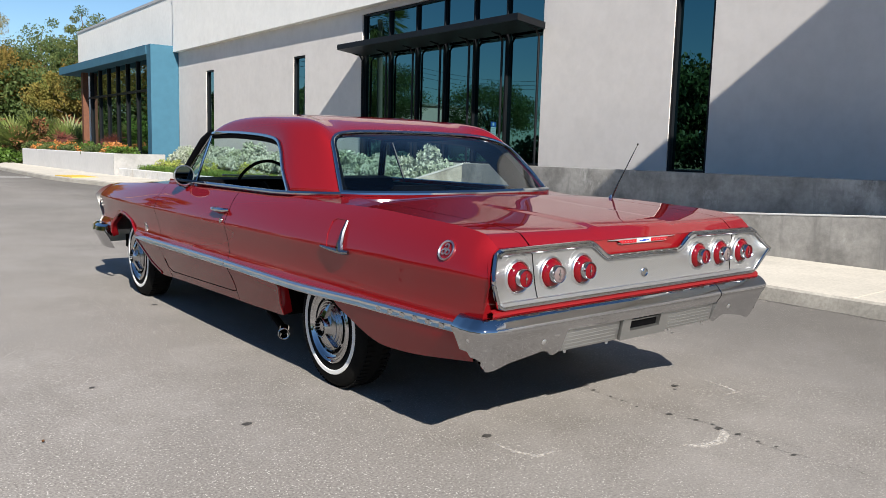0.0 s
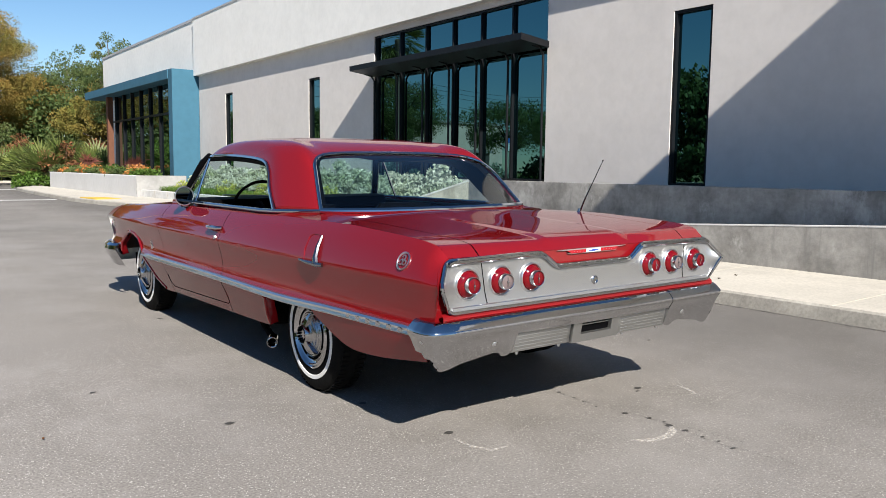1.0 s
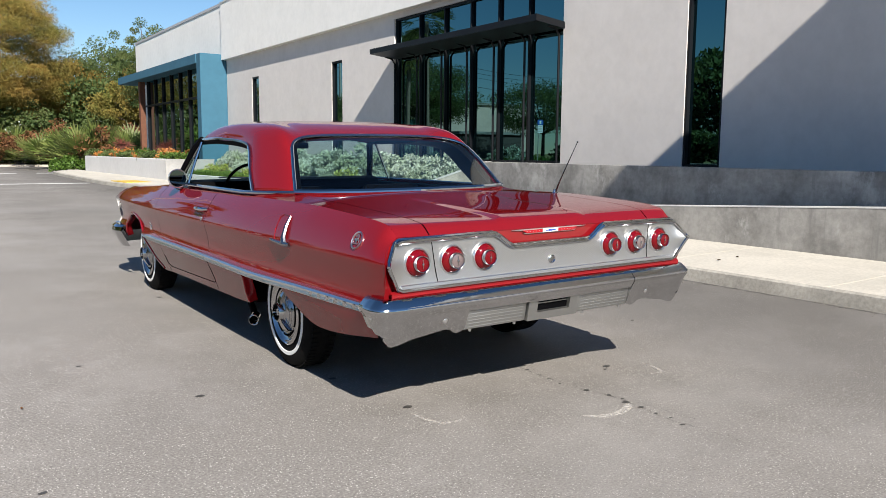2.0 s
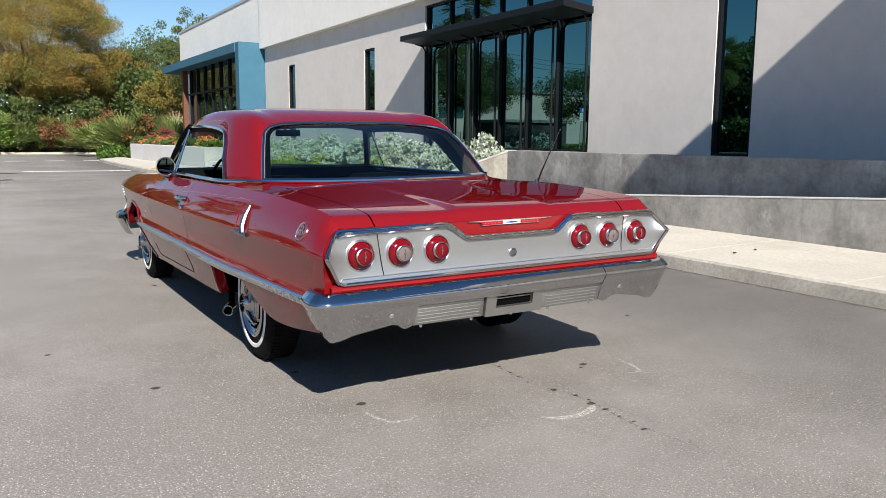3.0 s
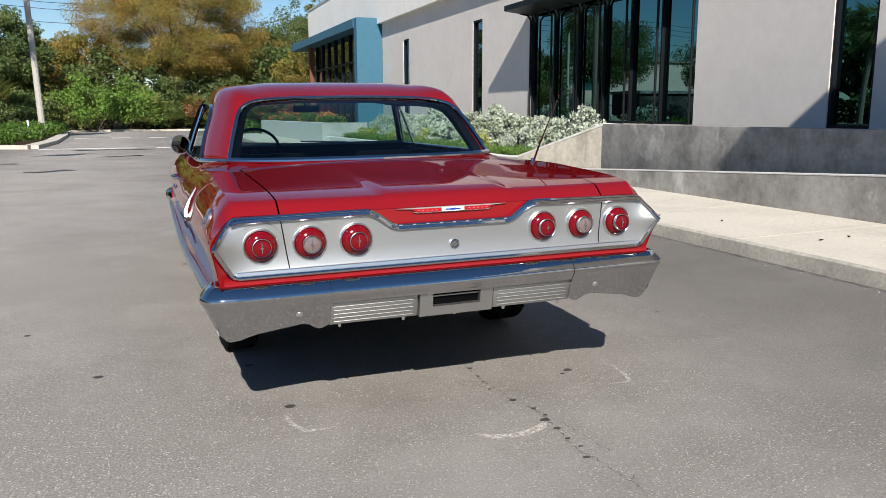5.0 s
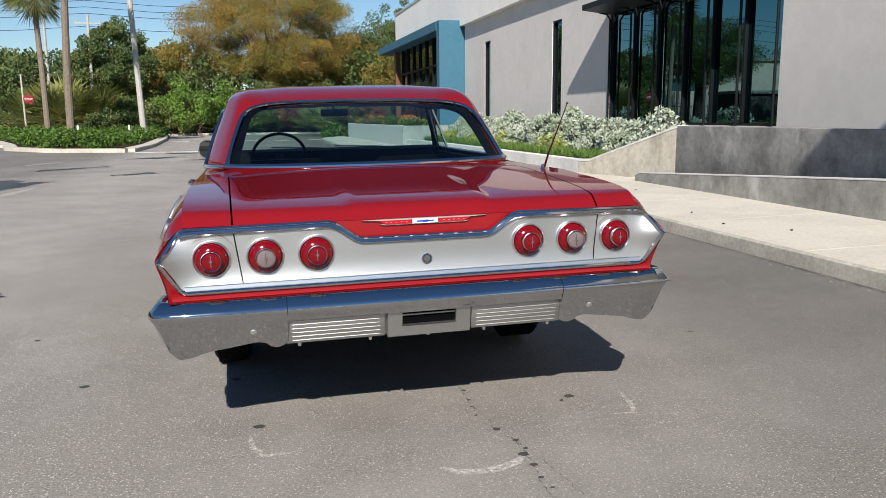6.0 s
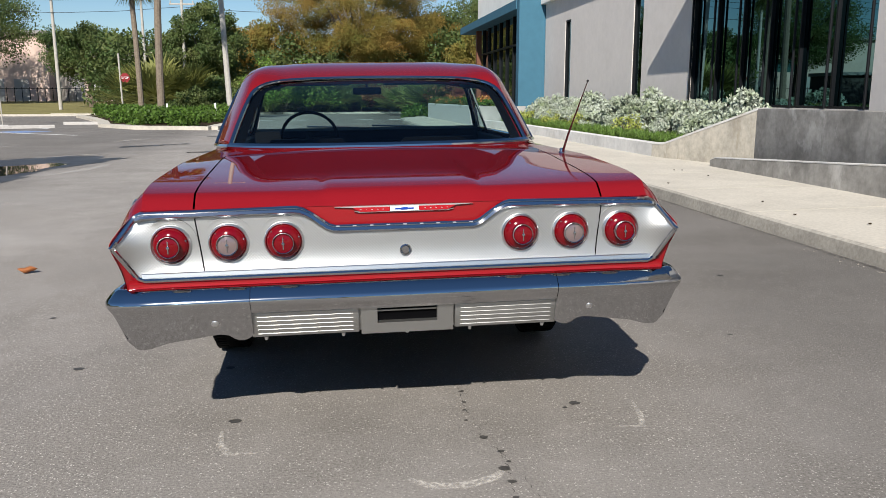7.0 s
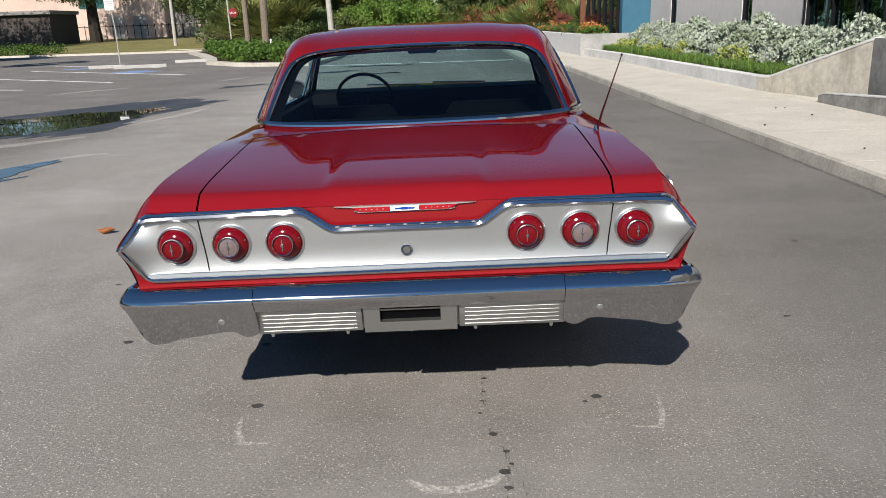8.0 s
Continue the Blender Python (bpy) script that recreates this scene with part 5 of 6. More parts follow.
tube(bm, [tilt @ Vector((-0.19, 0.0, 0)), tilt @ Vector((0, -0.01, -0.02)), tilt @ Vector((0.19, 0.0, 0))], 0.008, 6)
tube(bm, [tilt @ Vector((0, 0, 0)), tilt @ Vector((0, 0, -0.35))], 0.03, 10)
part("steering_column", bm, M_BLACK, swheel)
bm = bmesh.new()
box(bm, -0.10, 0.10, 3.02, 3.045, 1.235, 1.285, 0.012)
tube(bm, [(0, 3.05, 1.26), (0, 3.12, 1.31)], 0.008, 6)
part("rear_view_mirror", bm, M_BLACK, cabin)
for sgn in (-1, 1):
    boxed("sun_visor", M_BLACK, cabin, sgn * 0.12, sgn * 0.58, 3.05, 3.16, 1.30, 1.318, 0.005)
bm = bmesh.new()
tube(bm, [(-0.05, 3.64, 0.985), (-0.45, 3.60, 1.0)], 0.006, 6)
tube(bm, [(0.45, 3.64, 0.985), (0.05, 3.60, 1.0)], 0.006, 6)
part("wiper", bm, M_DULL, car)



# ---------------------------------------------------------------- plants
rng = np.random.default_rng(7)


def leaf_mesh(name, centres, normals_up, length, width, material, parent=None, seed=1, up=0.35):
    """Many small bent-free leaves at the given centres, facing all ways, as one mesh."""
    g = np.random.default_rng(seed)
    c = np.asarray(centres, float)
    n = len(c)
    a = g.normal(size=(n, 3))
    a[:, 2] += up * normals_up
    a /= np.linalg.norm(a, axis=1)[:, None]
    b = np.cross(a, g.normal(size=(n, 3)))
    b /= np.linalg.norm(b, axis=1)[:, None]
    s = (0.6 + 0.8 * g.random(n))[:, None]
    l, w = a * s * length / 2, b * s * width / 2
    v = np.concatenate([(c - l)[:, None], (c - l * 0.1 + w)[:, None], (c + l)[:, None], (c - l * 0.1 - w)[:, None]], axis=1).reshape(-1, 3)
    f = np.arange(4 * n).reshape(-1, 4)
    me = bpy.data.meshes.new(name)
    me.vertices.add(len(v))
    me.vertices.foreach_set("co", v.ravel())
    me.loops.add(4 * n)
    me.loops.foreach_set("vertex_index", f.ravel())
    me.polygons.add(n)
    me.polygons.foreach_set("loop_start", np.arange(0, 4 * n, 4))
    me.polygons.foreach_set("loop_total", np.full(n, 4))
    me.update()
    me.validate()
    me.materials.append(material)
    ob = new(name, me)
    if parent is not None:
        ob.parent = parent
    return ob


def clumped(g, hubs, radii, per, squash=0.75):
    """Leaf places gathered round hubs."""
    out = []
    for h, r in zip(hubs, radii):
        d = g.normal(size=(per, 3))
        d /= np.linalg.norm(d, axis=1)[:, None]
        out.append(np.asarray(h) + d * (r * g.random((per, 1)) ** 0.45) * (1, 1, squash))
    return np.concatenate(out)


def tree(name, x, y, height, radius, material, label, seed, hubs=46, per=170, leaf=0.30, trunk_r=0.22, bark=None, low=0.28, sparse=1.0, pads=0.75, clump=0.20):
    g = np.random.default_rng(seed)
    root = empty(name, (x, y, 0))
    tagged(root, label, "tree", "trees round the car park")
    pts, rad = [], []
    cz = height * (low + (1 - low) / 2)
    for k in range(hubs):
        d = g.normal(size=3)
        d /= np.linalg.norm(d)
        q = (0.35 + 0.65 * g.random() ** 0.5)
        p = np.array([d[0] * radius * q * (0.8 + 0.4 * g.random()), d[1] * radius * q, cz + d[2] * height * (1 - low) / 2 * q])
        pts.append(p)
        rad.append(radius * (clump + 0.8 * clump * g.random()) * sparse)
    bm = bmesh.new()
    fork = height * low * 1.15
    lean = g.normal(size=2) * 0.15
    tube(bm, [(0, 0, -0.2), (lean[0] * 0.5, lean[1] * 0.5, fork * 0.5), (lean[0], lean[1], fork)], [trunk_r * 1.2, trunk_r, trunk_r * 0.85], 8)
    for p in pts[:: max(1, hubs // 14)]:
        mid = (p[0] * 0.45, p[1] * 0.45, lerp(fork, p[2], 0.45) + 0.2)
        limb = bmesh.new()
        tube(limb, [(lean[0], lean[1], fork - 0.3), mid, tuple(p)], [trunk_r * 0.55, trunk_r * 0.3, trunk_r * 0.08], 5)
        part("limb", limb, bark or M_BARK, root)
    part("trunk", bm, bark or M_BARK, root)
    leaf_mesh("crown", clumped(g, pts, rad, per, pads), 1.0, leaf, leaf * 0.6, material, root, seed, up=1.1)
    return root


def palm(name, x, y, height, label, seed, r=0.16, frond=1.75, crown=True):
    g = np.random.default_rng(seed)
    root = empty(name, (x, y, 0))
    tagged(root, label, "palm tree", "palm trees")
    bm = bmesh.new()
    n = 14
    lean = g.normal(size=2) * 0.25
    tube(bm, [(lean[0] * (k / n) ** 2, lean[1] * (k / n) ** 2, height * k / n - (0.2 if k == 0 else 0)) for k in range(n + 1)],
         [r * (1.25 if k == 0 else 1.0 - 0.2 * k / n + 0.03 * (k % 2)) for k in range(n + 1)], 10)
    part("trunk", bm, M_PALMBARK, root)
    verts, faces = [], []
    for i in range(52):
        az = g.random() * 6.283
        el = g.uniform(-0.9, 1.2)
        stem = Vector((math.cos(az) * math.cos(el), math.sin(az) * math.cos(el), math.sin(el)))
        hub = Vector((lean[0], lean[1], height)) + stem * frond * 0.5
        side_ = stem.cross(Vector((0, 0, 1))).normalized()
        upv = side_.cross(stem)
        for k in range(18):
            t = (k / 17 - 0.5) * 2.4
            d = (stem * math.cos(t) + side_ * math.sin(t)).normalized()
            tip = hub + d * frond * 0.62 + Vector((0, 0, -0.25 * frond * g.random()))
            w = side_ * math.cos(t) * 0.03 - stem * math.sin(t) * 0.03
            b = len(verts)
            m_ = hub.lerp(tip, 0.5) + upv * 0.03
            verts += [tuple(hub), tuple(m_ + w), tuple(tip), tuple(m_ - w)]
            faces.append((b, b + 1, b + 2, b + 3))
    quads("fronds", verts, faces, M_FROND, root)
    return root


def fan_bush(name, x, y, z0, size, material, label, seed, fans=16, group="palmetto bushes"):
    """Low clump of fan leaves."""
    g = np.random.default_rng(seed)
    root = empty(name, (x, y, z0))
    tagged(root, label, "bush", group)
    verts, faces = [], []
    for i in range(fans):
        az, el = g.random() * 6.283, g.uniform(0.35, 1.4)
        stem = Vector((math.cos(az) * math.cos(el), math.sin(az) * math.cos(el), math.sin(el)))
        hub = stem * size * g.uniform(0.45, 0.75)
        side_ = stem.cross(Vector((0, 0, 1))).normalized()
        b = len(verts)
        verts += [(0, 0, 0), tuple(hub + side_ * 0.012), tuple(hub - side_ * 0.012)]
        faces.append((b, b + 1, b + 2))
        for k in range(13):
            t = (k / 12 - 0.5) * 2.6
            d = (stem * math.cos(t) + side_ * math.sin(t)).normalized()
            tip = hub + d * size * g.uniform(0.42, 0.55) - Vector((0, 0, 0.12 * size * g.random()))
            w = (side_ * math.cos(t) - stem * math.sin(t)) * size * 0.022
            b = len(verts)
            m_ = hub.lerp(tip, 0.5)
            verts += [tuple(hub), tuple(m_ + w), tuple(tip), tuple(m_ - w)]
            faces.append((b, b + 1, b + 2, b + 3))
    ob = quads("fan_leaves", verts, faces, material, root)
    return root


def shrub(name, x, y, z0, radius, height, material, label, seed, leaves=2600, leaf=0.07, wide=0.5, group="shrubs along the facade", upright=0.5):
    g = np.random.default_rng(seed)
    root = empty(name, (x, y, z0))
    tagged(root, label, "shrub", group)
    hubs = []
    for k in range(40):
        a, q = g.random() * 6.283, g.random() ** 0.5
        top = height * (1 - 0.35 * q * q) * g.uniform(0.75, 1.08)
        hubs.append((radius * q * math.cos(a), radius * q * math.sin(a), top * g.uniform(0.35, 0.95)))
    bm = bmesh.new()
    for h in hubs[:14]:
        tube(bm, [(h[0] * 0.2, h[1] * 0.2, 0), (h[0] * 0.6, h[1] * 0.6, h[2] * 0.6), h], [0.018, 0.012, 0.005], 5)
    part("stems", bm, M_BARK, root)
    leaf_mesh("foliage", clumped(g, hubs, [radius * 0.30] * len(hubs), leaves // 40), 1.0, leaf, leaf * wide, material, root, seed, up=upright)
    return root


# the wooded edge across the drive
M_DARKBARK = mat("dark oak bark", (0.045, 0.038, 0.032), rough=0.95, spec=0.1, grain=0.4, size=9, bump=0.4, bump_size=25)
tree("oak_tree", 4.6, 67.5, 13.4, 6.4, M_OAK, "broad oak in rusty autumn leaf at the wood edge", 11, hubs=200, per=950, leaf=0.115, low=0.26, pads=0.55, clump=0.16, trunk_r=0.3)
tree("oak_tree", 10.8, 71, 8.2, 3.8, M_OAK, "oak turning orange brown behind the drive", 12, hubs=90, per=800, leaf=0.12, pads=0.55, clump=0.18, low=0.2)
tree("oak_tree", -4.2, 72, 7.6, 3.0, M_OAK, "oak with thinning brown and green leaves", 13, hubs=80, per=420, leaf=0.17)
tree("green_tree", 15.5, 71, 10.0, 4.6, M_GREEN, "dense dark green tree behind the porch", 14, hubs=80, per=420, leaf=0.19)
tree("oak_tree", 15.0, 61, 7.2, 3.0, M_OAK, "autumn oak beside the blue porch", 21, hubs=60, per=380, leaf=0.17)
tree("green_tree", 21.0, 66, 9.5, 4.5, M_GREEN, "dark green tree beyond the building", 15, hubs=70, per=360, leaf=0.2)
tree("sparse_tree", 14.6, 58, 10.3, 2.6, M_GREEN, "tall open-crowned tree with small green leaves", 16, hubs=80, per=190, leaf=0.12, low=0.4, sparse=0.7)
tree("green_tree", -7.3, 62, 8.3, 2.8, M_GREEN, "green pine-like tree behind the palms", 17, hubs=80, per=420, leaf=0.17)
tree("green_tree", -12.4, 70, 4.8, 2.6, M_GREEN, "green roadside tree with an uneven crown", 18, hubs=80, per=400, leaf=0.18)
tree("live_oak", -19.7, 76, 7.6, 3.6, M_GREEN, "dark rounded live oak beside the street", 19, hubs=80, per=420, leaf=0.18, trunk_r=0.25, low=0.37)
oak = tree("live_oak", -33.8, 85, 11.8, 6.2, M_GREEN, "dark spreading live oak with bare low limbs", 20, hubs=100, per=420, leaf=0.19, low=0.37, trunk_r=0.55, bark=M_DARKBARK)
oak.location.z = 0.55
tree("live_oak", -41.0, 70, 9.0, 5.5, M_GREEN, "dark live oak beside a low roof", 22, hubs=70, per=300, leaf=0.2, low=0.36, bark=M_DARKBARK)
for i, (x, y, h, r) in enumerate(((-33, 3, 9, 5), (-36, 14, 10, 5.5), (-31, 24, 8, 4.5), (-38, 34, 10, 6), (-30, 44, 8, 4), (-34, -10, 9, 5), (-36, -24, 10, 6),
                                  (-24, -42, 9, 6), (-12, -46, 10, 6), (1, -48, 9, 6), (13, -50, 10, 6))):
    tree("green_tree" if i % 3 else "oak_tree", x, y, h, r, M_GREEN if i % 3 else M_OAK, "street tree on the far side of the car park", 40 + i, hubs=50, per=170, leaf=0.42)
palm("palm_tree", -6.3, 41.5, 9.2, "tall slim palm in the planted island", 3, r=0.19)
palm("palm_tree", -8.8, 48.0, 8.1, "slim palm with a drooping crown", 4, r=0.17)
palm("palm_tree", -20.0, 34.3, 6.3, "palm tree at the edge of the car park", 8, r=0.18)
tree("green_tree", -33, 39, 9.0, 5.0, M_GREEN, "street tree on the far side of the car park", 61, hubs=50, per=170, leaf=0.42)
palm("palm_tree", -22.0, 20.0, 7.5, "palm tree across the car park", 5, r=0.18)
palm("palm_tree", -20.0, 11.0, 6.2, "palm tree by the street", 6, r=0.18)
for i in range(17):
    x = -5.5 + i * 1.25 + 0.5 * math.sin(i * 3.1)
    fan_bush("palmetto", x, 61.8 + 1.0 * math.sin(i * 1.7), 0.1, 2.3 + 0.5 * math.sin(i * 2.3), M_PALM, "green saw palmetto at the wood edge", 60 + i, fans=34)
for i in range(5):
    fan_bush("palmetto", -11.0 + i * 0.8, 58 + i * 0.7, 0.1, 3.3 + 0.6 * (i % 2), M_FROND, "pale green palmetto near the street", 90 + i, fans=34)
for i, (x, y, h, m_) in enumerate(((-1.8, 59.6, 4.4, M_LUSH), (0.4, 60.7, 4.0, M_LUSH), (6.2, 61, 3.0, M_RUST), (8.6, 61, 3.2, M_RUST), (4.0, 62, 2.6, M_GREEN), (10.8, 60.5, 3.0, M_GREEN),
                                   (13.0, 58, 3.4, M_RUST), (-6.0, 58.5, 3.0, M_GREEN), (-9.5, 60.5, 2.8, M_GREEN), (-3.8, 60, 2.6, M_PALM), (12, 62, 4.5, M_GREEN), (16.5, 59, 4.0, M_GREEN), (-14, 64, 4, M_GREEN), (3.0, 64, 5, M_GREEN), (8.0, 65, 5, M_GREEN), (-2, 66, 5, M_GREEN), (18.5, 62, 4.5, M_GREEN))):
    shrub("wood_shrub", x, y, 0, 2.3 if m_ is M_LUSH else 1.9, h, m_, "rust red shrub at the wood edge" if m_ is M_RUST else "leafy green shrub at the wood edge", 110 + i, leaves=5200, leaf=0.19, group="shrubs at the wood edge")
shrub("island_shrub", -5.4, 45, 0.1, 1.1, 2.0, M_GREEN, "dark green bush in the planted island", 141, leaves=5000, leaf=0.13, group="shrubs of the island")
wood = []
g = np.random.default_rng(5)
for k in range(420):
    wood.append((g.uniform(-16, 26), g.uniform(64, 82), g.uniform(0.4, 6.3)))
tagged(leaf_mesh("undergrowth", clumped(g, wood, [1.3] * len(wood), 150), 1.0, 0.3, 0.2, M_GREEN, None, 5), "dark green undergrowth below the trees", "undergrowth", kind="stuff")

# hedge along the street, which shows in the glazing
g = np.random.default_rng(15)
hubs = [(g.uniform(-29.5, -27.0), g.uniform(-16, 52), g.uniform(0.4, 2.6)) for k in range(330)]
tagged(leaf_mesh("street_hedge", clumped(g, hubs, [1.0] * len(hubs), 70), 1.0, 0.42, 0.28, M_GREEN, None, 16), "dark green hedge along the street", "hedge", kind="stuff")

# silver hedge, grass edging and the porch planter
for i in range(14):
    y = 13.05 + i * 1.04
    shrub("silver_shrub", 9.83 + 0.08 * math.sin(i * 2.1), y, 0.33, 0.62, 0.97 - 0.04 * (i / 14) + 0.08 * math.sin(i * 1.9), M_SILVER, "silver grey leaved shrub in the planter", 200 + i, leaves=5200, leaf=0.078, group="silver hedge", upright=0.9)
for i in range(9):
    y = 13.4 + i * 1.55
    shrub("silver_shrub", 9.4 + 0.08 * math.sin(i * 2.6), y, 0.33, 0.40, 0.66, M_SILVER, "low silver grey shrub at the front of the hedge", 230 + i, leaves=2600, leaf=0.06, group="silver hedge", upright=0.9)
for i, y in enumerate((16.2, 19.8, 22.5, 25.5, 26.6)):
    shrub("yellow_shrub", 8.98, y, 0.33, 0.34, 0.5, mat("yellow green leaves", (0.27, 0.31, 0.06), 0.6, per_piece=0.4), "yellow green flowering shrub in the bed", 250 + i, leaves=700, leaf=0.06, group="yellow shrubs")
g = np.random.default_rng(9)
verts, faces = [], []
for k in range(1500):
    y = g.uniform(11.7, 27.8)
    x0 = 8.50 if y > 13 else lerp(8.95, 8.50, (y - 11.6) / 1.4)
    cx = g.uniform(x0, 9.25)
    tall = g.uniform(0.15, 0.30)
    for q in range(20):
        az = g.random() * 6.283
        dx, dy = math.cos(az), math.sin(az)
        h, l, w = tall * g.uniform(0.6, 1.1), tall * g.uniform(0.25, 0.9), 0.0035
        x, yy = cx + dx * 0.03 * g.random(), y + dy * 0.03 * g.random()
        b = len(verts)
        for f, zf in ((0.0, 0.0), (0.35, 0.8), (1.0, 1.0 - 0.5 * l / tall)):
            ww = w * (1 - 0.85 * f)
            verts += [(x + dx * l * f - dy * ww, yy + dy * l * f + dx * ww, 0.325 + h * zf), (x + dx * l * f + dy * ww, yy + dy * l * f - dx * ww, 0.325 + h * zf)]
        faces += [(b, b + 1, b + 3, b + 2), (b + 2, b + 3, b + 5, b + 4)]
tagged(quads("border_grass", verts, faces, M_GRASS), "arching green border grass behind the planter edging", "grass", kind="stuff")
for i in range(12):
    y = 29.2 + i * 1.25
    m_ = (M_BRIGHT, M_ORANGE, M_GREEN)[i % 3]
    shrub("flowering_plant", 8.4 + 0.25 * math.sin(i * 2.2), y, 0.8, 0.55, 0.36 + 0.15 * (i % 2), m_, ("bright green plant in the white planter", "orange flowering plant in the white planter", "dark green plant in the white planter")[i % 3], 270 + i, leaves=900, leaf=0.10, group="plants of the white planter")
for i, (x, y, s) in enumerate(((9.0, 33.0, 1.2), (8.9, 40.0, 1.4))):
    fan_bush("red_cordyline", x, y, 0.8, s * 0.75, M_CORDY, "spiky red leaved plant against the glazing", 290 + i, fans=6, group="red spiky plants")
for i, (x, y, s) in enumerate(((8.2, 47.5, 2.4), (9.6, 49.0, 2.6), (7.6, 51.0, 2.4), (10.5, 46.2, 2.2), (11.5, 50, 2.6), (6.8, 53.5, 2.2))):
    fan_bush("palmetto", x, y, 0.1, s, M_PALM, "green palmetto past the white planter", 300 + i, fans=24)
for i, (x, y, h, m_) in enumerate(((9.0, 46.5, 2.8, M_RUST), (7.5, 46.2, 0.8, M_BRIGHT), (11.5, 46.5, 2.6, M_GREEN), (10.2, 52, 3.2, M_GREEN), (8.2, 55.5, 3.0, M_RUST))):
    shrub("wood_shrub", x, y, 0, 1.1, h, m_, "rust red shrub by the building end" if m_ is M_RUST else "green shrub by the building end", 310 + i, leaves=1500, leaf=0.2, group="shrubs at the wood edge")

# ---------------------------------------------------------------- far ground, kerbs, islands, marks


def flat(name, outline, z, material, label, category, thick=0.0, kind="structure"):
    bm = bmesh.new()
    if thick:
        prism(bm, outline, "z", z - thick, z)
    else:
        bm.faces.new([bm.verts.new((x, y, z)) for x, y in outline])
        bmesh.ops.recalc_face_normals(bm, faces=bm.faces)
        for f in bm.faces:
            if f.normal.z < 0:
                f.normal_flip()
    return tagged(part(name, bm, material), label, category, kind=kind)


def kerb_line(name, pts, label, w=0.18, h=0.14):
    bm = bmesh.new()
    rows = []
    P = [Vector((x, y, 0)) for x, y in pts]
    for i, p in enumerate(P):
        d = (P[min(i + 1, len(P) - 1)] - P[max(i - 1, 0)]).normalized()
        s = Vector((-d.y, d.x, 0))
        rows.append([p - s * w / 2, p - s * w / 2 + Vector((0, 0, h)), p + s * w / 2 + Vector((0, 0, h)), p + s * w / 2])
    vs = grid_into(bm, rows)
    bm.faces.new(vs[0])
    bm.faces.new(vs[-1])
    bmesh.ops.recalc_face_normals(bm, faces=bm.faces)
    return tagged(part(name, bm, mat("pale kerb concrete", (0.55, 0.51, 0.44), 0.9, grain=0.2, size=8, stain=0.2)), label, "kerb", kind="structure")


flat("wood_floor", [(-18, 60.3), (-4, 60.0), (8, 61.5), (13.5, 56), (14, 45.5), (30, 45.5), (30, 110), (-18, 110)], 0.10, M_SOIL, "dark leaf litter under the trees", "ground", 0.2)
kerb_line("far_kerb", [(-18, 60.2), (-4, 59.9), (2, 60.2), (7.2, 60.6), (9.0, 59.0), (7.6, 52.0), (7.2, 46.5), (7.2, 44.8)], "pale concrete kerb along the wood edge")
ISLAND = [(-2.2, 30.6), (-5.0, 31.6), (-7.2, 34.5), (-8.5, 39.0), (-11.0, 46.0), (-13.5, 52.0), (-10.0, 57.5), (-3.4, 57.0), (-2.6, 47.0), (-2.1, 36.0)]
flat("planted_island", ISLAND, 0.12, M_SOIL, "mulched planting island between the drives", "ground", 0.2)
kerb_line("island_kerb", ISLAND + ISLAND[:1], "pale concrete kerb round the planted island", 0.5)
g = np.random.default_rng(21)
hubs = []
while len(hubs) < 420:
    x, y = g.uniform(-13, -2.6), g.uniform(31.2, 55)
    if x > -3.0 or x < float(np.interp(y, [31, 31.6, 34.5, 39, 46, 55], [-2.6, -4.4, -6.6, -7.9, -10.3, -13.4])):
        continue
    hubs.append((x, y, 0.28 + 0.25 * g.random()))
tagged(leaf_mesh("ground_cover", clumped(g, hubs, [0.5] * len(hubs), 130), 1.0, 0.13, 0.08, M_BRIGHT, None, 22), "bright green ground cover on the island", "ground cover", kind="stuff")
bm = bmesh.new()
prism(bm, [(57.3, -0.1), (57.3, 0.06), (70, 0.25), (96, 0.85), (140, 0.95), (140, -0.1)], "x", -120, -15.0)
tagged(part("lawn", bm, M_LAWN), "dry mown lawn rising gently to the far buildings", "lawn", kind="structure")
kerb_line("street_kerb", [(-60, 57.5), (-30, 57.3), (-14.0, 56.0)], "pale concrete kerb of the car park edge")
g = np.random.default_rng(31)
hubs = [(g.uniform(-44, -26), g.uniform(59.0, 61.0), 0.3 + 0.3 * g.random()) for k in range(90)]
tagged(leaf_mesh("roadside_plants", clumped(g, hubs, [0.6] * len(hubs), 90), 1.0, 0.15, 0.09, M_BRIGHT, None, 32), "bright green low plants along the street kerb", "ground cover", kind="stuff")


def stripe(a, b, w, material=None, label="worn white painted parking line", name="parking_line"):
    A, B = Vector((*a, 0)), Vector((*b, 0))
    s = (B - A).cross(Vector((0, 0, 1))).normalized() * w / 2
    flat(name, [tuple((A + s)[:2]), tuple((B + s)[:2]), tuple((B - s)[:2]), tuple((A - s)[:2])], 0.004, material or M_LINE, label, "road marking")


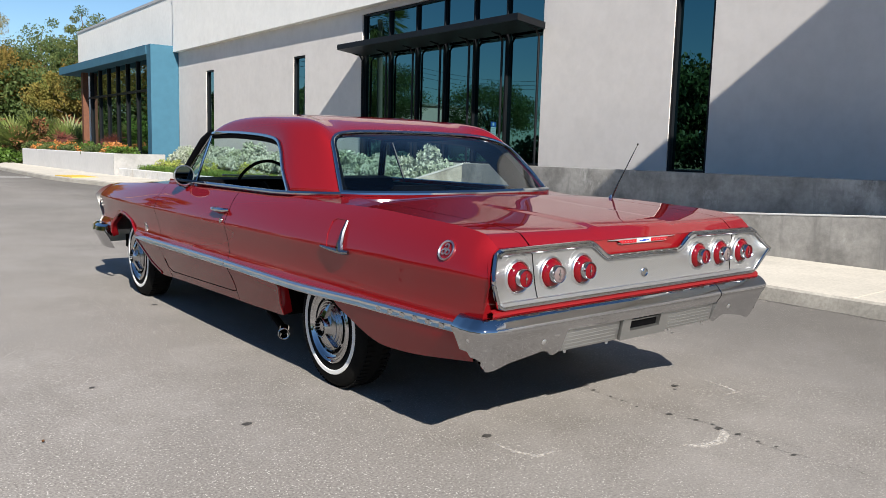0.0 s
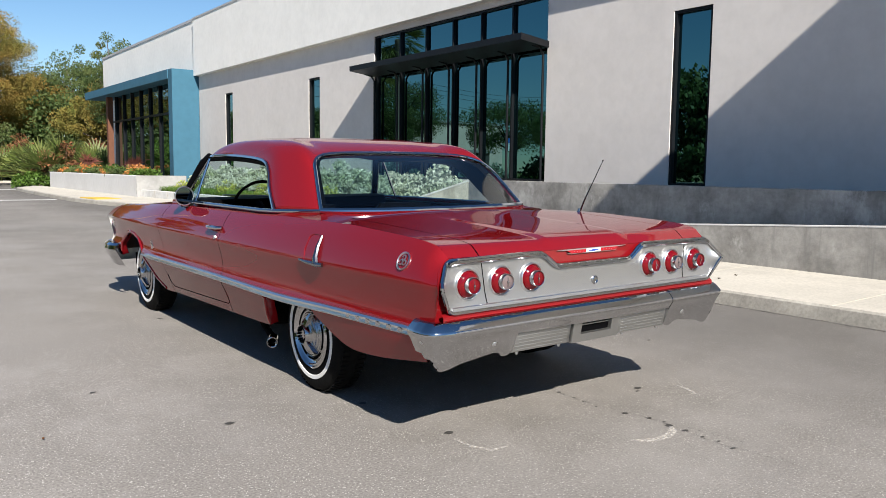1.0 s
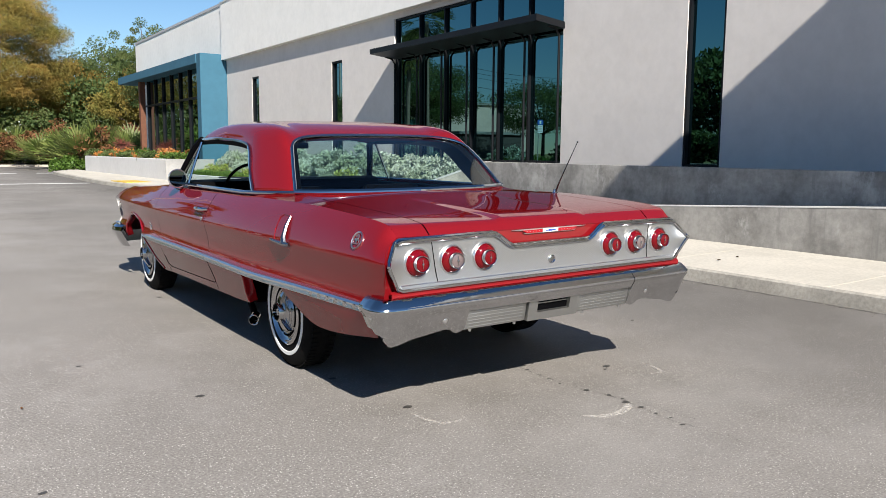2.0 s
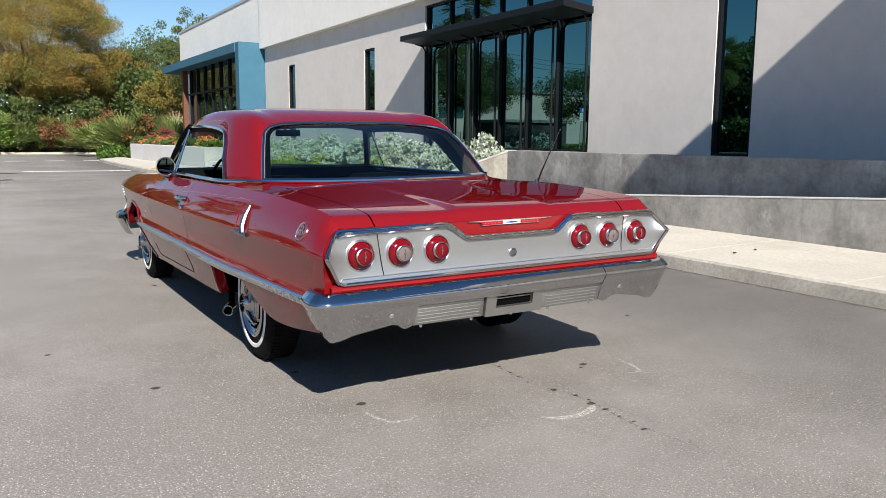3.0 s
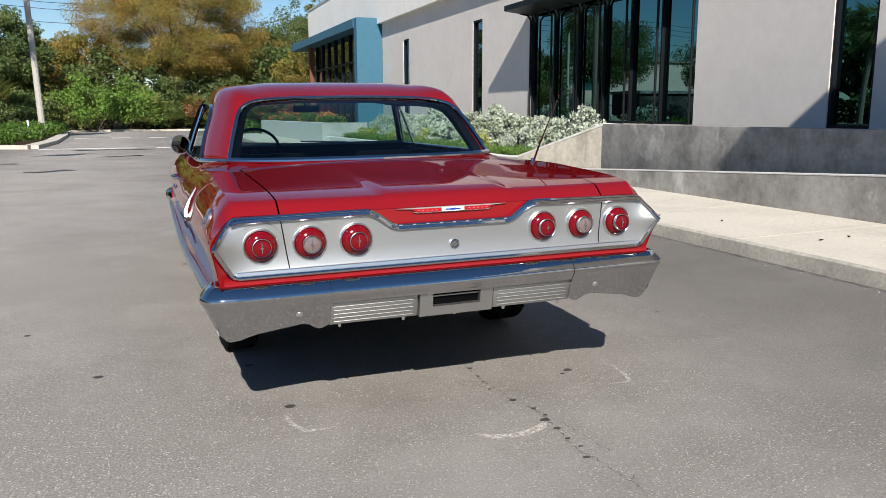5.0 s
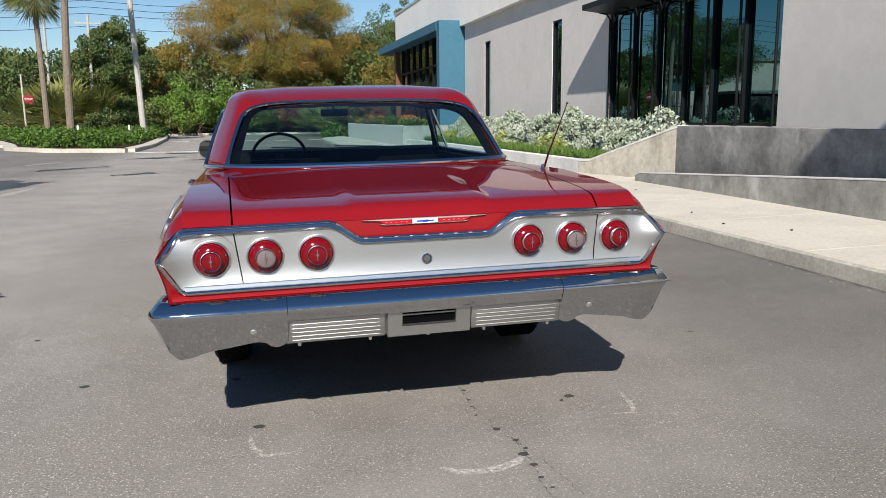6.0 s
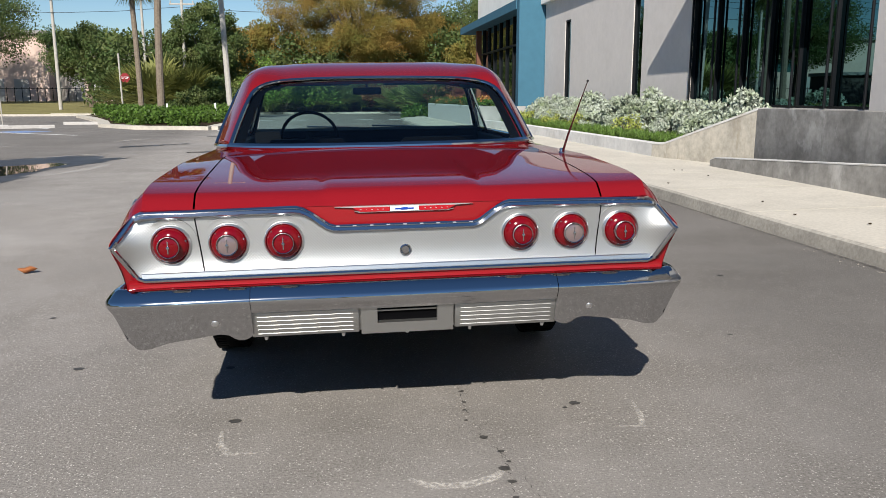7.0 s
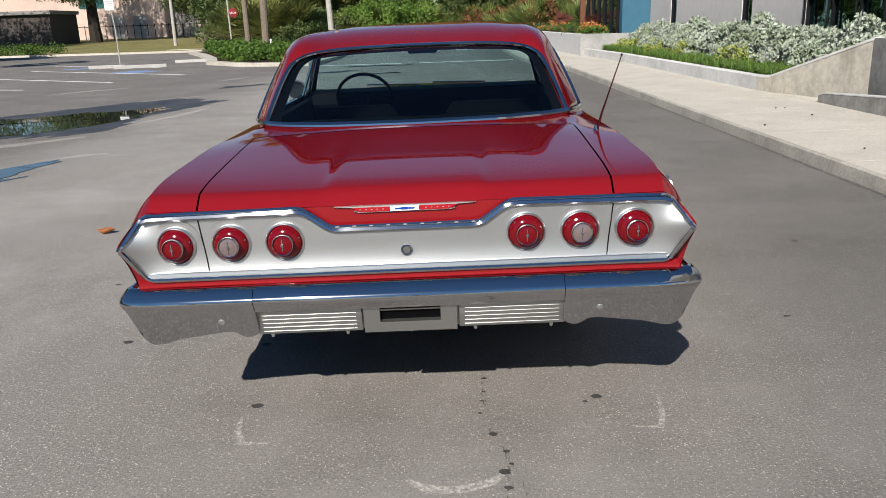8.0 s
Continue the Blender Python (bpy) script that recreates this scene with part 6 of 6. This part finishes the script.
stripe((-9.9, 22.1), (-8.8, 21.6), 0.17)
stripe((-13.0, 27.9), (-7.2, 23.8), 0.17)
stripe((-14.6, 33.5), (-6.0, 26.9), 0.17)
stripe((-16, 38.5), (-9.0, 33.2), 0.17)
stripe((-1.9, 30.1), (1.3, 30.0), 0.45, label="worn white stop line across the drive", name="stop_line")
stripe((2.0, 30.0), (5.55, 30.0), 0.45, label="worn white stop line across the drive", name="stop_line")
for k in range(5):
    stripe((-1.8 + k * 1.8, 43.5), (-0.9 + k * 1.8, 43.5), 0.6, label="worn white dash across the drive", name="road_dash")
M_BLUELINE = mat("worn blue road paint", (0.10, 0.22, 0.50), 0.85, grain=0.5, size=8, second=(0.3, 0.33, 0.4))
stripe((-9.5, 30.6), (-8.2, 29.6), 1.3, M_BLUELINE, "worn blue painted parking symbol patch", "blue_marking")
stripe((-13.4, 34.6), (-12.6, 34.0), 1.3, M_BLUELINE, "worn blue painted parking symbol patch", "blue_marking")

M_WATER = mat("puddle water", (0.02, 0.022, 0.022), rough=0.02, spec=0.5)
M_DAMP = mat("damp asphalt", (0.036, 0.034, 0.033), rough=0.45, spec=0.3, grain=0.5, size=2.2, second=(0.085, 0.081, 0.077))


def puddle(name, cx, cy, outline, material, label, z):
    pts = []
    n = len(outline)
    for i in range(n):
        a, b = outline[i], outline[(i + 1) % n]
        for k in range(22):
            t = k / 22
            w = sum(c * noise.noise(Vector((lerp(a[0], b[0], t) * f, lerp(a[1], b[1], t) * f, z * 50))) for c, f in ((0.28, 1.7), (0.16, 4.3), (0.07, 11.0)))
            pts.append((lerp(a[0], b[0], t) + w, lerp(a[1], b[1], t) + w * 2))
    flat(name, pts, z, material, label, "puddle")


POOL = [(-7.5, 12.6), (-5.4, 14.1), (-4.1, 16.0), (-2.9, 17.2), (-1.75, 16.1), (-1.95, 15.0), (-2.4, 13.4), (-2.35, 11.4), (-3.5, 10.8), (-5.5, 10.0)]
puddle("damp_patch", 0, 0, POOL, M_DAMP, "dark damp rim of a puddle on asphalt", 0.003)
puddle("puddle", 0, 0, [(-7.4, 12.3), (-5.3, 13.4), (-3.9, 14.6), (-2.7, 15.0), (-2.4, 14.0), (-2.7, 12.4), (-3.4, 11.3), (-5.4, 10.5)], M_WATER, "still shallow puddle reflecting sky and trees", 0.006)
puddle("puddle", 0, 0, [(-3.2, 7.4), (-2.1, 8.2), (-1.75, 8.6), (-1.6, 7.95), (-1.65, 7.4), (-2.2, 6.6)], M_WATER, "small shallow puddle on asphalt", 0.006)
for a in ([(-0.9, 17.8), (-0.1, 18.4), (0.2, 18.2), (-0.6, 17.5)], [(-3.0, 20.2), (-1.4, 21.6), (-1.2, 21.3), (-2.7, 19.9)], [(-1.6, 25.2), (-0.4, 26.3), (0.2, 26.2), (-0.6, 25.0)], [(0.3, 24.0), (1.4, 24.6), (1.6, 24.2), (0.6, 23.7)], [(-0.9, 28.6), (1.3, 29.0), (2.0, 28.8), (0.2, 28.3)]):
    puddle("damp_patch", 0, 0, a, M_DAMP, "dark damp patch on asphalt", 0.003)


def scuff_material():
    m = bpy.data.materials.new("chalky scuff")
    m.use_nodes = True
    t = m.node_tree
    b = t.nodes["Principled BSDF"]
    b.inputs["Base Color"].default_value, b.inputs["Roughness"].default_value = (0.72, 0.68, 0.62, 1), 0.95
    geo, n, r = t.nodes.new("ShaderNodeNewGeometry"), t.nodes.new("ShaderNodeTexNoise"), t.nodes.new("ShaderNodeMapRange")
    n.inputs["Scale"].default_value, n.inputs["Detail"].default_value = 60, 6
    r.inputs[1].default_value, r.inputs[2].default_value, r.inputs[4].default_value = 0.36, 0.70, 0.64
    t.links.new(geo.outputs["Position"], n.inputs["Vector"])
    t.links.new(n.outputs[0], r.inputs[0])
    t.links.new(r.outputs[0], b.inputs["Alpha"])
    return m


M_WHEELSTOP = mat("pale wheel stop concrete", (0.46, 0.44, 0.42), 0.9, grain=0.2, size=12)
for (ax, ay), (bx_, by_) in (((-12.3, 33.8), (-10.95, 34.3)), ((-10.9, 33.0), (-9.0, 33.9)), ((-9.9, 37.8), (-8.2, 38.1))):
    bm = bmesh.new()
    L_ = math.hypot(bx_ - ax, by_ - ay) / 2
    prism(bm, [(-0.08, 0.0), (-0.07, 0.10), (-0.04, 0.13), (0.04, 0.13), (0.07, 0.10), (0.08, 0.0)], "x", -L_, L_)
    ob = part("wheel_stop", bm, M_WHEELSTOP)
    ob.matrix_world = pose((ax + bx_) / 2, (ay + by_) / 2, 0.002, 0, 0, math.degrees(math.atan2(by_ - ay, bx_ - ax)))
    tagged(ob, "pale concrete wheel stop at a parking bay", "wheel stop", "wheel stops")

M_SCUFF = scuff_material()
M_OIL = mat("oil stain", (0.07, 0.066, 0.062), rough=0.6, spec=0.3, grain=0.4, size=50)


def stroke(pts, w, material, label, name):
    bm = bmesh.new()
    rows = []
    P = [Vector((x, y, 0.003)) for x, y in pts]
    for i, p in enumerate(P):
        d = (P[min(i + 1, len(P) - 1)] - P[max(i - 1, 0)]).normalized()
        s = Vector((-d.y, d.x, 0)) * w / 2 * (0.35 if i in (0, len(P) - 1) else 1)
        rows.append([p - s, p + s])
    grid_into(bm, rows, flip=True)
    ob = tagged(part(name, bm, material), label, "ground mark", kind="structure")


stroke([(2.15, 2.22), (2.16, 2.1), (2.20, 2.02), (2.30, 2.02)], 0.030, M_SCUFF, "chalky scuffed corner mark on asphalt", "scuff")
stroke([(3.76, 2.29), (3.74, 2.16), (3.71, 2.055), (3.60, 2.07)], 0.026, M_SCUFF, "chalky scuffed corner mark on asphalt", "scuff")
stroke([(2.80, 1.76), (2.86, 1.71), (2.93, 1.695), (3.0, 1.70), (3.08, 1.735), (3.12, 1.78)], 0.042, M_SCUFF, "pale curved scuff on asphalt", "scuff")
for pts, w in (([(-3.9, 9.6), (-3.0, 10.2), (-2.3, 10.9)], 0.35), ([(-2.1, 12.4), (-1.75, 13.6), (-1.6, 14.8)], 0.22), ([(-7.0, 19.5), (-6.2, 20.6), (-5.6, 21.0)], 0.4), ([(-3.7, 22.5), (-3.4, 23.6), (-3.0, 24.4)], 0.3), ([(-1.9, 8.7), (-1.5, 9.1), (-1.2, 9.2)], 0.18), ([(-3.6, 16.6), (-2.8, 17.5), (-2.2, 17.75)], 0.2)):
    stroke(pts, w, M_SCUFF, "pale dried silt beside a puddle", "silt")
stroke([(2.02, 2.10), (2.06, 2.09)], 0.03, M_SCUFF, "small chalky scuff on asphalt", "scuff")


def spot(x, y, r, seed):
    g = np.random.default_rng(seed)
    pts = [(x + r * (0.75 + 0.5 * g.random()) * math.cos(a), y + r * 0.75 * (0.75 + 0.5 * g.random()) * math.sin(a)) for a in [2 * math.pi * k / 12 for k in range(12)]]
    flat("oil_spot", pts, 0.003, M_OIL, "dark oil spot on asphalt", "stain")


for i, (x, y, r) in enumerate(((2.185, 2.31, 0.03), (3.52, 2.31, 0.028), (3.10, 2.04, 0.022), (3.14, 1.92, 0.016), (3.125, 1.79, 0.026), (3.13, 1.70, 0.018), (3.09, 2.50, 0.015), (3.08, 2.38, 0.012), (1.40, 3.01, 0.03),
                               (3.12, 1.60, 0.014), (3.13, 1.52, 0.012), (3.10, 1.43, 0.016), (3.15, 1.84, 0.012), (3.07, 2.30, 0.010), (3.06, 2.2, 0.010), (0.99, 3.91, 0.02), (1.92, 5.82, 0.03), (3.47, 2.27, 0.014), (2.09, 2.93, 0.028), (0.6, 2.2, 0.02), (1.7, 1.2, 0.02), (4.6, 3.1, 0.02), (5.2, 4.4, 0.025))):
    spot(x, y, 0.8 * r, 500 + i)


M_CRACK = mat("dark tarry crack", (0.09, 0.084, 0.078), rough=0.85, spec=0.2)
M_GRIT = mat("pale kerbside grit", (0.22, 0.20, 0.175), rough=0.95, spec=0.1, per_piece=0.6)


def crack(pts, w, seed, broken=0.25):
    """A hairline crack that wanders and thins along its way, with short side branches."""
    g = np.random.default_rng(seed)
    line = []
    for (ax, ay), (bx_, by_) in zip(pts, pts[1:]):
        n = max(3, int(math.hypot(bx_ - ax, by_ - ay) / 0.018))
        line += [(lerp(ax, bx_, k / n) + g.normal() * 0.006, lerp(ay, by_, k / n) + g.normal() * 0.006) for k in range(n)]
    bm = bmesh.new()

    def run(path, w0):
        rows = []
        for i, (x, y) in enumerate(path):
            a, b = path[max(i - 1, 0)], path[min(i + 1, len(path) - 1)]
            d = Vector((b[0] - a[0], b[1] - a[1], 0)).normalized()
            h = Vector((-d.y, d.x, 0)) * w0 * (0.25 + 0.9 * g.random()) * (0.2 if i in (0, len(path) - 1) else 1)
            rows.append([Vector((x, y, 0.0025)) - h, Vector((x, y, 0.0025)) + h])
        if len(rows) > 1:
            grid_into(bm, rows, flip=True)
    piece = []
    for p in line:
        piece.append(p)
        if len(piece) > 2 and g.random() < broken:
            run(piece, w / 2)
            piece = [] if g.random() < 0.75 else [p]
        if g.random() < 0.10:
            az = g.random() * 6.283
            run([p, (p[0] + 0.03 * math.cos(az), p[1] + 0.03 * math.sin(az)), (p[0] + 0.055 * math.cos(az + 0.5), p[1] + 0.055 * math.sin(az + 0.5))], w / 3)
    run(piece, w / 2)
    tagged(part("crack", bm, M_CRACK), "thin dark wandering crack in the asphalt", "crack", kind="structure")


crack([(3.08, 2.56), (3.075, 2.40), (3.09, 2.2), (3.10, 2.06), (3.14, 1.91), (3.13, 1.75), (3.12, 1.62), (3.10, 1.5), (3.13, 1.35), (3.16, 1.1)], 0.0042, 71, 0.75)
crack([(3.14, 1.91), (3.17, 1.75), (3.19, 1.6), (3.22, 1.42)], 0.003, 72, 0.8)
crack([(6.40, -1.0), (6.41, 2.0), (6.42, 5.0), (6.42, 9.0), (6.41, 13.0)], 0.022, 74, 0.15)
g = np.random.default_rng(77)
verts, faces = [], []
for k in range(500):
    x, y, r = 6.43 - abs(g.normal()) * 0.09, g.uniform(0.5, 16), 0.003 + 0.007 * g.random() ** 3
    b = len(verts)
    a = g.random() * 6.283
    verts += [(x + r * math.cos(a + q * 2.094), y + r * math.sin(a + q * 2.094), 0.001) for q in range(3)] + [(x, y, 0.002 + r)]
    faces += [(b, b + 1, b + 3), (b + 1, b + 2, b + 3), (b + 2, b, b + 3)]
tagged(quads("grit", verts, faces, M_GRIT), "pale grit gathered along the kerb", "grit", kind="stuff")


def dry_leaf(x, y, s, rz, material, label):
    bm = bmesh.new()
    rows = []
    for i in range(7):
        t = i / 6 * 2 - 1
        w = 0.45 * (1 - t * t) + 0.05
        rows.append([(t * s, k * w * s, 0.006 + s * (0.45 * t * t + 0.55 * abs(k) ** 2 * (1 - t * t) + 0.08 * math.sin(5 * t))) for k in (-1, -0.5, 0, 0.5, 1)])
    grid_into(bm, rows)
    ob = part("fallen_leaf", bm, material)
    ob.matrix_world = pose(x, y, 0, 0, 0, rz)
    sol_ = ob.modifiers.new("thickness", "SOLIDIFY")
    sol_.thickness = 0.002
    tagged(ob, label, "leaf", "fallen leaves")


M_DRYLEAF = mat("dry brown leaf", (0.38, 0.13, 0.04), 0.7, grain=0.4, size=40)
dry_leaf(0.41, 5.14, 0.065, 20, M_DRYLEAF, "curled dry brown leaf on asphalt")
dry_leaf(0.64, 3.25, 0.012, 70, M_RUST, "tiny red leaf on asphalt")
dry_leaf(0.03, 0.62, 0.06, 120, M_DRYLEAF, "curled dry brown leaf on asphalt")
for i in range(9):
    dry_leaf(6.75 + 1.4 * rng.random(), 1.5 + 9 * rng.random(), 0.02, 360 * rng.random(), M_SOIL, "small dark leaf on the pavement")
for o in bpy.data.objects:
    if o.name.startswith("fallen_leaf") and o.get("label", "").endswith("pavement"):
        o.location.z = lerp(0.124, 0.158, (o.location.x - 6.615) / 1.7)

# ---------------------------------------------------------------- street furniture and far buildings
M_POLE = mat("grey concrete pole", (0.42, 0.40, 0.36), 0.9, grain=0.2, size=6)
M_WIRE = mat("black cable", (0.02, 0.02, 0.02), 0.7)


def utility_pole(x, y, h, r, lean, label, arms=True):
    p = empty("utility_pole", (x, y, 0))
    tagged(p, label, "pole", "utility poles")
    bm = bmesh.new()
    tube(bm, [(0, 0, -0.1), (lean * 0.5, 0, h * 0.5), (lean, 0, h)], [r, r * 0.85, r * 0.65], 10)
    part("shaft", bm, M_POLE, p)
    if arms:
        bm = bmesh.new()
        box(bm, lean - 0.9, lean + 0.9, -0.05, 0.05, h - 0.6, h - 0.5, 0.01)
        part("crossarm", bm, M_POLE, p)
        for q in (-0.8, 0.0, 0.8):
            bm = bmesh.new()
            lathe(bm, [(h - 0.5, 0.04), (h - 0.4, 0.05), (h - 0.32, 0.03), (h - 0.3, 0.0)], (lean + q, 0, 0), "z", 8)
            part("insulator", bm, M_POLE, p)
    return p


utility_pole(-3.45, 46.0, 13.0, 0.17, -0.45, "tall concrete utility pole in the island")
utility_pole(-8.6, 61.0, 8.5, 0.14, 0.1, "weathered utility pole beside the trees")
utility_pole(-20.5, 70.0, 11.0, 0.16, 0.0, "utility pole beside the street")
utility_pole(-12.5, 66.0, 10.0, 0.13, 0.0, "utility pole behind the palms")
for i, z in enumerate((9.6, 10.1, 10.6, 8.6)):
    bm = bmesh.new()
    tube(bm, [(-70 + 5 * k, 74 - 0.42 * k * 1.0, z - 0.5 * math.sin(math.pi * (k % 4) / 4)) for k in range(15)], 0.02, 4)
    tagged(part("power_line", bm, M_WIRE), "thin black overhead power line", "cable", "power lines")

sign = empty("stop_sign", (-11.9, 56.0, 0))
tagged(sign, "red octagonal stop sign on a slim grey post", "sign")
bm = bmesh.new()
tube(bm, [(0, 0.02, -0.1), (-0.05, 0.02, 4.15)], 0.06, 8)
part("post", bm, M_POLE, sign)
bm = bmesh.new()
prism(bm, [(0.30 + 0.33 * math.cos(radians(22.5 + 45 * k)), 2.55 + 0.33 * math.sin(radians(22.5 + 45 * k))) for k in range(8)], "y", -0.06, -0.05)
part("sign_plate", bm, mat("red sign", (0.22, 0.008, 0.012), 0.4), sign)
txt = bpy.data.curves.new("sign_text", "FONT")
txt.body, txt.size, txt.align_x, txt.align_y, txt.extrude = "STOP", 0.20, "CENTER", "CENTER", 0.002
word = new("sign_text", txt)
word.data.materials.append(M_WHITEENAMEL)
word.parent = sign
word.location, word.rotation_euler = (0.30, -0.064, 2.55), (radians(90), 0, 0)
post2 = empty("blue_sign", (-12.66, 38.1, 0))
tagged(post2, "blue and white parking sign on a slim grey post", "sign")
bm = bmesh.new()
tube(bm, [(0, 0, -0.1), (0.0, 0, 1.6), (-0.15, 0, 3.34)], 0.03, 8)
part("post", bm, M_POLE, post2)
boxed("sign_plate", mat("blue sign", (0.03, 0.14, 0.5), 0.4), post2, -0.36, 0.10, -0.05, -0.04, 3.03, 3.33)
plate = boxed("notice_plate", M_WHITEENAMEL, post2, -0.35, 0.09, -0.05, -0.04, 2.5, 3.0, 0.0, "white notice plate with grey bars")
for k in range(4):
    boxed("text_bar", M_POLE, plate, -0.30, 0.04, -0.053, -0.05, 2.58 + 0.1 * k, 2.62 + 0.1 * k)
boxed("symbol_bar", M_WHITEENAMEL, post2, -0.20, -0.06, -0.053, -0.05, 3.08, 3.28)
for x, y in ((-5.4, 38.5), (-7.0, 45), (-3.4, 40)):
    b_ = boxed("marker_post", M_WHITEENAMEL, None, x - 0.04, x + 0.04, y - 0.04, y + 0.04, 0.1, 0.95, 0.01)
    tagged(b_, "short white marker post in the ground cover", "post", "marker posts")


def far_building(name, x0, x1, y0, y1, h, material, label, windows):
    b = empty(name, ((x0 + x1) / 2, y0, 0.75 if y0 > 90 else 0.5 if y0 > 70 else 0.0))
    tagged(b, label, "building")
    cx = (x0 + x1) / 2
    boxed("wall", material, b, x0 - cx, x1 - cx, 0, y1 - y0, 0, h)
    boxed("roof", mat("grey roof edge", (0.25, 0.24, 0.23), 0.8), b, x0 - cx - 0.3, x1 - cx + 0.3, -0.4, y1 - y0, h, h + 0.35)
    for wx, wz, ww, wh, kind_ in windows:
        boxed("window" if kind_ else "door", M_WINDOW if kind_ else mat("grey door", (0.35, 0.34, 0.33), 0.6), b, wx - cx, wx - cx + ww, -0.05, 0.02, wz, wz + wh)
    return b


M_PINK = mat("pale pink stucco", (0.62, 0.47, 0.40), 0.9, grain=0.1, size=2, stain=0.15, stain_size=0.4)
far_building("pink_building", -62, -30, 96, 110, 7.6, M_PINK, "pale pink stucco building with a flat roof", [(-58, 1.0, 3, 2, 1), (-51, 1.0, 3, 2, 1), (-44, 0.0, 2.2, 3.0, 0), (-40, 3.6, 4, 1.6, 1), (-36.5, 0.0, 1.6, 2.6, 0), (-33.8, 0.0, 1.6, 2.6, 0)])
far_building("grey_building", -30, -14, 98, 112, 6.2, mat("grey beige stucco block", (0.40, 0.36, 0.32), 0.9, grain=0.15, size=2), "grey beige stucco building with a dark roof edge", [(-28, 0, 2.4, 3.4, 0), (-24.5, 4.0, 5, 0.5, 1)])
far_building("pink_annex", -25.6, -19.5, 94, 97, 3.3, M_PINK, "low pink stucco outbuilding behind a fence", [(-24.6, 0, 1.0, 2.2, 0), (-22.6, 0, 2.0, 2.3, 0)])
far_building("white_building", -60, -44, 8, 36, 4.6, M_STUCCO2, "low pale building across the street", [])
far_building("pavilion", -46, -36, 80, 86, 3.0, mat("dark timber", (0.06, 0.05, 0.045), 0.8), "dark low shelter with a pale roof edge", [])
for i in range(34):
    x = -46 + i * 0.8
    f_ = boxed("fence_post", M_FRAME, None, x, x + 0.06, 92, 92.06, 0.7, 2.4)
    tagged(f_, "dark metal fence post before the far building", "fence post", "fence posts")
fr = boxed("fence_rail", M_FRAME, None, -46, -18.9, 92.01, 92.05, 2.2, 2.26)
tagged(fr, "dark metal fence rail before the far building", "fence")
